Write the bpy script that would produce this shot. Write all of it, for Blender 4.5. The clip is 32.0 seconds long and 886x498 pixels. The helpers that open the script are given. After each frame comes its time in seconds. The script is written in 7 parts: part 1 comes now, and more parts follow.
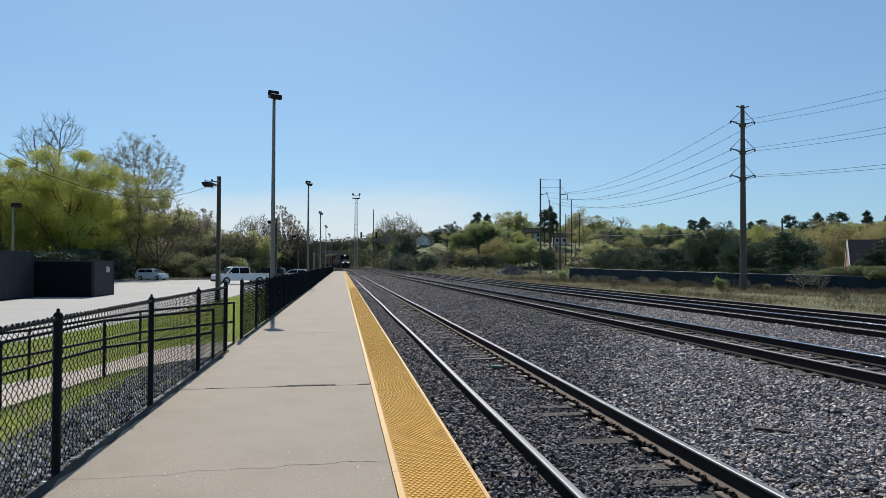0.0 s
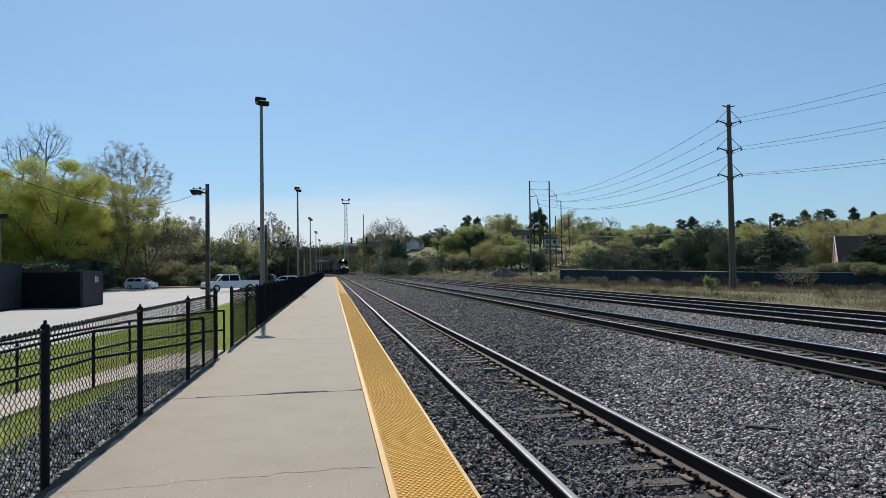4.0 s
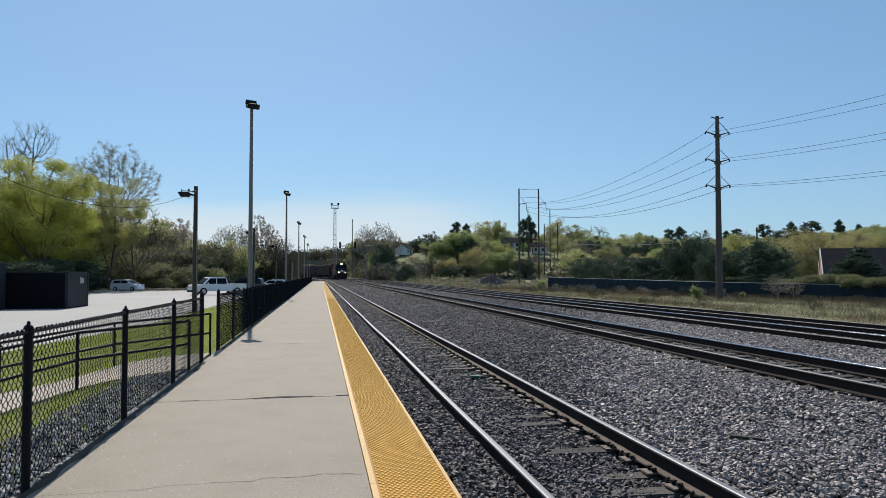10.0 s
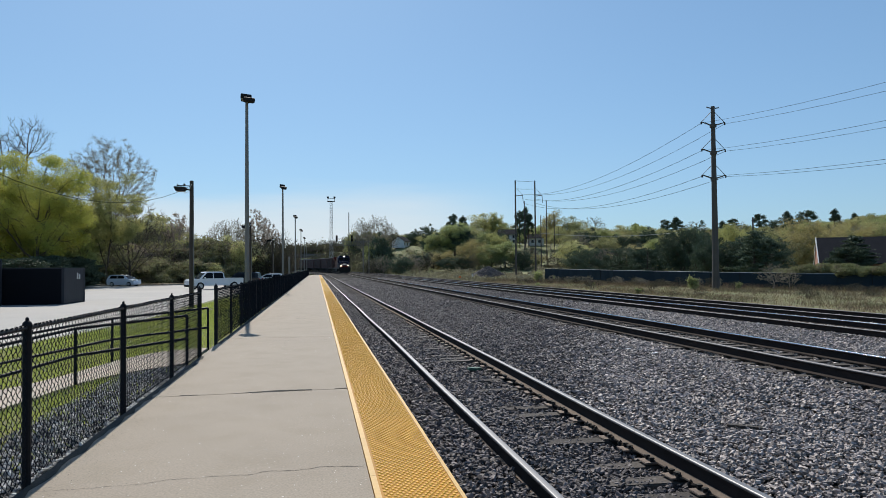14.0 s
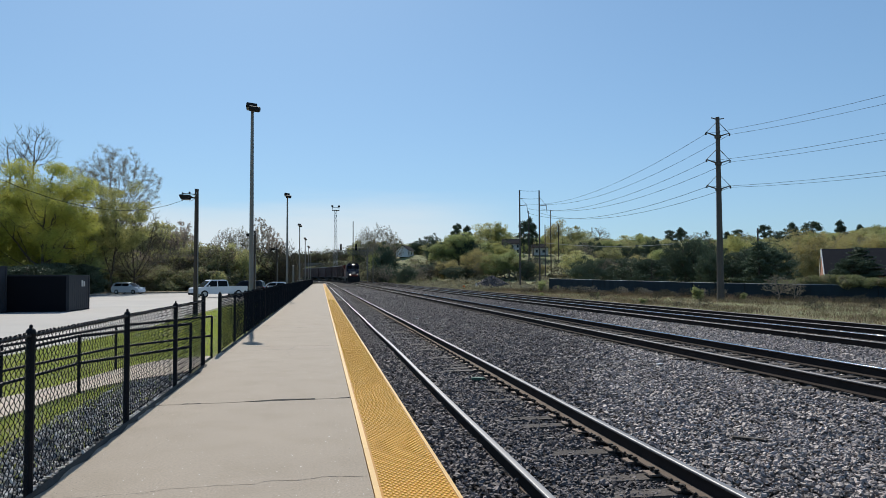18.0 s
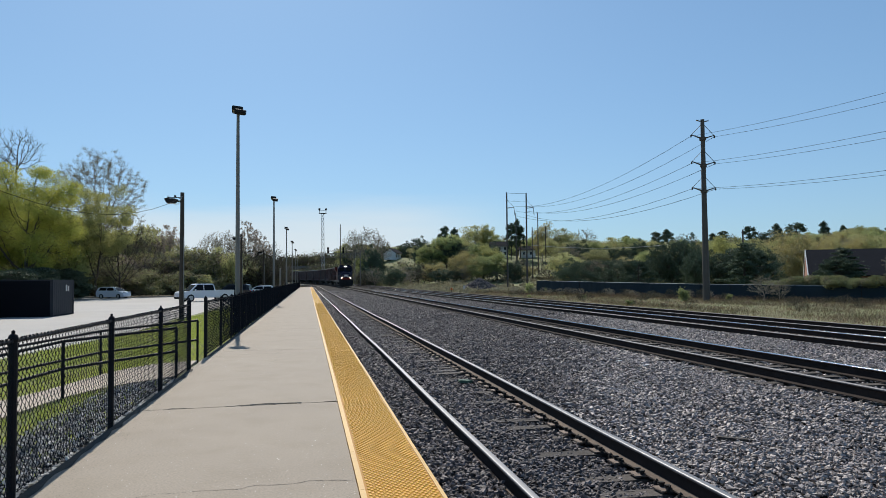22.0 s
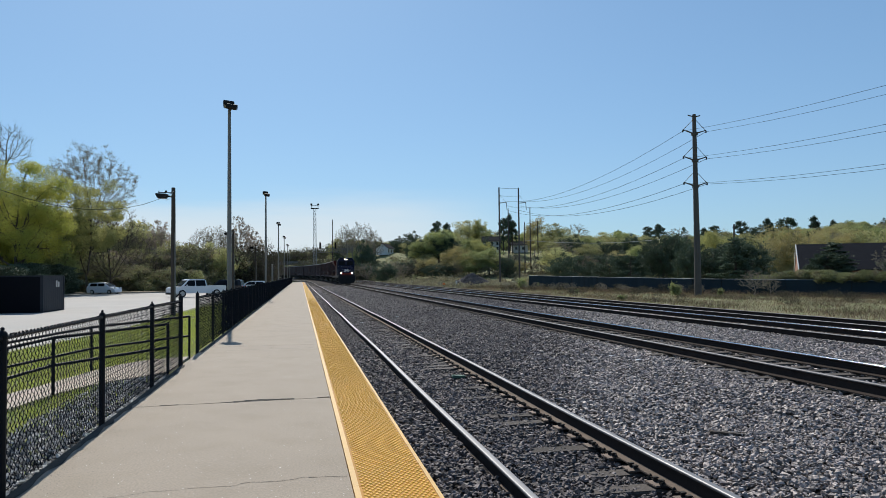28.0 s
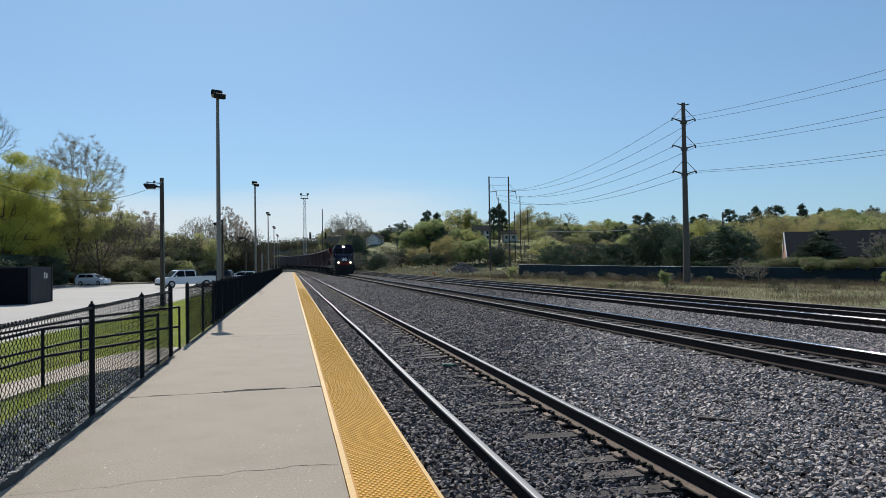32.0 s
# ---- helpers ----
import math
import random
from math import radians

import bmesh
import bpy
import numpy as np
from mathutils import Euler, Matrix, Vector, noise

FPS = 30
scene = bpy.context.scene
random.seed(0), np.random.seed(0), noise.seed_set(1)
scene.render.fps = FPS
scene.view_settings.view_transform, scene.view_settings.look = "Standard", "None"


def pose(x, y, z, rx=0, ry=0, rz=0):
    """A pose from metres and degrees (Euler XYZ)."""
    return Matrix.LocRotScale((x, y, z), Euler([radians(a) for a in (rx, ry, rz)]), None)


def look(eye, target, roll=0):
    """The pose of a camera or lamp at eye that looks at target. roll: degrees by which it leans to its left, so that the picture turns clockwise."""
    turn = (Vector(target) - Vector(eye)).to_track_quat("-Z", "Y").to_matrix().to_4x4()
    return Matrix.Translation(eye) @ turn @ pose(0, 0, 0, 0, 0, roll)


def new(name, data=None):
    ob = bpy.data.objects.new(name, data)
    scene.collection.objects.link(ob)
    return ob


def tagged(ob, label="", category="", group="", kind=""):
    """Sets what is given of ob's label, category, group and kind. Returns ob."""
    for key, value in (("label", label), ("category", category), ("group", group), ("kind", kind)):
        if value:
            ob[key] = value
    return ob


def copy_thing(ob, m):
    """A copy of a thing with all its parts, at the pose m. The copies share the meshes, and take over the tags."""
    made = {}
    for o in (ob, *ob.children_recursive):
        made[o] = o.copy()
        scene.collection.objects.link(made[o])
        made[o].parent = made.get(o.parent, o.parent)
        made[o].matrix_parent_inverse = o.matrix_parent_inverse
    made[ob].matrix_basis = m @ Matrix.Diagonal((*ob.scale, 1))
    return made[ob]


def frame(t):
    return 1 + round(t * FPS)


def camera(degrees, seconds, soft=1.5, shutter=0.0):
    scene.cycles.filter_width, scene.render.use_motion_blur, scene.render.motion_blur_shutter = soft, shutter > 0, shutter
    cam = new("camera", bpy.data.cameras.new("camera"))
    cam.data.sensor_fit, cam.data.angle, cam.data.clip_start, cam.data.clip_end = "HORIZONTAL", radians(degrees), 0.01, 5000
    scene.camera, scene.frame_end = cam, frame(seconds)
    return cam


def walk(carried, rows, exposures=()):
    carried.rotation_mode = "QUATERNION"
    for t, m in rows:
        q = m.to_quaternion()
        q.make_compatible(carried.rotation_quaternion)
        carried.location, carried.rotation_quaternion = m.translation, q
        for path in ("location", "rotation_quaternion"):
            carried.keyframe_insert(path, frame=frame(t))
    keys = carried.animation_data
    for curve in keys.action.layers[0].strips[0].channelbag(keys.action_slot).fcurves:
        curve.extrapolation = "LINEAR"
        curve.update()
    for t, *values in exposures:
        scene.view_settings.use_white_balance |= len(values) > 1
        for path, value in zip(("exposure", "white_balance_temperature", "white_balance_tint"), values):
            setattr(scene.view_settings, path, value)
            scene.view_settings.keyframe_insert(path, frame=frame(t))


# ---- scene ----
cam = camera(63.3, 32.0, soft=0.8)
PATH = [
    (0, (-0.01, 0.035, 1.58), (0.269, 2.015, 1.626), 0.2),
    (0.5, (-0.005, 0.035, 1.583), (0.258, 2.017, 1.635), 0.2),
    (1, (-0.006, 0.039, 1.583), (0.26, 2.02, 1.639), -0.0),
    (1.5, (-0.004, 0.021, 1.583), (0.271, 2.001, 1.64), -0.3),
    (2, (-0.003, 0.029, 1.584), (0.277, 2.009, 1.642), -0.7),
    (2.5, (-0.004, 0.039, 1.584), (0.278, 2.018, 1.64), -0.8),
    (3, (-0.003, 0.034, 1.583), (0.281, 2.013, 1.638), -0.8),
    (3.5, (0.003, 0.036, 1.583), (0.295, 2.013, 1.641), -0.8),
    (5.5, (0.004, 0.018, 1.586), (0.341, 1.989, 1.632), -0.9),
    (6, (-0.003, 0.024, 1.586), (0.328, 1.996, 1.636), -0.7),
    (6.5, (-0.003, 0.027, 1.585), (0.323, 1.999, 1.642), -0.5),
    (7, (0.001, 0.024, 1.586), (0.325, 1.997, 1.647), -0.4),
    (7.5, (0.001, 0.024, 1.586), (0.329, 1.996, 1.649), -0.3),
    (8, (0.006, 0.018, 1.588), (0.338, 1.99, 1.651), -0.3),
    (8.5, (0.004, 0.028, 1.585), (0.338, 1.999, 1.65), -0.2),
    (9, (0.002, 0.029, 1.586), (0.336, 2.0, 1.653), -0.2),
    (9.5, (0.001, 0.033, 1.584), (0.333, 2.004, 1.655), -0.1),
    (10, (0.004, 0.034, 1.585), (0.34, 2.004, 1.658), -0.0),
    (10.5, (0.003, 0.056, 1.586), (0.347, 2.025, 1.659), -0.0),
    (11, (0.0, 0.061, 1.586), (0.349, 2.029, 1.651), -0.3),
    (11.5, (0.001, 0.046, 1.588), (0.348, 2.015, 1.64), -0.5),
    (12, (0.003, 0.046, 1.585), (0.347, 2.015, 1.628), -0.7),
    (12.5, (0.005, 0.042, 1.582), (0.348, 2.012, 1.623), -0.6),
    (13, (0.002, 0.03, 1.585), (0.346, 2.0, 1.629), -0.5),
    (13.5, (-0.002, 0.032, 1.584), (0.343, 2.001, 1.632), -0.5),
    (14, (-0.004, 0.021, 1.587), (0.341, 1.99, 1.639), -0.5),
    (14.5, (-0.004, 0.025, 1.588), (0.338, 1.995, 1.647), -0.4),
    (16.5, (0.001, 0.031, 1.586), (0.336, 2.002, 1.655), -0.3),
    (17, (-0.005, 0.04, 1.587), (0.328, 2.01, 1.658), -0.2),
    (17.5, (-0.003, 0.026, 1.591), (0.33, 1.997, 1.665), -0.3),
    (18, (-0.004, 0.034, 1.588), (0.33, 2.005, 1.666), -0.2),
    (18.5, (0.001, 0.027, 1.588), (0.336, 1.997, 1.67), -0.3),
    (19, (-0.005, 0.035, 1.589), (0.333, 2.005, 1.674), -0.2),
    (19.5, (0.001, 0.034, 1.588), (0.344, 2.003, 1.674), -0.3),
    (20, (0.012, 0.043, 1.589), (0.366, 2.01, 1.673), -0.4),
    (20.5, (0.018, 0.022, 1.59), (0.386, 1.986, 1.671), -0.5),
    (21, (0.017, 0.028, 1.59), (0.396, 1.99, 1.671), -0.6),
    (21.5, (0.021, 0.015, 1.589), (0.398, 1.978, 1.673), -0.6),
    (22, (0.01, 0.018, 1.591), (0.378, 1.982, 1.676), -0.5),
    (22.5, (0.005, 0.044, 1.587), (0.355, 2.012, 1.67), -0.5),
    (23, (0.006, 0.044, 1.588), (0.339, 2.015, 1.664), -0.5),
    (23.5, (0.005, 0.052, 1.583), (0.33, 2.024, 1.654), -0.5),
    (24, (0.003, 0.035, 1.587), (0.332, 2.007, 1.656), -0.4),
    (24.5, (0.001, 0.04, 1.585), (0.34, 2.01, 1.654), -0.3),
    (25, (0.001, 0.038, 1.586), (0.35, 2.007, 1.65), -0.3),
    (25.5, (-0.003, 0.037, 1.586), (0.355, 2.004, 1.643), -0.3),
    (27.5, (0.004, 0.028, 1.589), (0.384, 1.991, 1.651), -0.4),
    (28, (0.005, 0.047, 1.595), (0.394, 2.008, 1.666), -0.6),
    (28.5, (0.007, 0.033, 1.589), (0.405, 1.992, 1.661), -0.8),
    (29, (0.006, 0.034, 1.591), (0.412, 1.992, 1.658), -0.9),
    (29.5, (0.013, 0.025, 1.59), (0.425, 1.981, 1.653), -0.9),
    (30, (0.017, 0.036, 1.586), (0.436, 1.991, 1.642), -0.9),
    (30.5, (0.019, 0.037, 1.586), (0.442, 1.992, 1.633), -1.0),
    (31, (0.015, 0.023, 1.587), (0.438, 1.977, 1.625), -0.9),
    (31.5, (0.017, 0.023, 1.59), (0.44, 1.977, 1.623), -0.9),
    (32, (0.006, 0.024, 1.591), (0.421, 1.98, 1.632), -0.9),
]
walk(cam, [(t, look(eye, target, roll)) for t, eye, target, roll in PATH])

# ---- sun and sky ----
SUN = Vector((-0.73, 7.7, 7.4)).normalized()
world = bpy.data.worlds.new("sky")
scene.world = world
world.use_nodes = True
sky = world.node_tree.nodes.new("ShaderNodeTexSky")
sky.sky_type = "NISHITA"
sky.sun_disc = False
sky.sun_elevation = math.asin(SUN.z)
sky.sun_rotation = math.atan2(SUN.x, SUN.y)
sky.altitude = 100
sky.air_density, sky.dust_density, sky.ozone_density = 1.0, 0.5, 3.0
bg = world.node_tree.nodes["Background"]
bg.inputs["Strength"].default_value = 0.1
soft_sky = world.node_tree.nodes.new("ShaderNodeGamma")
soft_sky.inputs[1].default_value = 0.6
tint = world.node_tree.nodes.new("ShaderNodeVectorMath")
tint.operation = "MULTIPLY"
tint.inputs[1].default_value = (1.30, 1.82, 2.28)
world.node_tree.links.new(sky.outputs[0], soft_sky.inputs[0])
world.node_tree.links.new(soft_sky.outputs[0], tint.inputs[0])


def world_math(op, a, b, vector=False):
    """One arithmetic node of the sky, from sockets or numbers."""
    q = world.node_tree.nodes.new("ShaderNodeVectorMath" if vector else "ShaderNodeMath")
    q.operation = op
    for i, v in enumerate((a, b)):
        if isinstance(v, (int, float, tuple)):
            q.inputs[i].default_value = v
        else:
            world.node_tree.links.new(v, q.inputs[i])
    return q.outputs["Value"] if op == "DOT_PRODUCT" else q.outputs[0]


# thin white haze low in the sky, thickest under the sun, drawn out in streaks
ray = world.node_tree.nodes.new("ShaderNodeTexCoord").outputs["Generated"]
height = world_math("DOT_PRODUCT", ray, (0, 0, 1), True)
toward = world_math("DOT_PRODUCT", ray, (-0.12, 0.993, 0), True)
streak = world.node_tree.nodes.new("ShaderNodeTexNoise")
streak.inputs["Scale"].default_value, streak.inputs["Detail"].default_value = 3.0, 5.0
world.node_tree.links.new(world_math("MULTIPLY", ray, (1.0, 1.0, 9.0), True), streak.inputs["Vector"])
low = world.node_tree.nodes.new("ShaderNodeMapRange")
low.interpolation_type = "SMOOTHSTEP"
low.inputs[1].default_value, low.inputs[2].default_value, low.inputs[3].default_value, low.inputs[4].default_value = 0.055, 0.125, 1.0, 0.0
world.node_tree.links.new(world_math("ADD", height, world_math("MULTIPLY", world_math("SUBTRACT", streak.outputs["Fac"], 0.5), 0.07)), low.inputs[0])
near_sun = world.node_tree.nodes.new("ShaderNodeMapRange")
near_sun.interpolation_type = "SMOOTHSTEP"
near_sun.inputs[1].default_value, near_sun.inputs[2].default_value = 0.90, 0.992
world.node_tree.links.new(toward, near_sun.inputs[0])
haze = world.node_tree.nodes.new("ShaderNodeMix")
haze.data_type = "RGBA"
haze.inputs[7].default_value = (7.2, 7.9, 8.4, 1)
world.node_tree.links.new(world_math("MULTIPLY", world_math("MULTIPLY", low.outputs[0], near_sun.outputs[0]), 0.85), haze.inputs[0])
world.node_tree.links.new(tint.outputs[0], haze.inputs[6])
world.node_tree.links.new(haze.outputs[2], bg.inputs["Color"])
sun = new("sun", bpy.data.lights.new("sun", "SUN"))
sun.data.energy, sun.data.angle, sun.data.color = 4.9, radians(0.53), (1.0, 0.94, 0.85)
sun.matrix_basis = look(SUN * 100, (0, 0, 0))
scene.view_settings.exposure = 0.0


# ---- materials ----
def mat(name, base, rough=0.8, metal=0.0, scale=1.5, amt=0.25, fine=30.0, famt=0.15, bump=0.15, rand=0.0,
        island=0.0, second=None, smix=0.5, world_space=False, spec=0.4, translucent=0.0, emit=0.0, depth=0.02):
    """A node material: base colour varied at two scales, with relief, and per piece where rand or island is given."""
    m = bpy.data.materials.new(name)
    m.use_nodes = True
    nt = m.node_tree
    n, ln = nt.nodes, nt.links.new
    p = n["Principled BSDF"]
    p.inputs["Roughness"].default_value = rough
    p.inputs["Metallic"].default_value = metal
    p.inputs["Specular IOR Level"].default_value = spec
    if world_space:
        co = n.new("ShaderNodeNewGeometry").outputs["Position"]
    else:
        co = n.new("ShaderNodeTexCoord").outputs["Object"]

    def noise_tex(sc, detail=4.0):
        t = n.new("ShaderNodeTexNoise")
        t.inputs["Scale"].default_value = sc
        t.inputs["Detail"].default_value = detail
        ln(co, t.inputs["Vector"])
        return t.outputs["Fac"]

    def mathn(op, a, b):
        x = n.new("ShaderNodeMath")
        x.operation = op
        for i, v in enumerate((a, b)):
            if isinstance(v, (int, float)):
                x.inputs[i].default_value = v
            else:
                ln(v, x.inputs[i])
        return x.outputs[0]

    big, small = noise_tex(scale), noise_tex(fine)
    val = mathn("ADD", mathn("MULTIPLY", mathn("SUBTRACT", big, 0.5), 2.6 * amt), 1.0)
    val = mathn("ADD", val, mathn("MULTIPLY", mathn("SUBTRACT", small, 0.5), 2.6 * famt))
    if rand:
        r = n.new("ShaderNodeObjectInfo").outputs["Random"]
        val = mathn("ADD", val, mathn("MULTIPLY", mathn("SUBTRACT", r, 0.5), 2 * rand))
    if island:
        r = n.new("ShaderNodeNewGeometry").outputs["Random Per Island"]
        val = mathn("ADD", val, mathn("MULTIPLY", mathn("SUBTRACT", r, 0.5), 2 * island))
    col = n.new("ShaderNodeMix")
    col.data_type = "RGBA"
    col.inputs[6].default_value = (*base, 1)
    col.inputs[7].default_value = (*(second or base), 1)
    mid = noise_tex(scale * 2.3 + 0.1, 6.0)
    ramp = n.new("ShaderNodeMapRange")
    ramp.inputs[1].default_value, ramp.inputs[2].default_value = smix - 0.08, smix + 0.12
    ln(mid, ramp.inputs[0])
    ln(ramp.outputs[0], col.inputs[0])
    mul = n.new("ShaderNodeVectorMath")
    mul.operation = "SCALE"
    ln(col.outputs[2], mul.inputs[0])
    ln(val, mul.inputs[3])
    ln(mul.outputs[0], p.inputs["Base Color"])
    if bump:
        b = n.new("ShaderNodeBump")
        b.inputs["Strength"].default_value = bump
        b.inputs["Distance"].default_value = depth
        ln(small, b.inputs["Height"])
        ln(b.outputs[0], p.inputs["Normal"])
    if emit:
        p.inputs["Emission Color"].default_value = (*base, 1)
        p.inputs["Emission Strength"].default_value = emit
    if translucent:
        t = n.new("ShaderNodeBsdfTranslucent")
        ln(mul.outputs[0], t.inputs["Color"])
        mx = n.new("ShaderNodeMixShader")
        mx.inputs[0].default_value = translucent
        ln(p.outputs[0], mx.inputs[1])
        ln(t.outputs[0], mx.inputs[2])
        ln(mx.outputs[0], n["Material Output"].inputs["Surface"])
    return m


CONCRETE = mat("weathered concrete", (0.287, 0.241, 0.186), 0.85, scale=0.9, amt=0.07, fine=60, famt=0.4, bump=0.2, world_space=True, second=(0.268, 0.224, 0.169), smix=0.55, depth=0.004)
CONCRETE_EDGE = mat("slab edge concrete", (0.3, 0.28, 0.24), 0.9, scale=2, fine=40, bump=0.3, world_space=True)
# domes light, panel dark: the shade between the domes is put into the colour
DOME = mat("yellow tactile domes, painted as lit", (0.68, 0.365, 0.03), 0.6, spec=0.2, scale=0.8, amt=0.1, fine=25, famt=0.1, bump=0.05, world_space=True)
TACTILE = mat("yellow tactile panel, dome shade painted in", (0.40, 0.175, 0.003), 0.65, spec=0.2, scale=0.8, amt=0.10, fine=25, famt=0.10, bump=0.05, rand=0.08, world_space=True, second=(0.37, 0.17, 0.01))
TACTILE_EDGE = mat("pale yellow tactile border", (0.55, 0.33, 0.085), 0.6, scale=0.8, amt=0.10, fine=25, famt=0.10, bump=0.05, rand=0.05, world_space=True)
CRACK = mat("dirt in crack", (0.03, 0.027, 0.022), 0.95, bump=0.3)
# rust brown, lightened to paint in the sun on the foot
RAILFOOT = mat("rusty rail foot, sunlit tone painted in", (0.15, 0.115, 0.09), 0.9, spec=0.2, scale=3, amt=0.4, fine=40, famt=0.3, bump=0.2, world_space=True)
STONE = mat("weathered grey ballast chips", (0.245, 0.208, 0.19), 0.57, spec=0.45, scale=3, amt=0.15, fine=60, famt=0.2, bump=0.4, island=0.62, second=(0.26, 0.22, 0.192), smix=0.6, depth=0.01)
# dark near-track stone; doubles as painted dimming of the far ballast
DARKSTONE = mat("dark ballast stone, also far dimming", (0.122, 0.104, 0.1), 0.66, spec=0.24, scale=3, amt=0.15, fine=60, famt=0.2, bump=0.4, island=0.7, second=(0.165, 0.138, 0.124), smix=0.6, depth=0.01)
# near-black colour stands in for the shade in the gaps between stones
BED = mat("ballast bed, shaded gaps painted near-black", (0.026, 0.024, 0.024), 0.95, spec=0.1, scale=0.25, amt=0.12, fine=22, famt=1.0, bump=1.0, world_space=True, second=(0.036, 0.032, 0.03), depth=0.06)
RAIL = mat("rail steel sides", (0.03, 0.022, 0.019), 0.9, metal=0.0, spec=0.15, scale=3, amt=0.3, fine=40, famt=0.2, bump=0.1, world_space=True)
RAILWORN = mat("dark worn rail head", (0.16, 0.152, 0.152), 0.6, metal=0.3, spec=0.3, scale=2, amt=0.1, fine=40, famt=0.08, bump=0.02, world_space=True)
RAILTOP = mat("polished rail head", (0.5, 0.46, 0.48), 0.105, metal=1.0, scale=2, amt=0.06, fine=40, famt=0.05, bump=0.02, world_space=True)
RAILDULL = mat("dull grey rail head", (0.20, 0.195, 0.195), 0.5, metal=0.7, scale=2, amt=0.1, fine=40, famt=0.08, bump=0.02, world_space=True)
TIE = mat("weathered timber tie", (0.062, 0.052, 0.045), 0.9, scale=3, amt=0.3, fine=35, famt=0.3, bump=0.6, rand=0.3)
RUST = mat("rusty tie plate", (0.185, 0.142, 0.115), 0.8, metal=0.2, scale=6, amt=0.3, fine=60, famt=0.2, bump=0.3, rand=0.2)
BLACKSTEEL = mat("black powder-coated steel", (0.007, 0.008, 0.011), 0.6, spec=0.15, scale=2, amt=0.2, fine=60, famt=0.15, bump=0.05)
WIRE = mat("black vinyl-coated wire", (0.009, 0.012, 0.017), 0.8, spec=0.05, scale=2, amt=0.2, bump=0)
GALV = mat("weathered galvanised pole", (0.2, 0.19, 0.17), 0.6, metal=0.3, scale=1, amt=0.15, fine=30, famt=0.1, bump=0.05)
PALEGALV = mat("pale galvanised lattice", (0.4, 0.4, 0.4), 0.6, metal=0.2, scale=1, amt=0.15, bump=0)
STEELPOLE = mat("weathering steel pole", (0.09, 0.075, 0.065), 0.75, scale=1, amt=0.2, fine=30, bump=0.1)
FIXTURE = mat("dark bronze lamp housing", (0.022, 0.021, 0.02), 0.7, spec=0.1, scale=3, amt=0.15, bump=0.05)
LENS = mat("lamp glass", (0.16, 0.16, 0.155), 0.3, scale=3, amt=0.05, bump=0)
WOODPOLE = mat("creosoted wood pole", (0.06, 0.048, 0.038), 0.9, scale=2, amt=0.3, fine=40, famt=0.3, bump=0.5)
GRASSGROUND = mat("lawn and soil", (0.135, 0.16, 0.055), 0.95, scale=0.3, amt=0.25, fine=12, famt=0.3, bump=0.5, world_space=True, second=(0.17, 0.15, 0.075), smix=0.5)
BLADE = mat("fresh grass blades", (0.43, 0.48, 0.10), 0.6, island=0.35, scale=0.5, bump=0, world_space=True, translucent=0.35)
DRYBLADE = mat("dry straw grass", (0.3, 0.22, 0.145), 0.8, island=0.4, scale=0.2, amt=0.45, bump=0, world_space=True, translucent=0.3, second=(0.16, 0.155, 0.07), smix=0.52)
LOT = mat("sun-bleached asphalt lot", (0.38, 0.36, 0.33), 0.9, scale=0.15, amt=0.12, fine=20, famt=0.15, bump=0.2, world_space=True, second=(0.36, 0.345, 0.32), smix=0.55)
BROWNWEED = mat("dead brown weeds", (0.17, 0.115, 0.08), 0.9, island=0.45, scale=0.3, amt=0.4, bump=0, world_space=True, translucent=0.2, second=(0.13, 0.12, 0.06))
ORANGE = mat("faded orange paint", (0.55, 0.16, 0.05), 0.6, bump=0)
DRYSOIL = mat("dry brown soil", (0.2, 0.155, 0.1), 0.95, scale=0.6, amt=0.3, fine=12, famt=0.3, bump=0.5)
PATHWAY = mat("concrete walkway", (0.42, 0.36, 0.29), 0.9, scale=0.8, amt=0.12, fine=40, famt=0.12, bump=0.15, world_space=True)
BARK = mat("grey-brown bark", (0.075, 0.062, 0.05), 0.95, scale=2, amt=0.3, fine=20, famt=0.3, bump=0.7)
DARKTWIG = mat("brown thicket twigs", (0.06, 0.048, 0.038), 0.9, scale=1, amt=0.25, bump=0, rand=0.25)
TWIG = mat("bare twigs", (0.25, 0.215, 0.185), 0.9, scale=1, amt=0.2, bump=0)
LEAF_LIME = mat("yellow-green spring leaves", (0.451, 0.440, 0.099), 0.6, island=0.2, scale=0.25, amt=0.2, fine=2, bump=0, translucent=0.5, second=(0.374, 0.407, 0.099), spec=0.12)
LEAF_SPRING = mat("muted spring green leaves", (0.315, 0.345, 0.15), 0.65, island=0.2, scale=0.25, amt=0.25, fine=2, bump=0, translucent=0.42, second=(0.312, 0.350, 0.139), rand=0.2, spec=0.12)
LEAF_OLIVE = mat("olive spring leaves", (0.425, 0.406, 0.192), 0.65, island=0.2, scale=0.25, amt=0.25, fine=2, bump=0, translucent=0.42, second=(0.325, 0.338, 0.146), rand=0.25, spec=0.12)
LEAF_RUSSET = mat("brownish olive buds", (0.395, 0.345, 0.165), 0.7, island=0.2, scale=0.25, amt=0.2, fine=2, bump=0, translucent=0.42, second=(0.380, 0.333, 0.140), rand=0.2, spec=0.12)
LEAF_DARK = mat("dark evergreen foliage", (0.083, 0.112, 0.072), 0.7, island=0.2, scale=0.3, amt=0.25, fine=2, bump=0, translucent=0.15, rand=0.2, spec=0.12)
LEAF_BRUSH = mat("brushy undergrowth", (0.247, 0.260, 0.124), 0.8, island=0.25, scale=0.2, amt=0.3, fine=2, bump=0, translucent=0.3, second=(0.234, 0.202, 0.138), rand=0.25, spec=0.12)
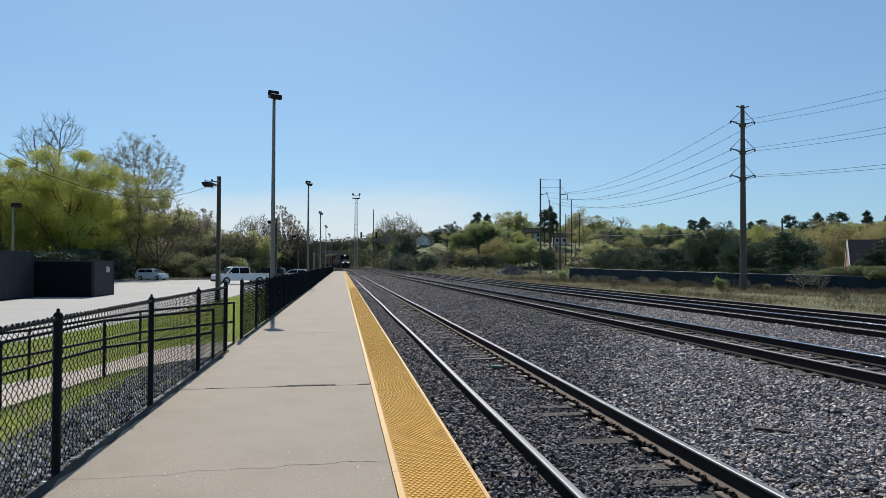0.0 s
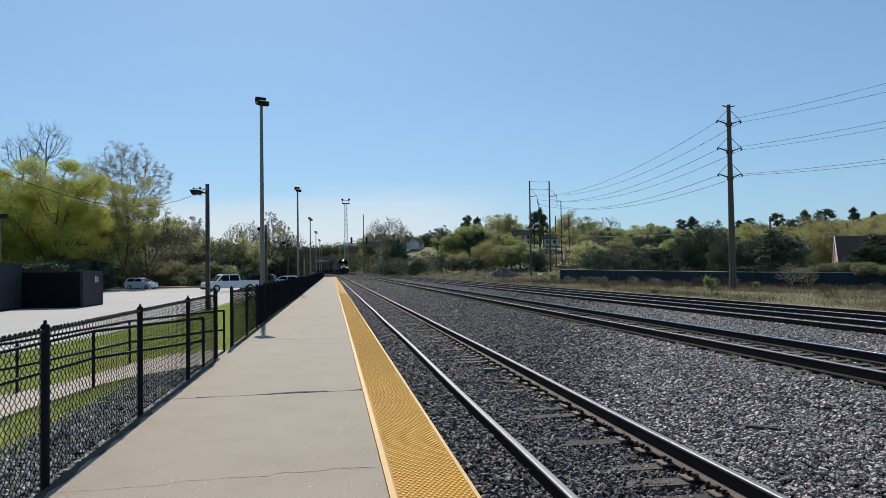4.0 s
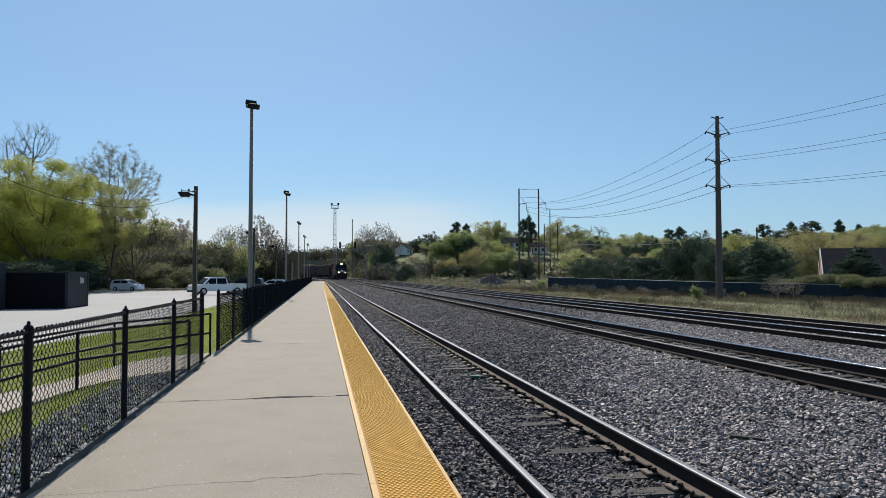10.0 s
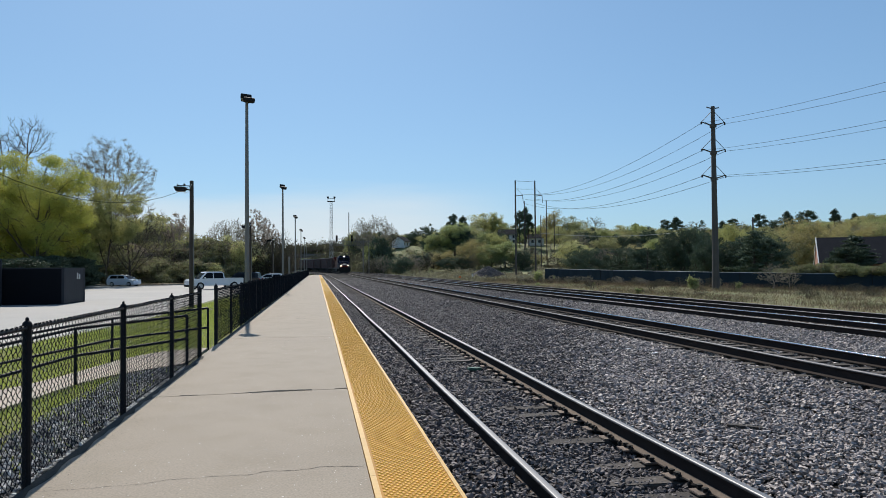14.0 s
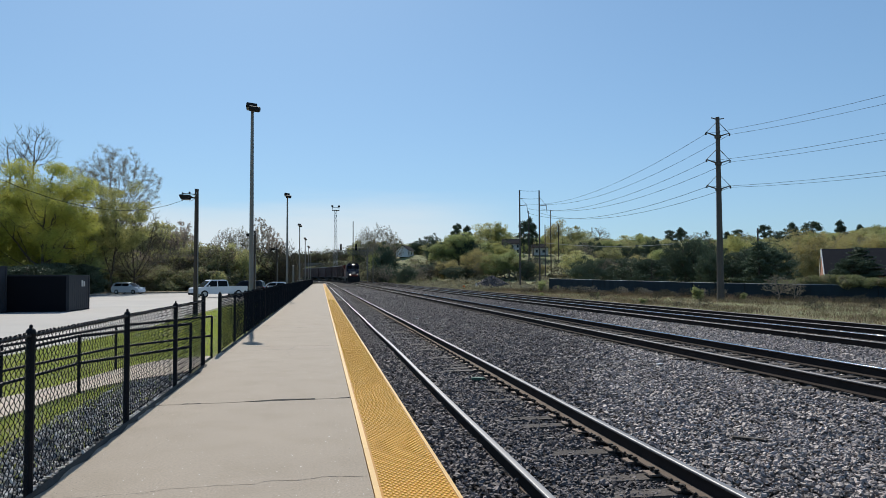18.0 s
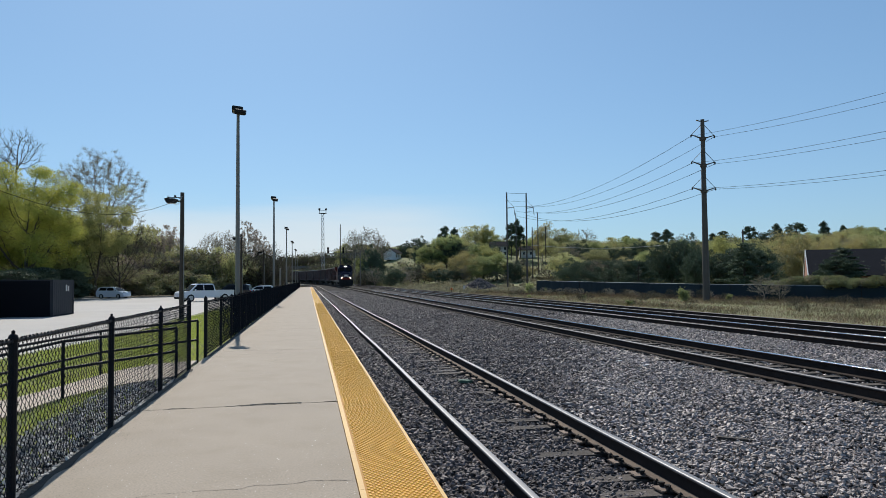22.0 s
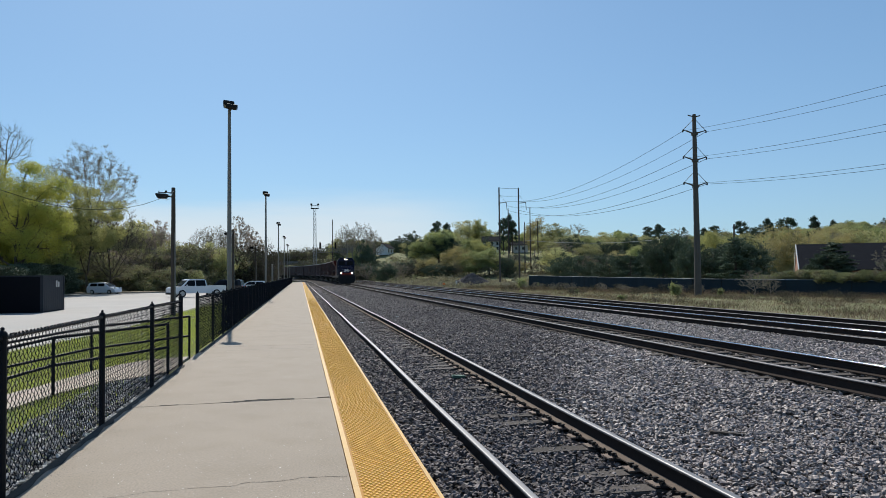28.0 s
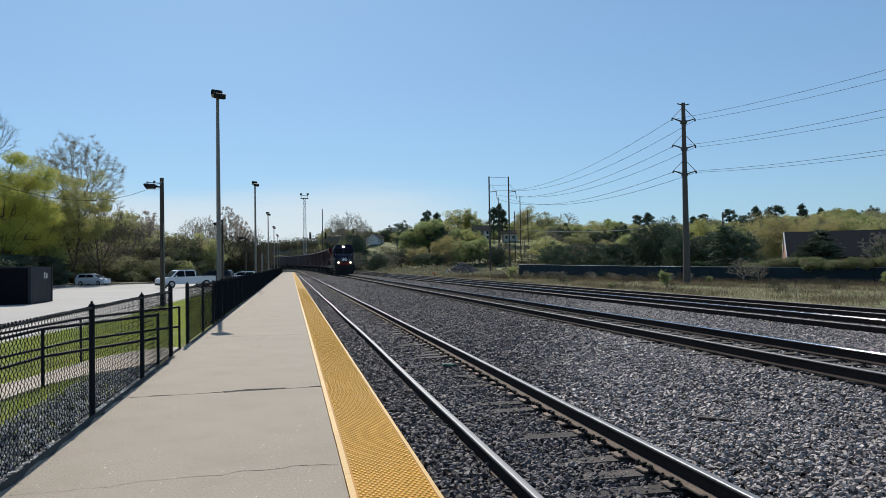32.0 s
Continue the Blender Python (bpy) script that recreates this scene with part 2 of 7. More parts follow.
LEAF_THICKET = mat("leafless brown thicket", (0.085, 0.072, 0.056), 0.9, island=0.3, scale=0.2, amt=0.3, fine=2, bump=0, translucent=0.25, second=(0.094, 0.106, 0.053), rand=0.2, spec=0.12)
LEAF_PALE = mat("pale olive spring leaves", (0.414, 0.403, 0.154), 0.65, island=0.2, scale=0.25, amt=0.2, fine=2, bump=0, translucent=0.45, second=(0.370, 0.370, 0.142), spec=0.12)
LEAF_PINK = mat("pinkish tree buds", (0.40, 0.335, 0.27), 0.8, island=0.35, scale=0.3, bump=0, translucent=0.35, spec=0.12)
LEAF_BUD = mat("pale tree buds", (0.25, 0.23, 0.15), 0.8, island=0.35, scale=0.3, bump=0, translucent=0.35, spec=0.12)
WHITE = mat("white car paint", (0.72, 0.73, 0.74), 0.25, scale=2, amt=0.04, famt=0.02, bump=0)
SILVER = mat("pale silver car paint", (0.66, 0.70, 0.76), 0.3, metal=0.0, scale=2, amt=0.04, famt=0.02, bump=0)
BLACKPAINT = mat("black car paint", (0.012, 0.012, 0.014), 0.2, scale=2, amt=0.1, famt=0.02, bump=0)
GLASS = mat("tinted car glass", (0.006, 0.007, 0.009), 0.2, scale=2, amt=0.05, famt=0.02, bump=0, spec=0.12)
TYRE = mat("tyre rubber", (0.015, 0.015, 0.015), 0.9, scale=8, bump=0.1)
RIM = mat("alloy rim", (0.45, 0.45, 0.46), 0.35, metal=0.8, scale=8, bump=0)
REDGLASS = mat("red lamp glass", (0.35, 0.01, 0.01), 0.2, bump=0)
CLEARLAMP = mat("headlamp glass", (0.6, 0.62, 0.64), 0.1, bump=0)
BIN = mat("black painted steel", (0.006, 0.007, 0.010), 0.7, spec=0.1, scale=0.8, amt=0.2, fine=20, famt=0.1, bump=0.1)
BIN_END = mat("charcoal corrugated steel", (0.036, 0.038, 0.044), 0.7, spec=0.15, scale=0.8, amt=0.2, fine=20, famt=0.1, bump=0.1)
PALE = mat("pale sign plate", (0.5, 0.5, 0.48), 0.6, bump=0)
SCREEN = mat("dark blue-green fence screen", (0.008, 0.021, 0.031), 0.8, scale=0.6, amt=0.25, fine=15, famt=0.15, bump=0.3, world_space=True)
SCREENRAIL = mat("pale grey fence rail", (0.6, 0.61, 0.62), 0.5, metal=0.3, bump=0)
LOCO = mat("dark blue locomotive paint", (0.009, 0.012, 0.032), 0.6, spec=0.15, scale=0.8, amt=0.2, fine=10, famt=0.1, bump=0.02)
LOCORED = mat("dark red locomotive paint", (0.09, 0.018, 0.014), 0.6, spec=0.15, scale=0.8, amt=0.2, fine=10, famt=0.1, bump=0.02)
UNDER = mat("grimy black running gear", (0.014, 0.013, 0.012), 0.8, scale=2, amt=0.3, bump=0.2)
HOPPER = mat("dark brown freight car paint", (0.085, 0.04, 0.036), 0.75, scale=0.6, amt=0.35, fine=6, famt=0.2, bump=0.08, rand=0.35, second=(0.058, 0.045, 0.048))
# paler than the car body to imitate sun on the top edge
CHORD = mat("pale car rim, painted as sunlit", (0.3, 0.26, 0.24), 0.7, scale=1.5, amt=0.25, fine=10, famt=0.2, bump=0.05, rand=0.3)
WHITEPAINT = mat("white painted marking", (0.7, 0.7, 0.68), 0.5, bump=0)
HEADLIGHT = mat("lit headlight", (1.0, 0.82, 0.6), 0.3, emit=9.0, bump=0)
SIDING = mat("white clapboard", (0.62, 0.62, 0.6), 0.7, scale=1, amt=0.08, bump=0.1)
REDBRICK = mat("sunlit orange-red brick", (0.33, 0.17, 0.12), 0.9, scale=1, amt=0.15, fine=12, famt=0.2, bump=0.3)
BRICKWALL = mat("red brick wall", (0.26, 0.13, 0.09), 0.9, scale=1, amt=0.15, fine=12, famt=0.2, bump=0.3)
ROOF = mat("grey shingle roof", (0.022, 0.023, 0.027), 1.0, spec=0.05, scale=1, amt=0.15, fine=10, famt=0.2, bump=0.3)
TANROOF = mat("weathered tan shingle roof", (0.16, 0.13, 0.11), 0.9, scale=1, amt=0.15, fine=10, famt=0.2, bump=0.3)
WINDOWGLASS = mat("house window glass", (0.02, 0.023, 0.027), 0.12, bump=0, spec=0.4)
ROAD = mat("bridge concrete", (0.14, 0.132, 0.13), 0.9, scale=0.5, amt=0.2, fine=10, bump=0.2)
GREENSTUFF = mat("faded green plastic scrap", (0.06, 0.13, 0.095), 0.7, bump=0.2)


# ---- mesh helpers ----
class Geo:
    """Collects faces of one mesh."""

    def __init__(self):
        self.v, self.f = [], []

    def quad(self, *pts):
        i = len(self.v)
        self.v += [tuple(p) for p in pts]
        self.f.append(tuple(range(i, i + len(pts))))
        return self

    def box(self, x0, x1, y0, y1, z0, z1):
        i = len(self.v)
        self.v += [(x, y, z) for z in (z0, z1) for x, y in ((x0, y0), (x1, y0), (x1, y1), (x0, y1))]
        self.f += [tuple(i + k for k in q) for q in ((3, 2, 1, 0), (4, 5, 6, 7), (0, 1, 5, 4), (1, 2, 6, 5), (2, 3, 7, 6), (3, 0, 4, 7))]
        return self

    def prism(self, profile, a0, a1, axis="x"):
        """Extrudes a closed profile of (u, v) from a0 to a1 along an axis. x: (u, v) = (y, z); y: (x, z); z: (x, y)."""
        i, n = len(self.v), len(profile)
        for a in (a0, a1):
            for u, w in profile:
                self.v.append({"x": (a, u, w), "y": (u, a, w), "z": (u, w, a)}[axis])
        self.f += [(i + k, i + (k + 1) % n, i + n + (k + 1) % n, i + n + k) for k in range(n)]
        self.f += [tuple(range(i + n - 1, i - 1, -1)), tuple(range(i + n, i + 2 * n))]
        return self

    def loft(self, rings, caps=True, closed=True):
        i, n = len(self.v), len(rings[0])
        for r in rings:
            self.v += [tuple(p) for p in r]
        for j in range(len(rings) - 1):
            for k in range(n if closed else n - 1):
                a, b = i + j * n + k, i + j * n + (k + 1) % n
                self.f.append((a, b, b + n, a + n))
        if caps and closed:
            self.f += [tuple(range(i + n - 1, i - 1, -1)), tuple(range(len(self.v) - n, len(self.v)))]
        return self

    def tube(self, pts, radii, n=6, caps=True):
        pts = [Vector(p) for p in pts]
        if isinstance(radii, (int, float)):
            radii = [radii] * len(pts)
        rings = []
        for j, p in enumerate(pts):
            d = (pts[min(j + 1, len(pts) - 1)] - pts[max(j - 1, 0)]).normalized()
            s = Vector((0, 0, 1)) if abs(d.z) < 0.9 else Vector((1, 0, 0))
            a = d.cross(s).normalized()
            b = d.cross(a)
            rings.append([p + (a * math.cos(2 * math.pi * k / n) + b * math.sin(2 * math.pi * k / n)) * radii[j] for k in range(n)])
        return self.loft(rings, caps)

    def mesh(self, name, bevel=0.0, smooth=False):
        me = bpy.data.meshes.new(name)
        me.from_pydata(self.v, [], self.f)
        bm = bmesh.new()
        bm.from_mesh(me)
        bmesh.ops.recalc_face_normals(bm, faces=bm.faces)
        if bevel:
            edges = [e for e in bm.edges if len(e.link_faces) == 2 and e.calc_face_angle(0) > 0.5]
            bmesh.ops.bevel(bm, geom=edges, offset=bevel, segments=2, affect="EDGES", clamp_overlap=True)
        bm.to_mesh(me)
        bm.free()
        if smooth:
            me.shade_smooth()
        return me


def part(name, geo, material, parent=None, label="", bevel=0.0, smooth=False, m=None):
    """Links one mesh object, under a thing or a part where parent is given."""
    me = geo if isinstance(geo, bpy.types.Mesh) else geo.mesh(name, bevel, smooth)
    if not me.materials:
        me.materials.append(material)
    ob = new(name, me)
    ob.parent = parent
    if m is not None:
        ob.matrix_basis = m
    return tagged(ob, label)


def thing(name, label, category, group="", kind="", m=None):
    ob = new(name)
    ob.empty_display_size = 0.2
    if m is not None:
        ob.matrix_basis = m
    return tagged(ob, label, category, group, kind)


def soup(name, verts, faces, smooth=False):
    """A mesh from arrays: verts (n, 3), faces (m, k)."""
    me = bpy.data.meshes.new(name)
    verts, faces = np.asarray(verts, np.float32), np.asarray(faces, np.int32)
    k = faces.shape[1]
    me.vertices.add(len(verts))
    me.vertices.foreach_set("co", verts.ravel())
    me.loops.add(faces.size)
    me.loops.foreach_set("vertex_index", faces.ravel())
    me.polygons.add(len(faces))
    me.polygons.foreach_set("loop_start", np.arange(0, faces.size, k, dtype=np.int32))
    me.update(calc_edges=True)
    me.validate()
    me.shade_smooth() if smooth else me.shade_flat()
    return me


def rand_rot(n, rng):
    q = rng.normal(size=(n, 4))
    q /= np.linalg.norm(q, axis=1)[:, None]
    w, x, y, z = q.T
    return np.stack([np.stack([1 - 2 * (y * y + z * z), 2 * (x * y - z * w), 2 * (x * z + y * w)], 1),
                     np.stack([2 * (x * y + z * w), 1 - 2 * (x * x + z * z), 2 * (y * z - x * w)], 1),
                     np.stack([2 * (x * z - y * w), 2 * (y * z + x * w), 1 - 2 * (x * x + y * y)], 1)], 1)


def scattered(name, tv, tf, centres, sizes, rng, flat=1.0):
    """Copies of a small template joined in one mesh, each turned at random."""
    n = len(centres)
    tv, tf = np.asarray(tv, float), np.asarray(tf)
    v = tv[None] * np.asarray(sizes)[:, None, :]
    v = np.einsum("nij,nkj->nki", rand_rot(n, rng), v)
    v[:, :, 2] *= flat
    v += np.asarray(centres)[:, None, :]
    f = tf[None] + (np.arange(n) * len(tv))[:, None, None]
    return soup(name, v.reshape(-1, 3), f.reshape(-1, tf.shape[1]))


def rods(name, p0, p1, r0, r1=None, n=3):
    """Many thin straight rods in one mesh."""
    p0, p1 = np.asarray(p0, float), np.asarray(p1, float)
    r0 = np.broadcast_to(np.asarray(r0, float), (len(p0),))
    r1 = r0 if r1 is None else np.broadcast_to(np.asarray(r1, float), (len(p0),))
    d = p1 - p0
    d /= np.maximum(np.linalg.norm(d, axis=1), 1e-6)[:, None]
    s = np.where(np.abs(d[:, 2:3]) < 0.9, [[0, 0, 1.0]], [[1.0, 0, 0]])
    a = np.cross(d, s)
    a /= np.linalg.norm(a, axis=1)[:, None]
    b = np.cross(d, a)
    rings = []
    for p, r in ((p0, r0), (p1, r1)):
        for k in range(n):
            t = 2 * math.pi * k / n
            rings.append(p + (a * math.cos(t) + b * math.sin(t)) * r[:, None])
    v = np.stack(rings, 1)
    base = (np.arange(len(p0)) * 2 * n)[:, None, None]
    f = np.array([[k, (k + 1) % n, n + (k + 1) % n, n + k] for k in range(n)])[None] + base
    return soup(name, v.reshape(-1, 3), f.reshape(-1, 4))


LEAFV = [(-0.5, -0.3, 0), (0.5, -0.35, 0.08), (0.55, 0.3, 0), (-0.45, 0.35, 0.1)]
LEAFF = [(0, 1, 2, 3)]


def leaves(name, centres, size, rng, spread=0.35):
    n = len(centres)
    s = size * rng.uniform(0.6, 1.4, (n, 1)) * np.ones((1, 3))
    return scattered(name, LEAFV, LEAFF, centres, s, rng)


def wire_pts(a, b, sag, n=14):
    a, b = Vector(a), Vector(b)
    return [a.lerp(b, i / n) - Vector((0, 0, 4 * sag * (i / n) * (1 - i / n))) for i in range(n + 1)]


# ---- ground ----
def smooth(a, b, x):
    t = min(1.0, max(0.0, (x - a) / (b - a)))  # a > b runs downwards
    return t * t * (3 - 2 * t)


def bend(y):
    """How far the line has swung towards -x at y: an easement, then an even curve."""
    drift = 0.0023 * max(0.0, y - 20.0)
    if y < 257.0:
        return drift + max(0.0, y - 130.0) ** 3 / 315000.0
    d = y - 257.0
    return drift + 6.5 + 0.1536 * d + 0.00121 * d * d


def lift(y):
    """The line climbs gently beyond the platform."""
    return 0.0045 * max(0.0, y - 140.0)


def ground_z(x, y):
    xs = x + bend(min(y, 420))
    z = -0.12 - 0.3 * smooth(-3.0, -5.2, xs) - 0.15 * smooth(-5, -9, xs)
    if xs > -2.1:
        z = -0.75
    if xs > 17:
        z = -0.75 - 0.15 * smooth(17, 23, xs)
    far = y + 0.25 * x
    if xs > 17:
        z += 9.0 * smooth(150, 300, far) * smooth(12, 60, xs)
        z += 3.0 * smooth(70, 190, xs) * smooth(60, 200, far)
        z += 4.0 * smooth(280, 480, far)
    if 17 < xs < 140:
        z -= 0.25 * smooth(38, 60, xs) * (1 - smooth(100, 160, far))
    if xs < -25:
        z += 3.0 * smooth(-60, -140, xs)
    z += 3.0 * math.exp(-(((x - 35) / 16) ** 2 + ((y - 303) / 22) ** 2))
    z += 2.6 * math.exp(-(((x - 76) / 24) ** 2 + ((y - 252) / 22) ** 2))
    z += 0.05 * noise.noise((x * 0.15, y * 0.15, 0)) * smooth(3, 8, abs(xs))
    return z


def axis_steps(lo, hi, fine_lo, fine_hi, step):
    out = list(np.arange(fine_lo, fine_hi + 0.01, step))
    s, p = step, fine_hi
    while p < hi:
        s *= 1.25
        p += s
        out.append(min(p, hi))
    s, p = step, fine_lo
    while p > lo:
        s *= 1.25
        p -= s
        out.insert(0, max(p, lo))
    return out


xs_, ys_ = axis_steps(-3000, 3000, -60, 130, 2.0), axis_steps(-600, 4000, -6, 330, 3.0)
xs_ = sorted(set(xs_) | {-2.15, -2.05, 16.9, 17.1} | set(np.arange(-9, -2, 0.5)))
ys_ = sorted(set(ys_) | set(np.arange(4.5, 30, 1.0)))
g = Geo()
g.v = [(x, y, ground_z(x, y)) for y in ys_ for x in xs_]
W = len(xs_)
g.f = [(j * W + i, j * W + i + 1, (j + 1) * W + i + 1, (j + 1) * W + i) for j in range(len(ys_) - 1) for i in range(W - 1)]
ground = part("ground", g, GRASSGROUND, smooth=True)
tagged(ground, "grassy ground rising to a wooded hill", "ground", kind="structure")


def strip(name, left, right, dz, material, label, category, thick=0.15, kind="structure", step=2.0, zf=None):
    """A slab laid on the ground between two polylines of (x, y)."""
    g = Geo()
    n = max(2, int(max((Vector(left[-1]) - Vector(left[0])).length, 1) / step))

    def along(pl, t):
        t *= len(pl) - 1
        i = min(int(t), len(pl) - 2)
        return Vector(pl[i]).lerp(Vector(pl[i + 1]), t - i)

    rings = []
    for j in range(n + 1):
        a, b = along(left, j / n), along(right, j / n)
        za, zb = (zf or ground_z)(a.x, a.y) + dz, (zf or ground_z)(b.x, b.y) + dz
        rings.append([(a.x, a.y, za), (b.x, b.y, zb), (b.x, b.y, zb - thick), (a.x, a.y, za - thick)])
    g.loft(rings)
    ob = part(name, g, material)
    return tagged(ob, label, category, kind=kind)


# ---- parking lot and walkway ----
LOT_Z = -0.50
lot = part("parking_lot", Geo().prism([(-9.6, 17.0), (-8.4, 21.5), (-7.0, 32.0), (-6.2, 45.0), (-6.0, 108.0), (-31.0, 108.0), (-31.0, 90.0), (-24.5, 84.0), (-24.5, 64.0), (-75.0, 58.0), (-75.0, -10.0), (-11.0, -10.0)], LOT_Z - 0.12, LOT_Z, "z"), LOT)
tagged(lot, "sun-bleached pale asphalt parking lot beside the platform", "parking lot", kind="structure")
RAIL_A = [(-2.3, 13.5), (-3.62, 11.75), (-4.3, 9.9), (-5.5, 6.8)]
RAIL_B = [(-2.3, 16.0), (-3.95, 15.0), (-5.2, 13.0), (-6.9, 10.2)]
strip("walkway", RAIL_A, RAIL_B, 0.05, PATHWAY, "pale concrete walkway sloping down from the platform gate", "walkway", step=0.6)
# near-black base paints the shaded gaps between the gravel stones
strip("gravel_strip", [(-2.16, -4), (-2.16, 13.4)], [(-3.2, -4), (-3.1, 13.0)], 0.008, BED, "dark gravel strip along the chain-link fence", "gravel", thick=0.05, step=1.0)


# ---- platform ----
PLAT_END = 190.0
JOINTS = [-5.5, 2.0, 9.65] + [9.65 + 7.5 * k for k in range(1, 24)] + [PLAT_END]
platform = thing("platform", "long low concrete station platform", "platform", kind="structure")
rng = random.Random(4)


def slab(y0, y1, jag0, jag1):
    """One cast slab with slightly uneven ends."""
    n = 14
    xs = [-2.12 + 2.5 * i / n for i in range(n + 1)]
    a = [(x, y0 + 0.006 + jag0[i], 0) for i, x in enumerate(xs)]
    b = [(x, y1 - 0.006 - jag1[i], 0) for i, x in enumerate(xs)]
    g = Geo()
    for i in range(n):
        g.quad(a[i], a[i + 1], b[i + 1], b[i])
        for row in (a, b):
            p, q = row[i], row[i + 1]
            g.quad(p, q, (q[0], q[1], -0.3), (p[0], p[1], -0.3))
    for i in (0, n):
        p, q = a[i], b[i]
        g.quad(p, q, (q[0], q[1], -0.6), (p[0], p[1], -0.6))
    return g


def jag(y):
    if abs(y - 9.65) < 0.1:
        return [0, 0.01, 0.004, 0.03, 0.006, 0.008, 0.016, 0.05, 0.09, 0.12, 0.10, 0.03, 0.012, 0.01, 0.05]
    if y < 30:
        return [rng.uniform(0, 0.008) for _ in range(15)]
    return [0.0] * 15


SKEW = [0.12 * (1 - i / 14) for i in range(15)]  # the old joint runs a little aslant
for y0, y1 in zip(JOINTS, JOINTS[1:]):
    start, stop = jag(y0), [0.004] * 15 if y1 < 60 else [0] * 15
    if y0 == 9.65:
        start = [a - b for a, b in zip(start, SKEW)]
    if y1 == 9.65:
        stop = [a + b for a, b in zip(stop, SKEW)]
    part("concrete_slab", slab(y0, y1, start, stop), CONCRETE, platform)
part("slab_bed", Geo().box(-2.1, 0.98, -5.5, PLAT_END, -0.75, -0.035), CRACK, platform)
part("platform_edge", Geo().box(0.381, 1.0, -5.5, PLAT_END, -0.6, -0.022), CONCRETE_EDGE, platform, "grey concrete platform edge")


def crack_line(pts, w, seed):
    r = random.Random(seed)
    g = Geo()
    fine = []
    for (ax, ay), (bx, by) in zip(pts, pts[1:]):
        k = max(2, int(math.hypot(bx - ax, by - ay) / 0.06))
        fine += [(ax + (bx - ax) * i / k + r.uniform(-0.012, 0.012), ay + (by - ay) * i / k + r.uniform(-0.012, 0.012)) for i in range(k)]
    fine.append(pts[-1])
    for i, ((ax, ay), (bx, by)) in enumerate(zip(fine, fine[1:])):
        ww = w * r.uniform(0.4, 1.0)
        g.quad((ax, ay - ww, 0.0025), (bx, by - ww, 0.0025), (bx, by + ww, 0.0025), (ax, ay + ww, 0.0025))
    return g


part("crack", crack_line([(-2.0, 5.66), (-1.3, 5.70), (-1.1, 5.79), (-0.9, 5.78)], 0.0025, 1), CRACK, platform, "hairline crack across the slab")
part("crack", crack_line([(-0.86, 5.79), (-0.5, 5.80), (-0.42, 5.86), (-0.1, 5.85), (0.0, 5.90), (0.36, 5.85)], 0.0045, 5), CRACK, platform, "hairline crack across the slab")
part("crack", crack_line([(-0.85, 9.60), (-0.62, 9.62), (-0.4, 9.66), (-0.2, 9.67), (-0.08, 9.65)], 0.05, 6), CRACK, platform, "broken dark joint between slabs")
part("crack", crack_line([(-1.72, 9.565), (-1.5, 9.575)], 0.03, 9), CRACK, platform, "chipped edge of the slab")
part("crack", crack_line([(0.22, 9.68), (0.37, 9.70)], 0.022, 7), CRACK, platform, "chipped corner of the slab")
part("crack", crack_line([(-1.6, 16.2), (-0.9, 16.35), (-0.2, 16.3), (0.3, 16.42)], 0.008, 8), CRACK, platform, "hairline crack across the slab")
grit_rng = np.random.default_rng(15)
gx, gy = grit_rng.uniform(-2.0, 0.36, 1600), 3.2 + 15 * grit_rng.uniform(0, 1, 1600) ** 1.4
GRIT = mat("pale grit", (0.75, 0.71, 0.64), 0.6, island=0.35, bump=0)
tagged(part("grit", scattered("grit", [(-1, -1, -0.5), (1, -0.8, -0.5), (0.8, 1, -0.5), (0, 0, 0.8)], [(0, 1, 3), (1, 2, 3), (2, 0, 3)], np.stack([gx, gy, np.full(1600, 0.002)], 1), grit_rng.uniform(0.0015, 0.0062, (1600, 1)) * np.ones((1, 3)), grit_rng, flat=0.2), GRIT, platform, "pale grit strewn on the slabs"), kind="stuff")
n_d = 16000
dx_, dy_ = -2.11 + grit_rng.exponential(0.1, n_d), 2.5 + 22 * grit_rng.uniform(0, 1, n_d) ** 1.3
keep_ = dx_ < 0.3
tagged(part("dirt", scattered("dirt", [(-1, -1, -0.5), (1, -0.8, -0.5), (0.8, 1, -0.5), (0, 0, 0.8)], [(0, 1, 3), (1, 2, 3), (2, 0, 3)], np.stack([dx_, dy_, np.full(n_d, 0.002)], 1)[keep_], (grit_rng.uniform(0.001, 0.0042, (n_d, 1)) * np.ones((1, 3)))[keep_], grit_rng, flat=0.15), CRACK, platform, "dark crumbs of soil along the fence side"), kind="stuff")
part("crack", crack_line([(-0.6, 17.0), (-0.72, 15.9), (-0.62, 15.0), (-0.75, 14.4)], 0.012, 2), CRACK, platform, "short wandering crack")
part("crack", crack_line([(-0.75, 23.4), (-0.2, 23.5)], 0.02, 3), CRACK, platform, "short dark crack")

# dark strip at the fence: soil, with the fence's shadow painted in
r_ = random.Random(14)
dirt = Geo()
edge = [(ya, r_.uniform(0.05, 0.12)) for ya in np.arange(-2.0, 62.0, 0.22)]
for (ya, wa), (yb, wb) in zip(edge, edge[1:]):
    if not 13.7 < ya < 15.9:
        dirt.quad((-2.119, ya, 0.003), (-2.119 + wa, ya, 0.003), (-2.119 + wb, yb, 0.003), (-2.119, yb, 0.003))
tagged(part("soil_edge", dirt, CRACK, platform, "soil and painted fence shade along the slab edge"), kind="stuff")

# tactile warning strip: moulded panels with rows of domes
PANEL = 1.22
base_g = Geo().box(0, 0.617, 0.002, PANEL - 0.002, -0.02, 0.006)
base_me = base_g.mesh("tactile_panel")
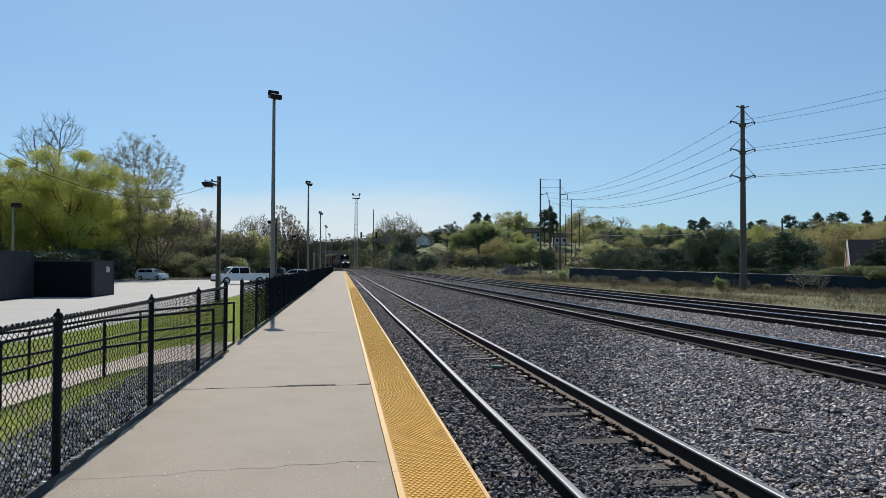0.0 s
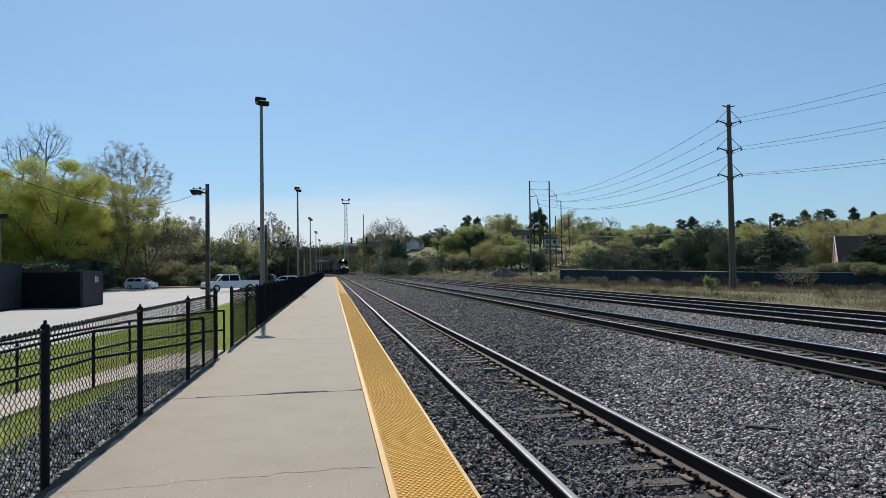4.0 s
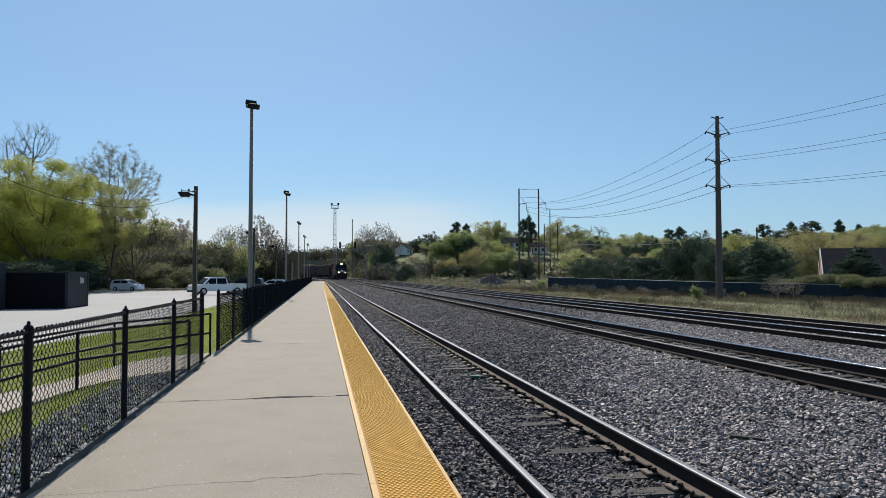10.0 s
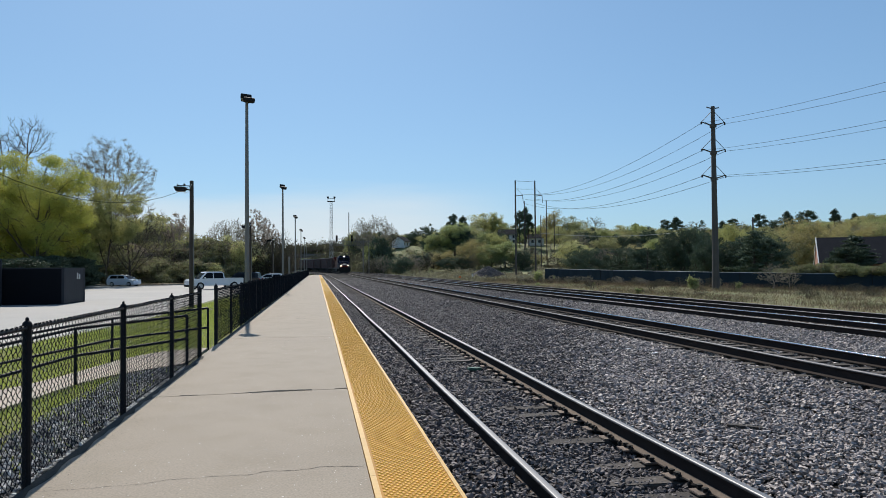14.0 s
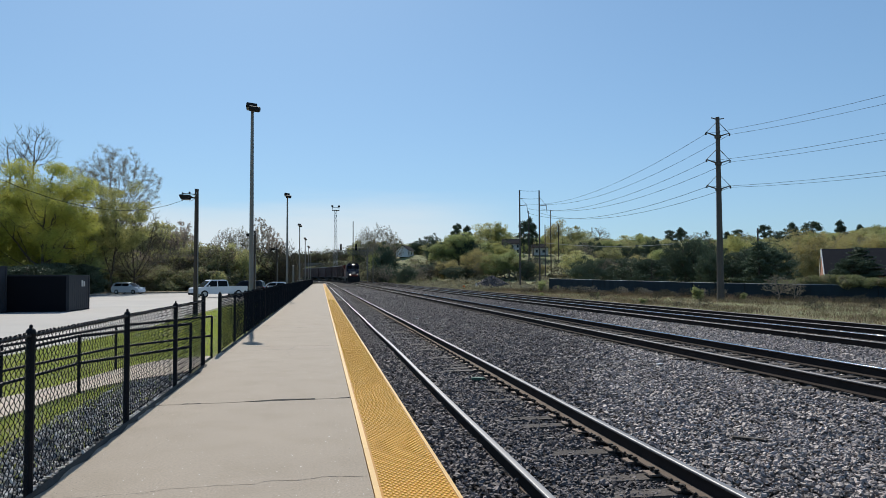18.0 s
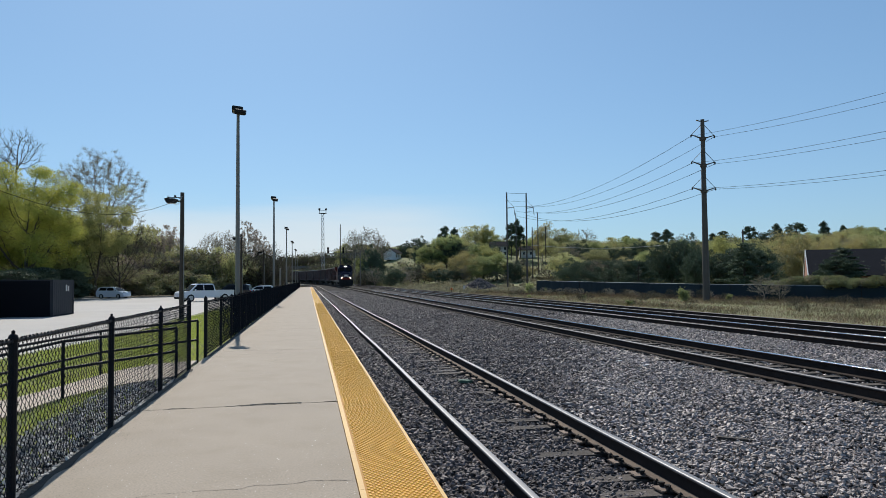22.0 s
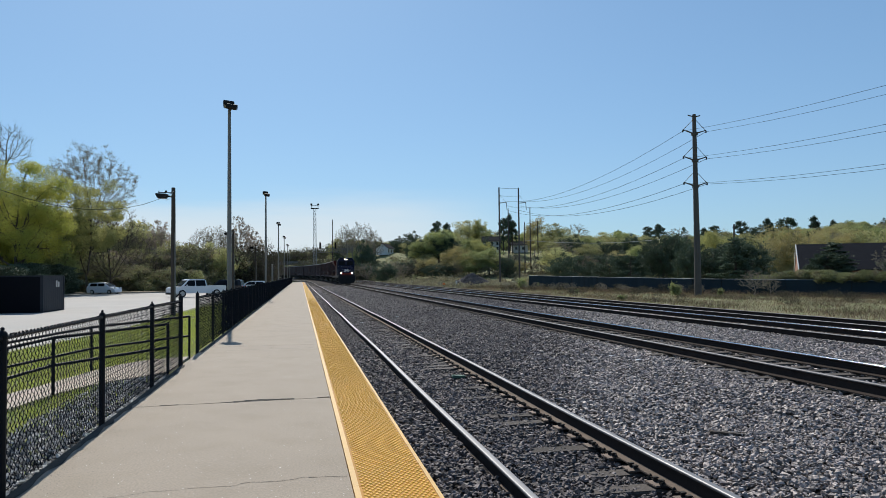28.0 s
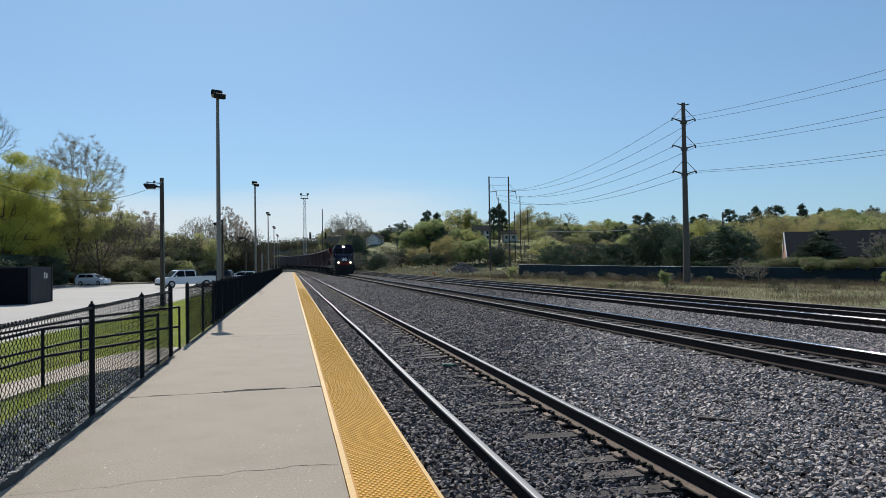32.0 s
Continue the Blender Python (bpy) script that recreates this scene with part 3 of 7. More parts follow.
border_me = Geo().box(0, 0.045, 0.002, PANEL - 0.002, 0.007, 0.012).box(0.587, 0.617, 0.002, PANEL - 0.002, 0.007, 0.012).mesh("tactile_border")
dv, df = [], []
for r_, z_ in ((0.0155, 0.006), (0.0105, 0.0122)):
    dv += [(r_ * math.cos(k * math.pi / 3), 1.25 * r_ * math.sin(k * math.pi / 3), z_) for k in range(6)]
df = [(k, (k + 1) % 6, 6 + (k + 1) % 6, 6 + k) for k in range(6)] + [(6, 7, 8, 9), (9, 10, 11, 6)]
dc = np.array([(0.075 + 0.0428 * i + 0.0214 * (j % 2), 0.02 + 0.0407 * j, 0) for j in range(30) for i in range(12)])
DV, DF = np.array(dv), np.array(df)
dome_me = soup("domes", (DV[None] + dc[:, None]).reshape(-1, 3), (DF[None] + (np.arange(len(dc)) * 12)[:, None, None]).reshape(-1, 4))
FV = np.array([(u * a, w * a * 1.25, z) for a, z in ((0.015, 0.006), (0.0105, 0.0102)) for u, w in ((-1, -1), (1, -1), (1, 1), (-1, 1))])
FF = np.array([(4, 5, 6, 7), (0, 1, 5, 4), (1, 2, 6, 5), (2, 3, 7, 6), (3, 0, 4, 7)])
dome_far = soup("domes", (FV[None] + dc[:, None]).reshape(-1, 3), (FF[None] + (np.arange(len(dc)) * 8)[:, None, None]).reshape(-1, 4))
strip_ob = thing("tactile_strip", "yellow tactile warning strip along the platform edge", "warning strip", kind="structure")
for k in range(int((PLAT_END + 3) / PANEL)):
    m = pose(0.385, -3 + k * PANEL, 0)
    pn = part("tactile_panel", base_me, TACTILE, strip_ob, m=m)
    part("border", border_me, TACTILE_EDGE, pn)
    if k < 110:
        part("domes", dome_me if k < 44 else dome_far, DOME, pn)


# ---- tracks ----
TRACKS = [("near_track", 2.525, -0.13), ("second_track", 8.35, 0.07), ("third_track", 13.3, 0.07), ("fourth_track", 17.0, 0.0)]
RAILPROF = [(-0.075, 0), (0.075, 0), (0.075, 0.012), (0.012, 0.035), (0.010, 0.13), (0.035, 0.145), (0.035, 0.158), (0.028, 0.172), (-0.028, 0.172), (-0.035, 0.158), (-0.035, 0.145), (-0.010, 0.13), (-0.012, 0.035), (-0.075, 0.012)]


HEADPROF = [(0.0365, -0.024)] + [(0.0215 + 0.015 * math.cos(a * math.pi / 12), -0.015 + 0.015 * math.sin(a * math.pi / 12)) for a in range(7)] + [(-0.0215 - 0.015 * math.cos(a * math.pi / 12), -0.015 + 0.015 * math.sin(a * math.pi / 12)) for a in range(6, -1, -1)] + [(-0.0365, -0.024)]


def line_y(y0, y1):
    ys = list(np.arange(y0, min(y1, 140), 10.0)) + list(np.arange(max(140, y0), y1 + 0.1, 6.0))
    return ys


def rail_pair(track, c, ztop, y0=-5.0, y1=430.0):
    for sx in (-0.7525, 0.7525):
        g, h = Geo(), Geo()
        ys = line_y(y0, y1)
        if c < 5:
            ys = list(np.arange(y0, 70, 1.5)) + [y for y in ys if y > 70]

        def waver(y):
            return 0.010 * math.sin(0.42 * y + 1.3 + sx) * smooth(5, 9, y) * smooth(70, 45, y) if c < 5 else 0.0

        g.loft([[(c + sx + waver(y) + u - bend(y), y, ztop - 0.18 + w + lift(y)) for u, w in RAILPROF] for y in ys])
        h.loft([[(c + sx + waver(y) + u - bend(y), y, ztop + w + lift(y)) for u, w in HEADPROF] for y in ys])
        r = part("rail", g, RAIL, track, "rusty brown steel rail")
        if c < 5:
            for k in (-1, 1):
                foot = Geo().loft([[(c + sx + waver(y) + k * u - bend(y), y, ztop - 0.18 + w + lift(y)) for u, w in ((0.018, 0.037), (0.076, 0.0145), (0.0765, 0.001), (0.018, 0.02))] for y in ys if y < 80])
                part("rail_foot", foot, RAILFOOT, r, "rust-brown rail foot with sunlit tone painted in")
        part("rail_head", h, RAILDULL if c < 5 else RAILTOP if c < 14 and sx > 0 else RAILWORN, r, "polished steel running surface", smooth=True)


tie_me = Geo().box(-1.3, 1.3, -0.115, 0.115, -0.17, 0).mesh("tie", bevel=0.012)
plate_me = Geo().box(-0.185, 0.185, -0.095, 0.095, 0.0, 0.018).mesh("tie_plate", bevel=0.004)
spike_g = Geo()
for sx in (-0.105, 0.105):
    for sy in (-0.05, 0.05):
        spike_g.box(sx - 0.016, sx + 0.016, sy - 0.014, sy + 0.014, 0.018, 0.05).box(sx - 0.024, sx + 0.024, sy - 0.02, sy + 0.02, 0.045, 0.06)
spike_me = spike_g.mesh("spikes")
anchor_me = Geo().tube([(-0.1, 0, 0.03), (-0.128, 0, 0.012), (-0.115, 0, -0.018), (-0.08, 0, -0.025), (0.08, 0, -0.025), (0.115, 0, -0.018), (0.128, 0, 0.012), (0.1, 0, 0.03)], 0.019, 6).mesh("rail_anchor", smooth=True)
rng = random.Random(11)
for name, c, zt in TRACKS:
    tr = thing(name, "railway track with rusty rails on weathered timber ties", "railway track", "station tracks", kind="structure")
    rail_pair(tr, c, zt)
    tz = zt - 0.18 - 0.018
    far = Geo()
    lim = {"near_track": 55, "second_track": 70, "third_track": 48, "fourth_track": 0}[name]
    y = -4.8
    while y < 150:
        if y < lim:
            t = part("tie", tie_me, TIE, tr, m=pose(c + rng.uniform(-0.06, 0.06), y, tz + (rng.uniform(-0.06, 0.0) if c < 5 else rng.uniform(-0.03, 0.002)), 0, 0, rng.uniform(-1.8, 1.8)))
            if y < 26 and name == "near_track":
                for sx in (-0.7525, 0.7525):
                    pl = part("tie_plate", plate_me, RUST, tr, m=pose(c + sx + rng.uniform(-0.012, 0.012), y, tz, 0, 0, rng.uniform(-4, 4)))
                    part("spikes", spike_me, UNDER, pl)
                    for dy in (-0.15, 0.15):
                        if rng.random() < 0.6:
                            part("rail_anchor", anchor_me, UNDER, tr, m=pose(c + sx, y + dy + rng.uniform(-0.04, 0.04), tz + 0.025))
        else:
            far.box(c - 1.3, c + 1.3, y - 0.115, y + 0.115, tz - 0.17, tz)
        y += 0.497 + rng.uniform(-0.02, 0.02)
    if far.v:
        tagged(part("far_ties", far, TIE, tr), kind="stuff")


def bed_z(x):
    """Top of the ballast across the tracks."""
    z = -0.235 - 0.135 * smooth(1.9, 2.6, x) + 0.13 * smooth(3.22, 3.5, x) + 0.012 * math.sin(x * 3.1)
    z = z + 0.085 * smooth(5.2, 7.0, x) + 0.05 * smooth(10.5, 12.3, x)
    z -= 0.06 * smooth(14.6, 15.6, x) + 0.4 * smooth(18.3, 20.5, x)
    z -= 0.035 * smooth(7.75, 7.9, x) * (1 - smooth(8.9, 9.05, x))
    return z


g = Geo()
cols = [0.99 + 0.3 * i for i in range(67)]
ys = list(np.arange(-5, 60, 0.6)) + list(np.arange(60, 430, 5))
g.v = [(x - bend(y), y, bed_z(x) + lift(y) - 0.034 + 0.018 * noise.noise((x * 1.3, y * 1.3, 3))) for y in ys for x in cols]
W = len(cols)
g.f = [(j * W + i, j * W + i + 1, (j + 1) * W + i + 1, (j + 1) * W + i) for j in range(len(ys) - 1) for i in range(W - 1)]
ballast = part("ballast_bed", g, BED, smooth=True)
tagged(ballast, "wide bed of grey crushed-stone railway ballast", "ballast", kind="structure")


# ---- chain-link fence ----
FX = -2.14


def link_panel(length, pitch, r, wild=0.0):
    """Woven diamond mesh in the yz plane, from z 0.05 to 1.17, with knuckled ends above."""
    n, rows = int(length / pitch), int(1.135 / pitch)
    rg = random.Random(4)
    p0, p1 = [], []
    for i in range(n):
        for j in range(rows):
            a, b = (0.5, -0.5) if (i + j) % 2 else (-0.5, 0.5)
            ya, yb = (i + 0.5 + a * 1.06) * pitch, (i + 0.5 + b * 1.06) * pitch
            dx = 0.004 if j % 2 else -0.004
            jz, jw = (rg.uniform(-wild, wild) * pitch, rg.uniform(-wild, wild) * pitch) if wild else (0, 0)
            p0.append((dx, ya, 0.05 + j * pitch + jz))
            p1.append((-dx, yb, 0.05 + (j + 1) * pitch + jw))
        if pitch < 0.06:
            y, z = (i + 0.5 + (0.5 if (i + rows - 1) % 2 == 0 else -0.5)) * pitch, 0.05 + rows * pitch
            sway, lean, big = rg.uniform(-0.009, 0.009), rg.uniform(-0.01, 0.01), rg.uniform(0.011, 0.015)
            ring = [(lean * math.sin(k * 1.05), y + sway + big * math.cos(k * 1.05), z + 0.011 + big * math.sin(k * 1.05)) for k in range(7)]
            p0 += ring[:-1]
            p1 += ring[1:]
    return rods("mesh", p0, p1, r, n=3)


SPAN = 2.44
link_near, link_mid, link_far = link_panel(SPAN, 0.0365, 0.0033), link_panel(SPAN, 0.045, 0.0075, 1.3), link_panel(SPAN, 0.055, 0.010, 1.5)
post_me = Geo().tube([(0, 0, -0.1), (0, 0, 1.18)], 0.032, 10).mesh("post")
cap_g = Geo().tube([(0, 0, 1.18), (0, 0, 1.2), (0, 0, 1.225), (0, 0, 1.24)], [0.036, 0.038, 0.03, 0.012], 10).tube([(0, 0, 1.235), (0, 0, 1.255), (0, 0, 1.265)], [0.012, 0.014, 0.004], 6)
cap_me = cap_g.mesh("cap", smooth=True)
gatepost_me = Geo().tube([(0, 0, -0.1), (0, 0, 1.24)], 0.038, 10).mesh("gate_post")
band_me = Geo().tube([(0, 0, 0), (0, 0, 0.025)], 0.043, 10).mesh("tension_band")


def fence_run(ys, label):
    f = thing("chain_link_fence", label, "fence", "platform fence", m=pose(FX, ys[0], 0))
    y0 = ys[0]
    for i, y in enumerate(ys):
        end = i in (0, len(ys) - 1)
        po = part("post", gatepost_me if end else post_me, BLACKSTEEL, f, m=pose(0, y - y0, 0))
        part("cap", cap_me, BLACKSTEEL, po, m=pose(0, 0, 0.03 if end else -0.02))
        if end:
            for zz in (0.2, 0.55, 0.9):
                part("tension_band", band_me, BLACKSTEEL, po, m=pose(0, 0, zz))
        if i + 1 < len(ys):
            d = ys[i + 1] - y
            part("mesh", link_near if y < 20 else link_mid if y < 45 else link_far, WIRE, f, m=Matrix.Translation((0.012, y - y0, -0.015)) @ Matrix.Diagonal((1, d / SPAN, 1, 1)))
            part("top_rail", Geo().tube([(0, y - y0, 1.165), (0, y - y0 + d, 1.165)], 0.018, 8), BLACKSTEEL, f)
            if y < 60:
                part("tension_wire", Geo().tube([(0.015, y - y0, 0.06), (0.015, y - y0 + d, 0.06)], 0.003, 4), WIRE, f)
    return f


fence_run([0.44, 3.15, 5.86, 8.57, 11.28, 13.85], "black chain-link fence with round posts beside the platform")
fence_run([16.02, 18.75] + [18.75 + SPAN * k for k in range(1, 70)], "long black chain-link fence along the platform")

# handrails of the walkway
def handrail(pl, name_label):
    h = thing("handrail", name_label, "handrail", "walkway handrails")
    P = [Vector((x, y, ground_z(x, y) + 0.03)) for x, y in pl]
    for hz in (0.86, 0.45):
        part("rail", Geo().tube([q + Vector((0, 0, hz)) for q in P], 0.024, 8), BLACKSTEEL, h)
    for q in P:
        part("post", Geo().tube([q - Vector((0, 0, 0.1)), q + Vector((0, 0, 0.86))], 0.024, 8), BLACKSTEEL, h)
    return h


handrail(RAIL_A, "black two-bar pipe handrail beside the walkway")
handrail(RAIL_B, "black two-bar pipe handrail beside the walkway")


# ---- lamps and poles ----
def lamp_post(x, y, h):
    l = thing("platform_lamp", "tall slender grey lamp post with twin dark floodlights", "lamp post", "platform lamps", m=pose(x, y, 0))
    part("footing", Geo().tube([(0, 0, -0.5), (0, 0, 0.0)], 0.22, 12), CONCRETE_EDGE, l)
    part("pole", Geo().tube([(0, 0, 0), (0, 0, h * 0.5), (0, 0, h)], [0.085, 0.07, 0.05], 12), GALV, l)
    part("base_plate", Geo().box(-0.14, 0.14, -0.14, 0.14, 0, 0.025), GALV, l, bevel=0.005)
    part("bracket", Geo().box(-0.045, 0.045, -0.2, 0.2, h - 0.2, h - 0.14), FIXTURE, l)
    for sy, sx, dz in ((-0.22, 0.09, -0.24), (0.22, -0.05, -0.06)):
        f = part("floodlight", Geo().prism([(-0.17, 0.0), (0.17, 0.0), (0.2, 0.08), (0.15, 0.17), (-0.15, 0.17), (-0.2, 0.08)], -0.18, 0.18, "x"), FIXTURE, l, bevel=0.012,
                 m=pose(sx, sy, h + dz, -14 if sy > 0 else 14, 7, 0))
        part("lens", Geo().box(-0.15, 0.15, -0.13, 0.13, -0.012, -0.002), LENS, f)
        part("knuckle", Geo().tube([(sx * 0.4, sy * 0.3, h - 0.16), (sx, sy, h + dz + 0.05)], 0.025, 6), FIXTURE, l)
    return l


lamp_post(-2.4, 25.75, 7.6)
for yy in (52.3, 82.0, 110.5, 139.0, 167.0):
    lamp_post(-2.4, yy, 7.5)

wp = thing("flood_light_pole", "dark wooden pole with a side-mounted floodlight in the lot", "light pole", m=pose(-6.6, 40.1, -0.55))
part("pole", Geo().tube([(0, 0, 0), (0, 0, 6.9)], [0.14, 0.10], 10), WOODPOLE, wp)
part("arm", Geo().tube([(0, 0, 6.62), (-0.75, -0.05, 6.64)], 0.025, 6), FIXTURE, wp)
part("arm", Geo().tube([(0, 0, 6.4), (-0.3, -0.05, 6.45)], 0.05, 6), FIXTURE, wp)
part("bracket", Geo().tube([(-0.72, -0.05, 6.72), (-0.72, -0.05, 6.38)], 0.022, 6), FIXTURE, wp)
part("photocell", Geo().tube([(-0.36, -0.05, 6.64), (-0.36, -0.05, 6.74)], 0.05, 8), FIXTURE, wp)
part("cable_loop", Geo().tube([(0.02, -0.12, 6.7), (-0.16, -0.16, 6.3), (-0.34, -0.14, 6.22), (-0.42, -0.1, 6.38)], 0.014, 5), WHITEPAINT, wp, "thin pale cable loop")
fl = part("floodlight", Geo().prism([(-0.34, 0.12), (-0.22, -0.1), (0.22, -0.1), (0.3, 0.1), (0.2, 0.14), (-0.3, 0.16)], -0.2, 0.2, "y"), FIXTURE, wp, m=pose(-0.55, -0.05, 6.42), bevel=0.02)
part("lens", Geo().box(-0.2, 0.2, -0.16, 0.16, -0.115, -0.102), LENS, fl)
part("conduit", Geo().tube([(0.12, -0.12, 0), (0.1, -0.1, 4.5)], 0.03, 6), GALV, wp)


for yy in (75.0, 112.0):
    copy_thing(wp, pose(-6.65, yy, -0.55))


def power_cable(a, b, sag, r=0.02, label="thin black overhead power line", cat="cable", material=None):
    ob = part("overhead_wire", Geo().tube(wire_pts(a, b, sag), r, 4), material or WIRE)
    return tagged(ob, label, cat, "overhead wires")


power_cable((-6.6, 40.1, 6.1), (-11.8, 14.0, 7.6), 2.5, 0.010, "black service wire hung over the parking lot")
sl = thing("street_lamp", "grey parking-lot pole with a small boxy lamp", "street lamp", m=pose(-22.8, 54.0, -0.55))
part("pole", Geo().tube([(0, 0, 0), (0, 0, 6.2)], [0.11, 0.07], 8), GALV, sl)
part("lamp_head", Geo().box(-0.1, 0.5, -0.2, 0.2, 6.1, 6.4), FIXTURE, sl, bevel=0.02)


def steel_tower(x, y, z0, top):
    """Tall pole with three levels of paired arms."""
    p = thing("transmission_pole", "tall brown steel transmission pole with paired crossarms", "utility pole", m=pose(x, y, z0))
    h = top - z0
    part("shaft", Geo().tube([(0, 0, 0), (0, 0, h * 0.5), (0, 0, h)], [0.36, 0.27, 0.19], 12), STEELPOLE, p)
    for zz in (h - 0.15,):
        part("crossarm", Geo().tube([(-0.68, 0, zz + 0.05), (0, 0, zz - 0.1), (0.68, 0, zz + 0.05)], 0.06, 6), STEELPOLE, p)
    for zz in (h - 1.75, h - 4.5, h - 7.15):
        for sx in (-1, 1):
            part("arm", Geo().tube([(0, 0, zz - 0.25), (sx * 1.3, 0, zz + 0.15)], [0.09, 0.05], 6), STEELPOLE, p)
            part("brace", Geo().tube([(0, 0, zz + 1.35), (sx * 1.25, 0, zz + 0.15)], 0.03, 5), STEELPOLE, p)
            part("insulator", Geo().tube([(sx * 1.3, 0, zz + 0.12), (sx * 1.3, 0, zz - 0.12)], 0.07, 6), FIXTURE, p)
        part("collar", Geo().tube([(0, 0, zz - 0.4), (0, 0, zz - 0.1)], 0.34, 10), STEELPOLE, p)
    return p


steel_tower(39.7, 66.9, -1.1, 17.75)


def pole(x, y, top, r=0.16, arm=0.0, label="slender dark utility pole", az=0.0, z0=None):
    z0 = ground_z(x, y) - 0.1 if z0 is None else z0
    p = thing("utility_pole", label, "utility pole", "utility poles", m=pose(x, y, z0, 0, 0, az))
    h = top - z0
    part("shaft", Geo().tube([(0, 0, 0), (0, 0, h)], [r, r * 0.7], 8), STEELPOLE, p)
    if arm:
        part("arm", Geo().tube([(0, 0, h * 0.84), (arm, 0, h * 0.85)], 0.09, 6), STEELPOLE, p)
        part("brace", Geo().tube([(0, 0, h * 0.93), (arm, 0, h * 0.85)], 0.03, 5), STEELPOLE, p)
        part("insulator", Geo().tube([(arm, 0, h * 0.85), (arm + 0.15, 0, h * 0.77)], 0.06, 5), FIXTURE, p)
    return p


pole(42.4, 150.5, 20.4, 0.21, 1.6, "tall dark steel pole of a two-pole line")
pole(46.8, 150.5, 20.4, 0.21, 1.6, "tall dark steel pole of a two-pole line")
pole(59.0, 200.0, 20.6, 0.18)
pole(65.6, 200.0, 20.8, 0.18)
pole(73.0, 215.0, 18.0, 0.18)
pole(57.5, 180.0, 15.0, 0.16)
pole(77.5, 118.0, 10.2, 0.2)
pole(11.7, 270.0, 22.5, 0.2, label="thin tall radio mast")
power_cable((42.4, 150.5, 20.3), (46.8, 150.5, 20.3), 0.1, 0.03)
power_cable((42.4, 150.5, 18.6), (46.8, 150.5, 18.6), 0.1, 0.03)
for sx, top_h, k in ((-1.3, 16.0, 0), (1.3, 16.0, 1), (-1.3, 13.2, 0), (1.3, 13.2, 1), (-1.3, 10.6, 0), (1.3, 10.6, 1)):
    end = (44.0 + (2.8 if k else 0), 150.5, 17.4 - (16.0 - top_h) * 0.35)
    power_cable((39.7 + sx, 66.9, top_h), end, 2.2, 0.022)
    power_cable((39.7 + sx, 66.9, top_h), (47.5 + sx, 5.0, top_h + (0.9 if top_h > 12 else 0.2)), 1.6, 0.014)
power_cable((54.0, 170.0, 9.9), (88.0, 150.0, 9.9), 1.2, 0.045, "sagging pale communication cable", material=PALE)


# ---- floodlight tower and signals in the distance ----
ft = thing("floodlight_tower", "tall grey lattice floodlight tower", "light tower", m=pose(5.6, 290.0, -0.7))
p0, p1 = [], []
H = 29.0
cor = lambda z, k: ((0.75 - 0.3 * z / H) * (1 if k in (0, 1) else -1), (0.75 - 0.3 * z / H) * (1 if k in (1, 2) else -1), z)
for k in range(4):
    for j in range(14):
        z0_, z1_ = H * j / 14, H * (j + 1) / 14
        p0 += [cor(z0_, k), cor(z0_, k), cor(z1_, k)]
        p1 += [cor(z1_, k), cor(z1_, (k + 1) % 4), cor(z1_, (k + 1) % 4)]
part("lattice", rods("lattice", p0, p1, 0.055, n=4), PALEGALV, ft)
part("platform", Geo().box(-1.5, 1.5, -0.9, 0.9, H, H + 0.22), FIXTURE, ft)
part("railing", Geo().box(-1.45, 1.45, -0.9, -0.85, H + 1.2, H + 1.3).box(-1.45, 1.45, 0.85, 0.9, H + 1.2, H + 1.3), GALV, ft)
for sx in (-1.3, 1.3):
    part("floodlight", Geo().box(sx - 0.4, sx + 0.4, -1.2, -0.8, H + 1.3, H + 2.0), FIXTURE, ft, bevel=0.05)
    part("bracket", Geo().box(sx - 0.08, sx + 0.08, -1.0, -0.85, H + 0.3, H + 1.5), FIXTURE, ft)

sb = thing("signal_bridge", "grey cantilever signal bridge with dark signal heads", "railway signal", m=pose(12.9 - bend(188), 188.0, 0.7))
for dx in (0.0, 1.4):
    part("leg", Geo().tube([(dx, 0, -1.6), (dx, 0, 8.6)], 0.12, 6), GALV, sb)
p0, p1 = [], []
for j in range(7):
    xa, xb = 1.4 - j * 1.3, 1.4 - (j + 1) * 1.3
    p0 += [(xa, 0, 7.9), (xa, 0, 6.9), (xa, 0, 6.9), (xa, 0, 6.9)]
    p1 += [(xb, 0, 7.9), (xb, 0, 6.9), (xb, 0, 7.9), (xa, 0, 7.9)]
tagged(part("truss", rods("truss", p0, p1, 0.07, n=4), GALV, sb), kind="stuff")
for dx in (-6.9, -3.0):
    part("signal_head", Geo().box(dx - 0.24, dx + 0.24, -0.2, 0.2, 7.9, 9.5), FIXTURE, sb, bevel=0.05)
    part("mast", Geo().tube([(dx, 0, 6.9), (dx, 0, 8.0)], 0.08, 6), GALV, sb)
part("walkway_rail", Geo().tube([(1.4, -0.4, 8.6), (-7.0, -0.4, 8.6)], 0.035, 5), GALV, sb)

ob = thing("road_overpass", "low concrete road overpass far down the line", "bridge", m=pose(-16.0, 372.0, 1.0))
part("deck", Geo().box(-34, 32, 0, 9, 6.4, 7.3), ROAD, ob)
part("parapet", Geo().box(-34, 32, -0.3, 0, 7.0, 8.1), ROAD, ob)
for px_ in (-28, -18, 5, 17, 29):
    part("pier", Geo().box(px_ - 0.6, px_ + 0.6, 2, 7, -2.0, 6.4), ROAD, ob)


# ---- train ----
rolling = []


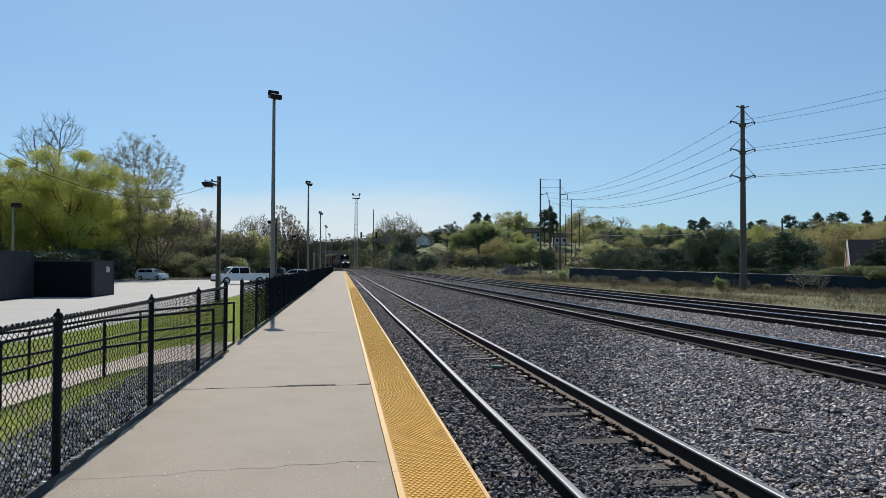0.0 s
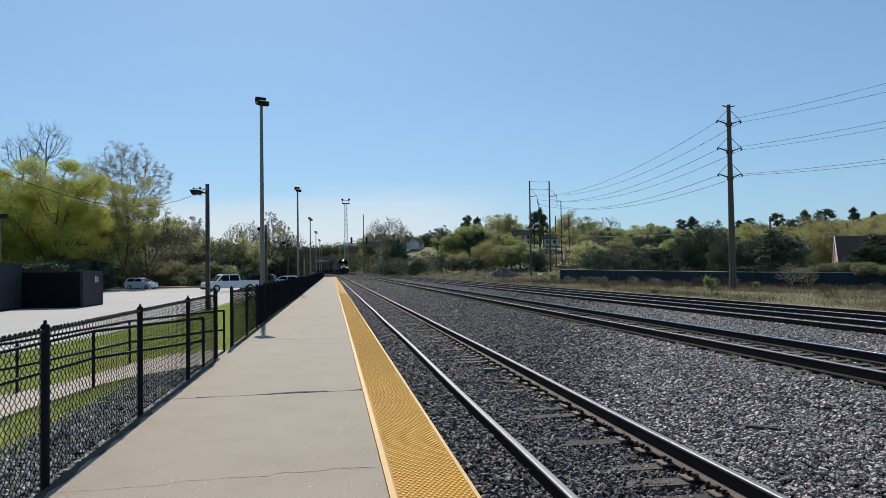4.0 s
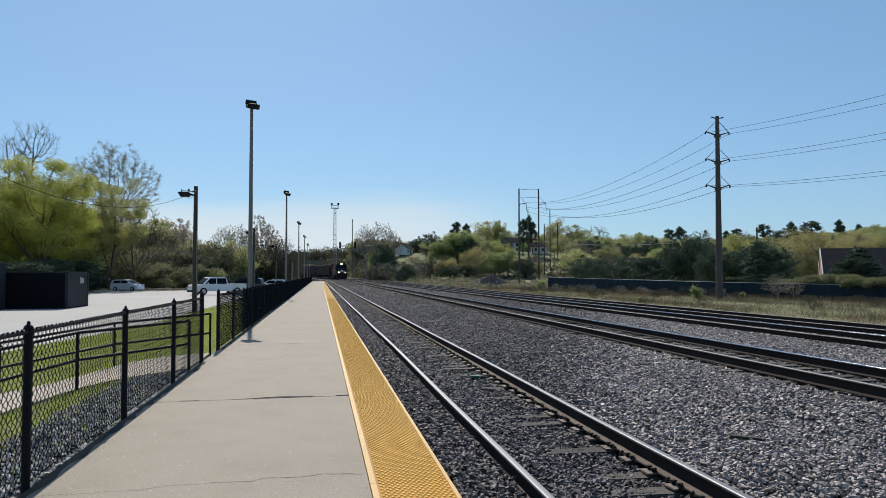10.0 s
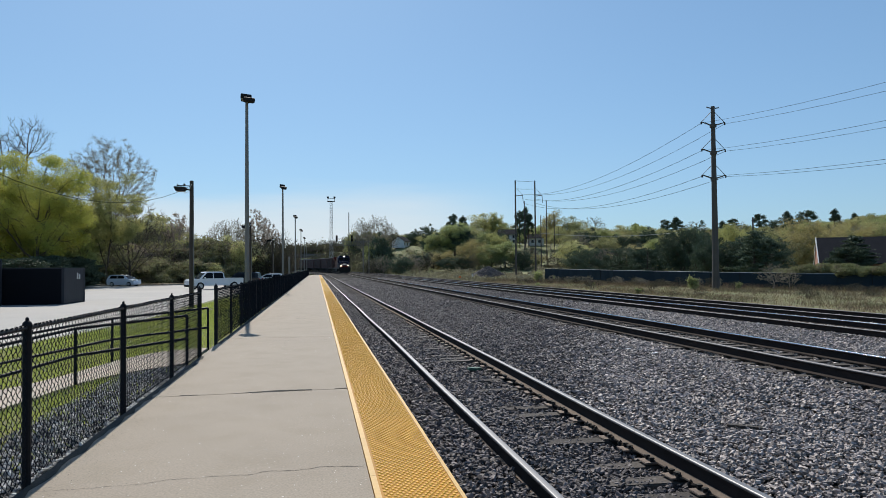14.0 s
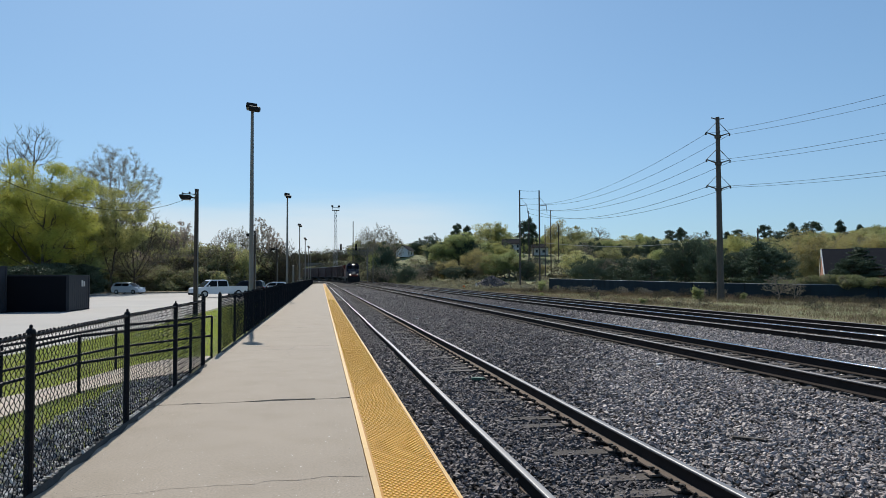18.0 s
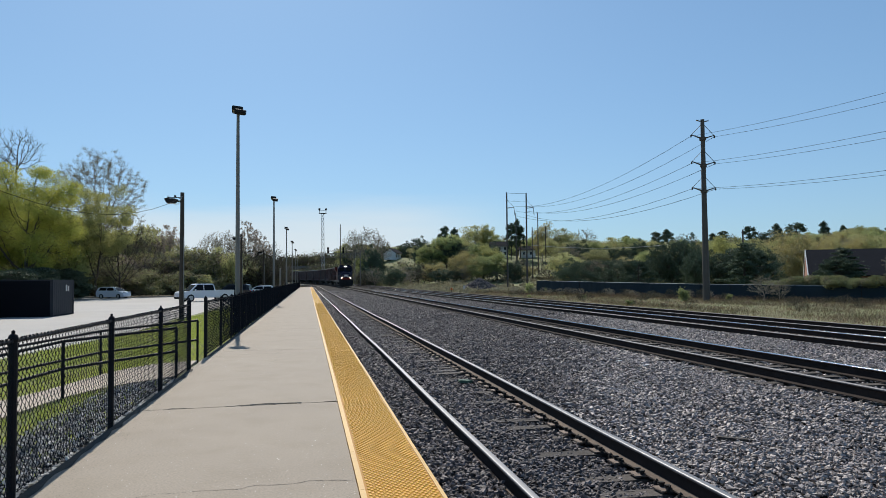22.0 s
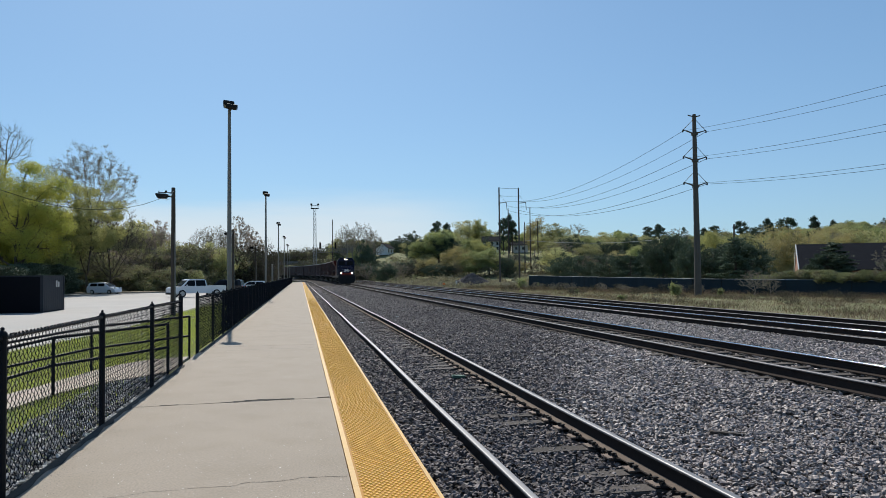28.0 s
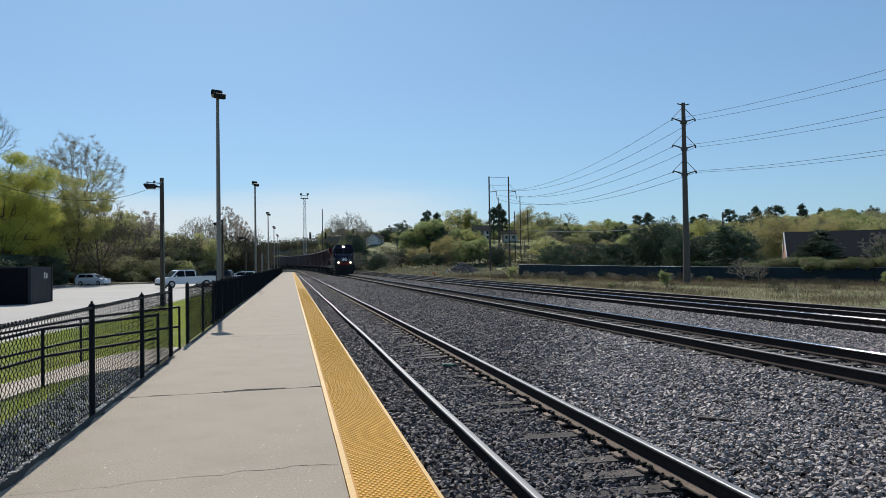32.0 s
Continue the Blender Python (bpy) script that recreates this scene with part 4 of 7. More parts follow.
def wheelset_truck(parent, y, axles, wheel_mesh):
    b = part("truck", Geo().box(-1.15, -0.95, y - axles * 0.9, y + axles * 0.9, 0.35, 0.75).box(0.95, 1.15, y - axles * 0.9, y + axles * 0.9, 0.35, 0.75).box(-1.0, 1.0, y - 0.3, y + 0.3, 0.45, 0.85), UNDER, parent)
    for a in range(axles):
        yy = y + (a - (axles - 1) / 2) * 1.75
        for sx in (-0.82, 0.69):
            rolling.append((part("wheel", wheel_mesh, UNDER, b, m=pose(sx, yy, 0.5)), sx, yy))


wheel_g = Geo().loft([[(x, r * math.cos(k * math.pi / 10), r * math.sin(k * math.pi / 10)) for k in range(20)] for x, r in ((0, 0.36), (0, 0.5), (0.13, 0.5), (0.13, 0.36), (0.09, 0.34), (0.09, 0.14), (0.14, 0.12))])
for k in range(4):
    a = k * math.pi / 2
    wheel_g.box(0.085, 0.1, 0.24 * math.cos(a) - 0.05, 0.24 * math.cos(a) + 0.05, 0.24 * math.sin(a) - 0.05, 0.24 * math.sin(a) + 0.05)
wheel_me = wheel_g.mesh("wheel")


def locomotive():
    L = thing("locomotive", "dark blue and red diesel locomotive with lit headlights and white stars", "locomotive", "train")
    part("underframe", Geo().box(-1.5, 1.5, -10.6, 10.9, 1.15, 1.55), UNDER, L)
    part("pilot", Geo().prism([(-1.5, 1.55), (1.5, 1.55), (1.5, 0.75), (1.25, 0.12), (-1.25, 0.12), (-1.5, 0.75)], -11.0, -10.6, "y"), UNDER, L, bevel=0.03)
    part("coupler", Geo().box(-0.18, 0.18, -11.6, -10.9, 0.75, 1.1), UNDER, L)
    nose = part("nose", Geo().loft([[(-0.95, -10.3, 1.55), (0.95, -10.3, 1.55), (0.95, -10.3, 2.7), (0.6, -10.2, 2.95), (-0.6, -10.2, 2.95), (-0.95, -10.3, 2.7)],
                                   [(-1.45, -8.6, 1.55), (1.45, -8.6, 1.55), (1.45, -8.6, 2.9), (1.0, -8.6, 3.2), (-1.0, -8.6, 3.2), (-1.45, -8.6, 2.9)]]), LOCO, L, bevel=0.05)
    part("nose_stripe", Geo().box(-0.97, 0.97, -10.345, -10.305, 1.56, 2.02), LOCORED, nose, "dark red lower nose panel")
    cab = part("cab", Geo().prism([(-1.55, 1.55), (1.55, 1.55), (1.55, 4.1), (1.1, 4.75), (-1.1, 4.75), (-1.55, 4.1)], -8.6, -6.0, "y"), LOCO, L, bevel=0.06)
    for sx in (-0.72, 0.72):
        part("windshield", Geo().box(sx - 0.52, sx + 0.52, -8.67, -8.61, 3.45, 4.1), GLASS, cab)
    for sx in (-1.58, 1.56):
        part("side_window", Geo().box(sx, sx + 0.02, -8.0, -6.6, 3.0, 3.8), WINDOWGLASS, cab)
    part("long_hood", Geo().prism([(-1.05, 1.55), (1.05, 1.55), (1.05, 4.1), (0.8, 4.4), (-0.8, 4.4), (-1.05, 4.1)], -6.0, 9.6, "y"), LOCORED, L, bevel=0.04)
    part("radiator", Geo().prism([(-1.1, 3.4), (1.1, 3.4), (1.55, 4.0), (1.55, 4.55), (-1.55, 4.55), (-1.55, 4.0)], 5.0, 9.6, "y"), LOCORED, L, bevel=0.04)
    part("dynamic_brake", Geo().box(-1.3, 1.3, -4.5, -1.0, 3.8, 4.5), LOCO, L, bevel=0.08)
    part("fuel_tank", Geo().prism([(-1.4, 1.15), (1.4, 1.15), (1.4, 0.6), (1.0, 0.3), (-1.0, 0.3), (-1.4, 0.6)], -2.5, 3.5, "y"), UNDER, L, bevel=0.05)
    for yy in (-7.0, 7.0):
        wheelset_truck(L, yy, 3, wheel_me)
    part("headlight", Geo().box(-0.22, 0.22, -8.74, -8.66, 4.36, 4.54), HEADLIGHT, L, "glowing twin headlight above the cab")
    for sx in (-0.92, 0.92):
        part("ditch_light", Geo().tube([(sx, -10.62, 1.95), (sx, -10.42, 1.95)], 0.125, 10), HEADLIGHT, L, "glowing ditch light")
        part("ditch_bracket", Geo().box(sx - 0.05, sx + 0.05, -10.5, -10.4, 1.5, 1.8), UNDER, L)
    r = random.Random(5)
    for row, zz in enumerate((2.35, 2.65, 3.2)):
        for k in range(-3, 4):
            if zz == 3.2:
                x, y_, zz2 = k * 0.42, -8.66, 3.2
            else:
                x, y_, zz2 = (k + 0.5 * (row % 2)) * 0.26, -10.36, zz
            if abs(x) < (0.85 if zz < 3 else 1.4):
                st = [(x + (0.08 if i % 2 == 0 else 0.035) * math.sin(i * math.pi / 5), zz2 + (0.08 if i % 2 == 0 else 0.035) * math.cos(i * math.pi / 5)) for i in range(10)]
                part("star", Geo().prism(st, y_ - 0.02, y_, "y"), WHITEPAINT, L, "white painted star")
    part("emblem", Geo().prism([(-0.45, 2.2), (-0.15, 2.75), (0, 2.45), (0.15, 2.75), (0.45, 2.2), (0.25, 2.2), (0, 2.35), (-0.25, 2.2)], -10.39, -10.35, "y"), WHITEPAINT, L, "white emblem on the nose")
    for sx in (-1.48, 1.48):
        hp = [(sx, -10.3, 2.6), (sx, -8.8, 2.6)]
        part("handrail", Geo().tube([(sx, -10.4, 1.5), *hp, (sx, -8.8, 1.5)], 0.02, 5), GALV, L, "grey handrail")
        hl = [(sx, -5.9, 2.55), (sx, 10.5, 2.55)]
        part("handrail", Geo().tube([(sx, -5.9, 1.5), *hl, (sx, 10.5, 1.5)], 0.02, 5), GALV, L, "grey handrail")
        part("steps", Geo().box(sx - 0.25, sx + 0.05, -10.5, -9.9, 0.45, 0.5).box(sx - 0.25, sx + 0.05, -10.5, -9.9, 0.85, 0.9).box(sx - 0.25, sx + 0.05, -10.5, -9.9, 1.2, 1.25), GALV, L, "grey cab steps")
    part("horn", Geo().tube([(0.2, -7.6, 4.5), (0.2, -8.0, 4.75)], [0.05, 0.12], 8), RIM, L)
    part("exhaust_stack", Geo().box(-0.4, 0.4, 1.0, 2.0, 4.4, 4.75), UNDER, L, bevel=0.03)
    return L


def hopper():
    C = thing("hopper_car", "dark brown open-top coal hopper car with ribbed sides", "freight car", "train")
    part("body", Geo().loft([[(-1.55, -7.6, 2.2), (-1.55, -7.7, 4.35), (-1.55, 7.7, 4.35), (-1.55, 7.6, 2.2), (-1.45, 6.0, 1.2), (-1.45, -6.0, 1.2)],
                             [(1.55, -7.6, 2.2), (1.55, -7.7, 4.35), (1.55, 7.7, 4.35), (1.55, 7.6, 2.2), (1.45, 6.0, 1.2), (1.45, -6.0, 1.2)]]), HOPPER, C)
    part("top_chord", Geo().box(-1.64, -1.5, -7.75, 7.75, 4.35, 4.5).box(1.5, 1.64, -7.75, 7.75, 4.35, 4.5).box(-1.5, 1.5, -7.75, -7.6, 4.35, 4.5).box(-1.5, 1.5, 7.6, 7.75, 4.35, 4.5), CHORD, C, "pale top rim, sunlight painted in")
    for sx in (-1.63, 1.55):
        for k in range(11):
            y = -7.2 + k * 1.44
            part("rib", Geo().box(sx, sx + 0.08, y - 0.07, y + 0.07, 1.5 if abs(y) < 6 else 2.3, 4.35), HOPPER, C)
    part("sill", Geo().box(-1.5, 1.5, -7.9, -6.0, 1.0, 1.2).box(-1.5, 1.5, 6.0, 7.9, 1.0, 1.2).box(-0.3, 0.3, -8.1, 8.1, 0.8, 1.1), UNDER, C)
    for sx in (-1.3, 1.25):
        for yy in (-7.6, 7.5):
            part("corner_post", Geo().box(sx, sx + 0.08, yy, yy + 0.1, 1.2, 4.35), HOPPER, C)
    part("load", Geo().box(-1.5, 1.5, -7.55, 7.55, 4.36, 4.42), UNDER, C, "dark coal load")
    for yy in (-5.9, 5.9):
        wheelset_truck(C, yy, 2, wheel_me)
    return C


loco = locomotive()
loco_wheels = list(rolling)
car0 = hopper()
train_cars = [car0] + [copy_thing(car0, Matrix()) for _ in range(15)]


# ---- ballast stones ----
STONEV = [(-1, -0.8, -0.7), (0.9, -1, -0.6), (1, 0.8, -0.8), (-0.8, 1, -0.6), (-0.7, -0.6, 0.8), (0.6, -0.8, 0.7), (0.8, 0.5, 0.9), (-0.6, 0.7, 0.6)]
STONEF = [(4, 5, 6, 7), (0, 1, 5, 4), (1, 2, 6, 5), (2, 3, 7, 6), (3, 0, 4, 7)]
LOWV = [(-1, -0.8, -0.6), (0.9, -1, -0.6), (1, 0.8, -0.6), (-0.8, 1, -0.6), (0, 0, 1.0)]
LOWF = [(0, 1, 4), (1, 2, 4), (2, 3, 4), (3, 0, 4)]
RAILS_X = [c + sx for _, c, _ in TRACKS for sx in (-0.7525, 0.7525)]


def in_view(x, y):
    """Keeps what lies in the wedge of ground ahead of the platform's near end."""
    return (x < np.maximum(1.1 * y + 1.0, 7.0)) & (x > -0.6 * y - 0.8)


def stones(x0, x1, y0, y1, density, size, seed, zf, clear=()):
    r = np.random.default_rng(seed)
    n = int((x1 - x0) * (y1 - y0) * density)
    x, y = r.uniform(x0, x1, n), r.uniform(y0, y1, n)
    keep = in_view(x, y)
    for c in clear:
        keep &= (x - c > 0.065) | (x - c < -0.075)
    keep &= (x < 7.7) | (x > 9.0) | (r.uniform(0, 1, n) < 0.35)
    keep &= (x < 2.55) | (x > 3.2) | (r.uniform(0, 1, n) < 0.85)
    x, y = x[keep], y[keep]
    z = np.array([zf(a, b) for a, b in zip(x, y)]) + r.uniform(-0.026, 0.024, len(x))
    s = size * r.uniform(0.6, 1.35, (len(x), 1)) * np.stack([r.uniform(0.9, 1.5, len(x)), r.uniform(0.6, 0.9, len(x)), r.uniform(0.38, 0.68, len(x))], 1)
    return np.stack([x, y, z], 1), s, r


def chips(name, centres, sizes, r, few=False):
    """Flat angular stones, each of its own shape, lying roughly on their broad side; with few, low four-sided ones."""
    n = len(centres)
    shape, sides = (LOWV, LOWF) if few else (STONEV, STONEF)
    m = len(shape)
    v = np.asarray(shape, float)[None] + r.uniform(-0.38, 0.38, (n, m, 3))
    v = v * sizes[:, None, :]
    ya, ta, tb = r.uniform(0, 6.283, n), r.normal(0, 0.33, n), r.normal(0, 0.33, n)
    x, y, z = v[:, :, 0], v[:, :, 1], v[:, :, 2]
    y, z = y * np.cos(ta)[:, None] - z * np.sin(ta)[:, None], y * np.sin(ta)[:, None] + z * np.cos(ta)[:, None]
    x, z = x * np.cos(tb)[:, None] - z * np.sin(tb)[:, None], x * np.sin(tb)[:, None] + z * np.cos(tb)[:, None]
    x, y = x * np.cos(ya)[:, None] - y * np.sin(ya)[:, None], x * np.sin(ya)[:, None] + y * np.cos(ya)[:, None]
    v = np.stack([x, y, z], 2) + centres[:, None, :]
    f = np.asarray(sides)[None] + (np.arange(n) * m)[:, None, None]
    return soup(name, v.reshape(-1, 3), f.reshape(-1, f.shape[2]))


def stone_layer(parent, name, *a, material=STONE, **k):
    c, s, r = stones(*a, **k)
    return tagged(part(name, chips(name, c, s, r), material, parent), kind="stuff")


bz = lambda x, y: bed_z(x)
for k, (y0, y1, x1, density, size) in enumerate(((-5.0, 3.0, 7.0, 330, 0.03), (3.0, 8.0, 9.5, 900, 0.021), (8.0, 13.0, 13.5, 640, 0.023), (13.0, 20.0, 18.0, 480, 0.025), (20.0, 32.0, 18.5, 380, 0.028), (32.0, 60.0, 19.0, 130, 0.04), (60.0, 130.0, 19.0, 30, 0.07))):
    c, sz, r = stones(1.02, x1, y0, y1, density, size, 21 + k, bz, RAILS_X)
    # dark stones take over with distance: dimming at grazing light, painted in
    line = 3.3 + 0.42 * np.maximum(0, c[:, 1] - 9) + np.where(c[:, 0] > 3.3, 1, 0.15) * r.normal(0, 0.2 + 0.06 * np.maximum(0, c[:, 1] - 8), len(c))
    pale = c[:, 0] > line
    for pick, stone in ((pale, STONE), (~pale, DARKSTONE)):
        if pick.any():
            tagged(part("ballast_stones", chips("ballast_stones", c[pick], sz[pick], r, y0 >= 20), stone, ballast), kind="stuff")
rng = random.Random(8)
single = []
for k in range(3):
    single.append(chips("ballast_stone", np.zeros((1, 3)), np.array([(0.03, 0.02, 0.013)]), np.random.default_rng(k)))
for k in range(280):
    x, y = rng.uniform(1.1, 3.0), rng.uniform(4.4, 8.5)
    if min(abs(x - c) for c in RAILS_X) > 0.1:
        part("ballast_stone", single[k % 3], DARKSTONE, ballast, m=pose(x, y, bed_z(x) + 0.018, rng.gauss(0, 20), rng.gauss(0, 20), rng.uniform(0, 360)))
GRAVEL = mat("pale and dark gravel", (0.31, 0.3, 0.285), 0.85, scale=3, amt=0.15, fine=60, famt=0.2, bump=0.4, island=0.85)
gravel = bpy.data.objects["gravel_strip"]
stone_layer(gravel, "gravel_stones", -3.15, -2.13, 3.0, 13.3, 1100, 0.0205, 31, lambda x, y: ground_z(x, y) + 0.01, material=GRAVEL)


# ---- grass ----
def blades(name, c, h, w, seed, material, parent):
    r = np.random.default_rng(seed)
    n = len(c)
    a = r.uniform(0, math.pi, n)
    side = np.stack([np.cos(a), np.sin(a), np.zeros(n)], 1)
    lean = r.normal(0, 0.55, (n, 3))
    lean[:, 2] = 1.0
    hh, ww = (h * r.uniform(0.5, 1.4, n))[:, None], (w * r.uniform(0.6, 1.3, n))[:, None]
    v = np.stack([c - side * ww, c + side * ww, c + lean * hh + side * ww * 0.25, c + lean * hh - side * ww * 0.25], 1)
    f = np.arange(4 * n).reshape(n, 4)
    return tagged(part(name, soup(name, v.reshape(-1, 3), f), material, parent), kind="stuff")


def meadow(name, label, x0, x1, y0, y1, n, h, w, seed, material, ok):
    r = np.random.default_rng(seed)
    x, y = r.uniform(x0, x1, n), r.uniform(y0, y1, n)
    k = np.array([ok(a, b) for a, b in zip(x, y)]) & in_view(x, y)
    x, y = x[k], y[k]
    c = np.stack([x, y, np.array([ground_z(a, b) for a, b in zip(x, y)])], 1)
    ob = blades(name, c, h, w, seed + 1, material, None)
    return tagged(ob, label, "grass", kind="stuff")


def lot_edge(y):
    return -9.6 + 1.2 * smooth(17, 21.5, y) + 1.4 * smooth(21.5, 32, y) + 1.0 * smooth(32, 60, y)


def on_walk(x, y):
    a = np.interp(y, [q[1] for q in RAIL_A[::-1]], [q[0] for q in RAIL_A[::-1]], right=-2.0)
    b = np.interp(y, [q[1] for q in RAIL_B[::-1]], [q[0] for q in RAIL_B[::-1]], left=-9.0, right=-2.0)
    return b - 0.08 < x < a + 0.08 and y < 16.1


meadow("lawn_grass", "short bright green lawn beside the walkway", -10, -2.3, 5, 26, 60000, 0.07, 0.007, 41, BLADE,
       lambda x, y: not on_walk(x, y) and x > lot_edge(y) and (x < -3.0 or y > 16.2 or random.Random(int(x * 997 + y * 7919)).random() < 0.18))
meadow("lawn_grass", "short bright green lawn between fence and lot", -8, -2.3, 26, 75, 26000, 0.09, 0.016, 43, BLADE, lambda x, y: x > lot_edge(y))
meadow("dry_grass", "tall dry straw-coloured grass beside the tracks", 19.5, 80, 18, 60, 70000, 0.15, 0.011, 45, DRYBLADE, lambda x, y: x > 20 + 1.2 * noise.noise((0, y * 0.2, 0)) and x < 56 + (60 - y) * 0.9)
meadow("dry_grass", "tall dry straw-coloured grass beside the tracks", 19.5, 54, 60, 150, 42000, 0.2, 0.022, 47, DRYBLADE, lambda x, y: x > 20 + 1.2 * noise.noise((0, y * 0.2, 0)))


def before_fence(x, y):
    """The weedy margin in front of the screened fence."""
    fx = np.interp(y, [44.0, 56.0, 66.0, 75.5, 93.0, 112.0, 124.0], [66.0, 56.0, 49.1, 44.1, 40.0, 36.4, 33.0])
    return 0 < fx - x < 2.5 + 2.5 * (noise.noise((x * 0.25, y * 0.25, 5)) + 0.6)


meadow("brown_weeds", "patches of dead brown weeds in the dry grass", 20, 62, 26, 110, 90000, 0.32, 0.011, 52, BROWNWEED, lambda x, y: x > 20.5 and noise.noise((x * 0.22, y * 0.12, 7)) > 0.12)
meadow("brown_weeds", "dead brown weeds along the foot of the fence", 28, 66, 44, 124, 120000, 0.5, 0.013, 49, BROWNWEED, before_fence)


# ---- trees and shrubs ----
def skeleton(r, height, trunk_r, start, levels, kids, spread, up, jitter=0.22, taper=0.62):
    """Limbs of a tree as straight tapered pieces, and the places where leaves grow."""
    segs, tips = [], []

    def branch(p, d, length, rad, lvl):
        n = 4 if lvl == 0 else 3
        for i in range(n):
            q = p + d * (length / n)
            r1 = rad * (1 - 0.6 * (i + 1) / n) if lvl else rad * (1 - 0.45 * (i + 1) / n)
            segs.append((p, q, rad * (1 - 0.6 * i / n) if lvl else rad * (1 - 0.45 * i / n), r1))
            frac = (i + 1) / n
            if lvl >= levels - 1:
                tips.append(q)
            if lvl < levels and (lvl > 0 or frac >= start):
                for _ in range(kids[lvl]):
                    a = r.uniform(0, 2 * math.pi)
                    side = d.orthogonal().normalized()
                    side.rotate(Matrix.Rotation(a, 3, d))
                    nd = (d * r.uniform(0.35, 0.9) + side * spread * r.uniform(0.7, 1.2) + Vector((0, 0, up))).normalized()
                    branch(q, nd, length * taper * r.uniform(0.65, 1.15) * (1.15 - 0.35 * frac), r1 * 0.62, lvl + 1)
            d = (d + Vector((r.gauss(0, jitter), r.gauss(0, jitter), r.gauss(0, jitter) * 0.5 + 0.05)) * (0.35 if lvl == 0 else 1)).normalized()
            p = q

    branch(Vector((0, 0, -0.2)), Vector((0, 0, 1)), height, trunk_r, 0)
    return segs, np.array([tuple(t) for t in tips])


def limbs(segs, name="trunk", n=4, rmin=0.0, thin=0.0):
    s = [q for q in segs if q[2] >= rmin]
    return rods(name, [tuple(q[0]) for q in s], [tuple(q[1]) for q in s], [max(q[2], thin) for q in s], [max(q[3], thin) for q in s], n)


def tree(name, label, seed, height, trunk_r, start, levels, kids, spread, up, leaf, leaf_n, leaf_size, puff, bark=None, group="", category="tree", squash=1.0, rmin=0.012, taper=0.62, tlen=0.62):
    r, nr = random.Random(seed), np.random.default_rng(seed)
    t = thing(name, label, category, group)
    segs, tips = skeleton(r, height * tlen, trunk_r, start, levels, kids, spread, up, jitter=0.11 if bark else 0.22, taper=taper)
    part("trunk", limbs(segs, rmin=rmin, thin=0.009 if bark else 0.006), bark or BARK, t)
    if leaf_n:
        c = tips[nr.integers(0, len(tips), leaf_n)] + nr.normal(0, puff, (leaf_n, 3)) * (1, 1, squash)
        c[:, 2] = np.maximum(c[:, 2], 0.15)
        part("crown", leaves("crown", c, leaf_size, nr), leaf, t)
    top = max(float(tips[:, 2].max()), 0.1)
    t["top"] = top
    return t


def in_ball(nr, n):
    """Points strewn through a ball, thickest under its skin."""
    d = nr.normal(0, 1, (n, 3))
    return d / np.linalg.norm(d, axis=1)[:, None] * nr.random((n, 1)) ** 0.4 * 1.75


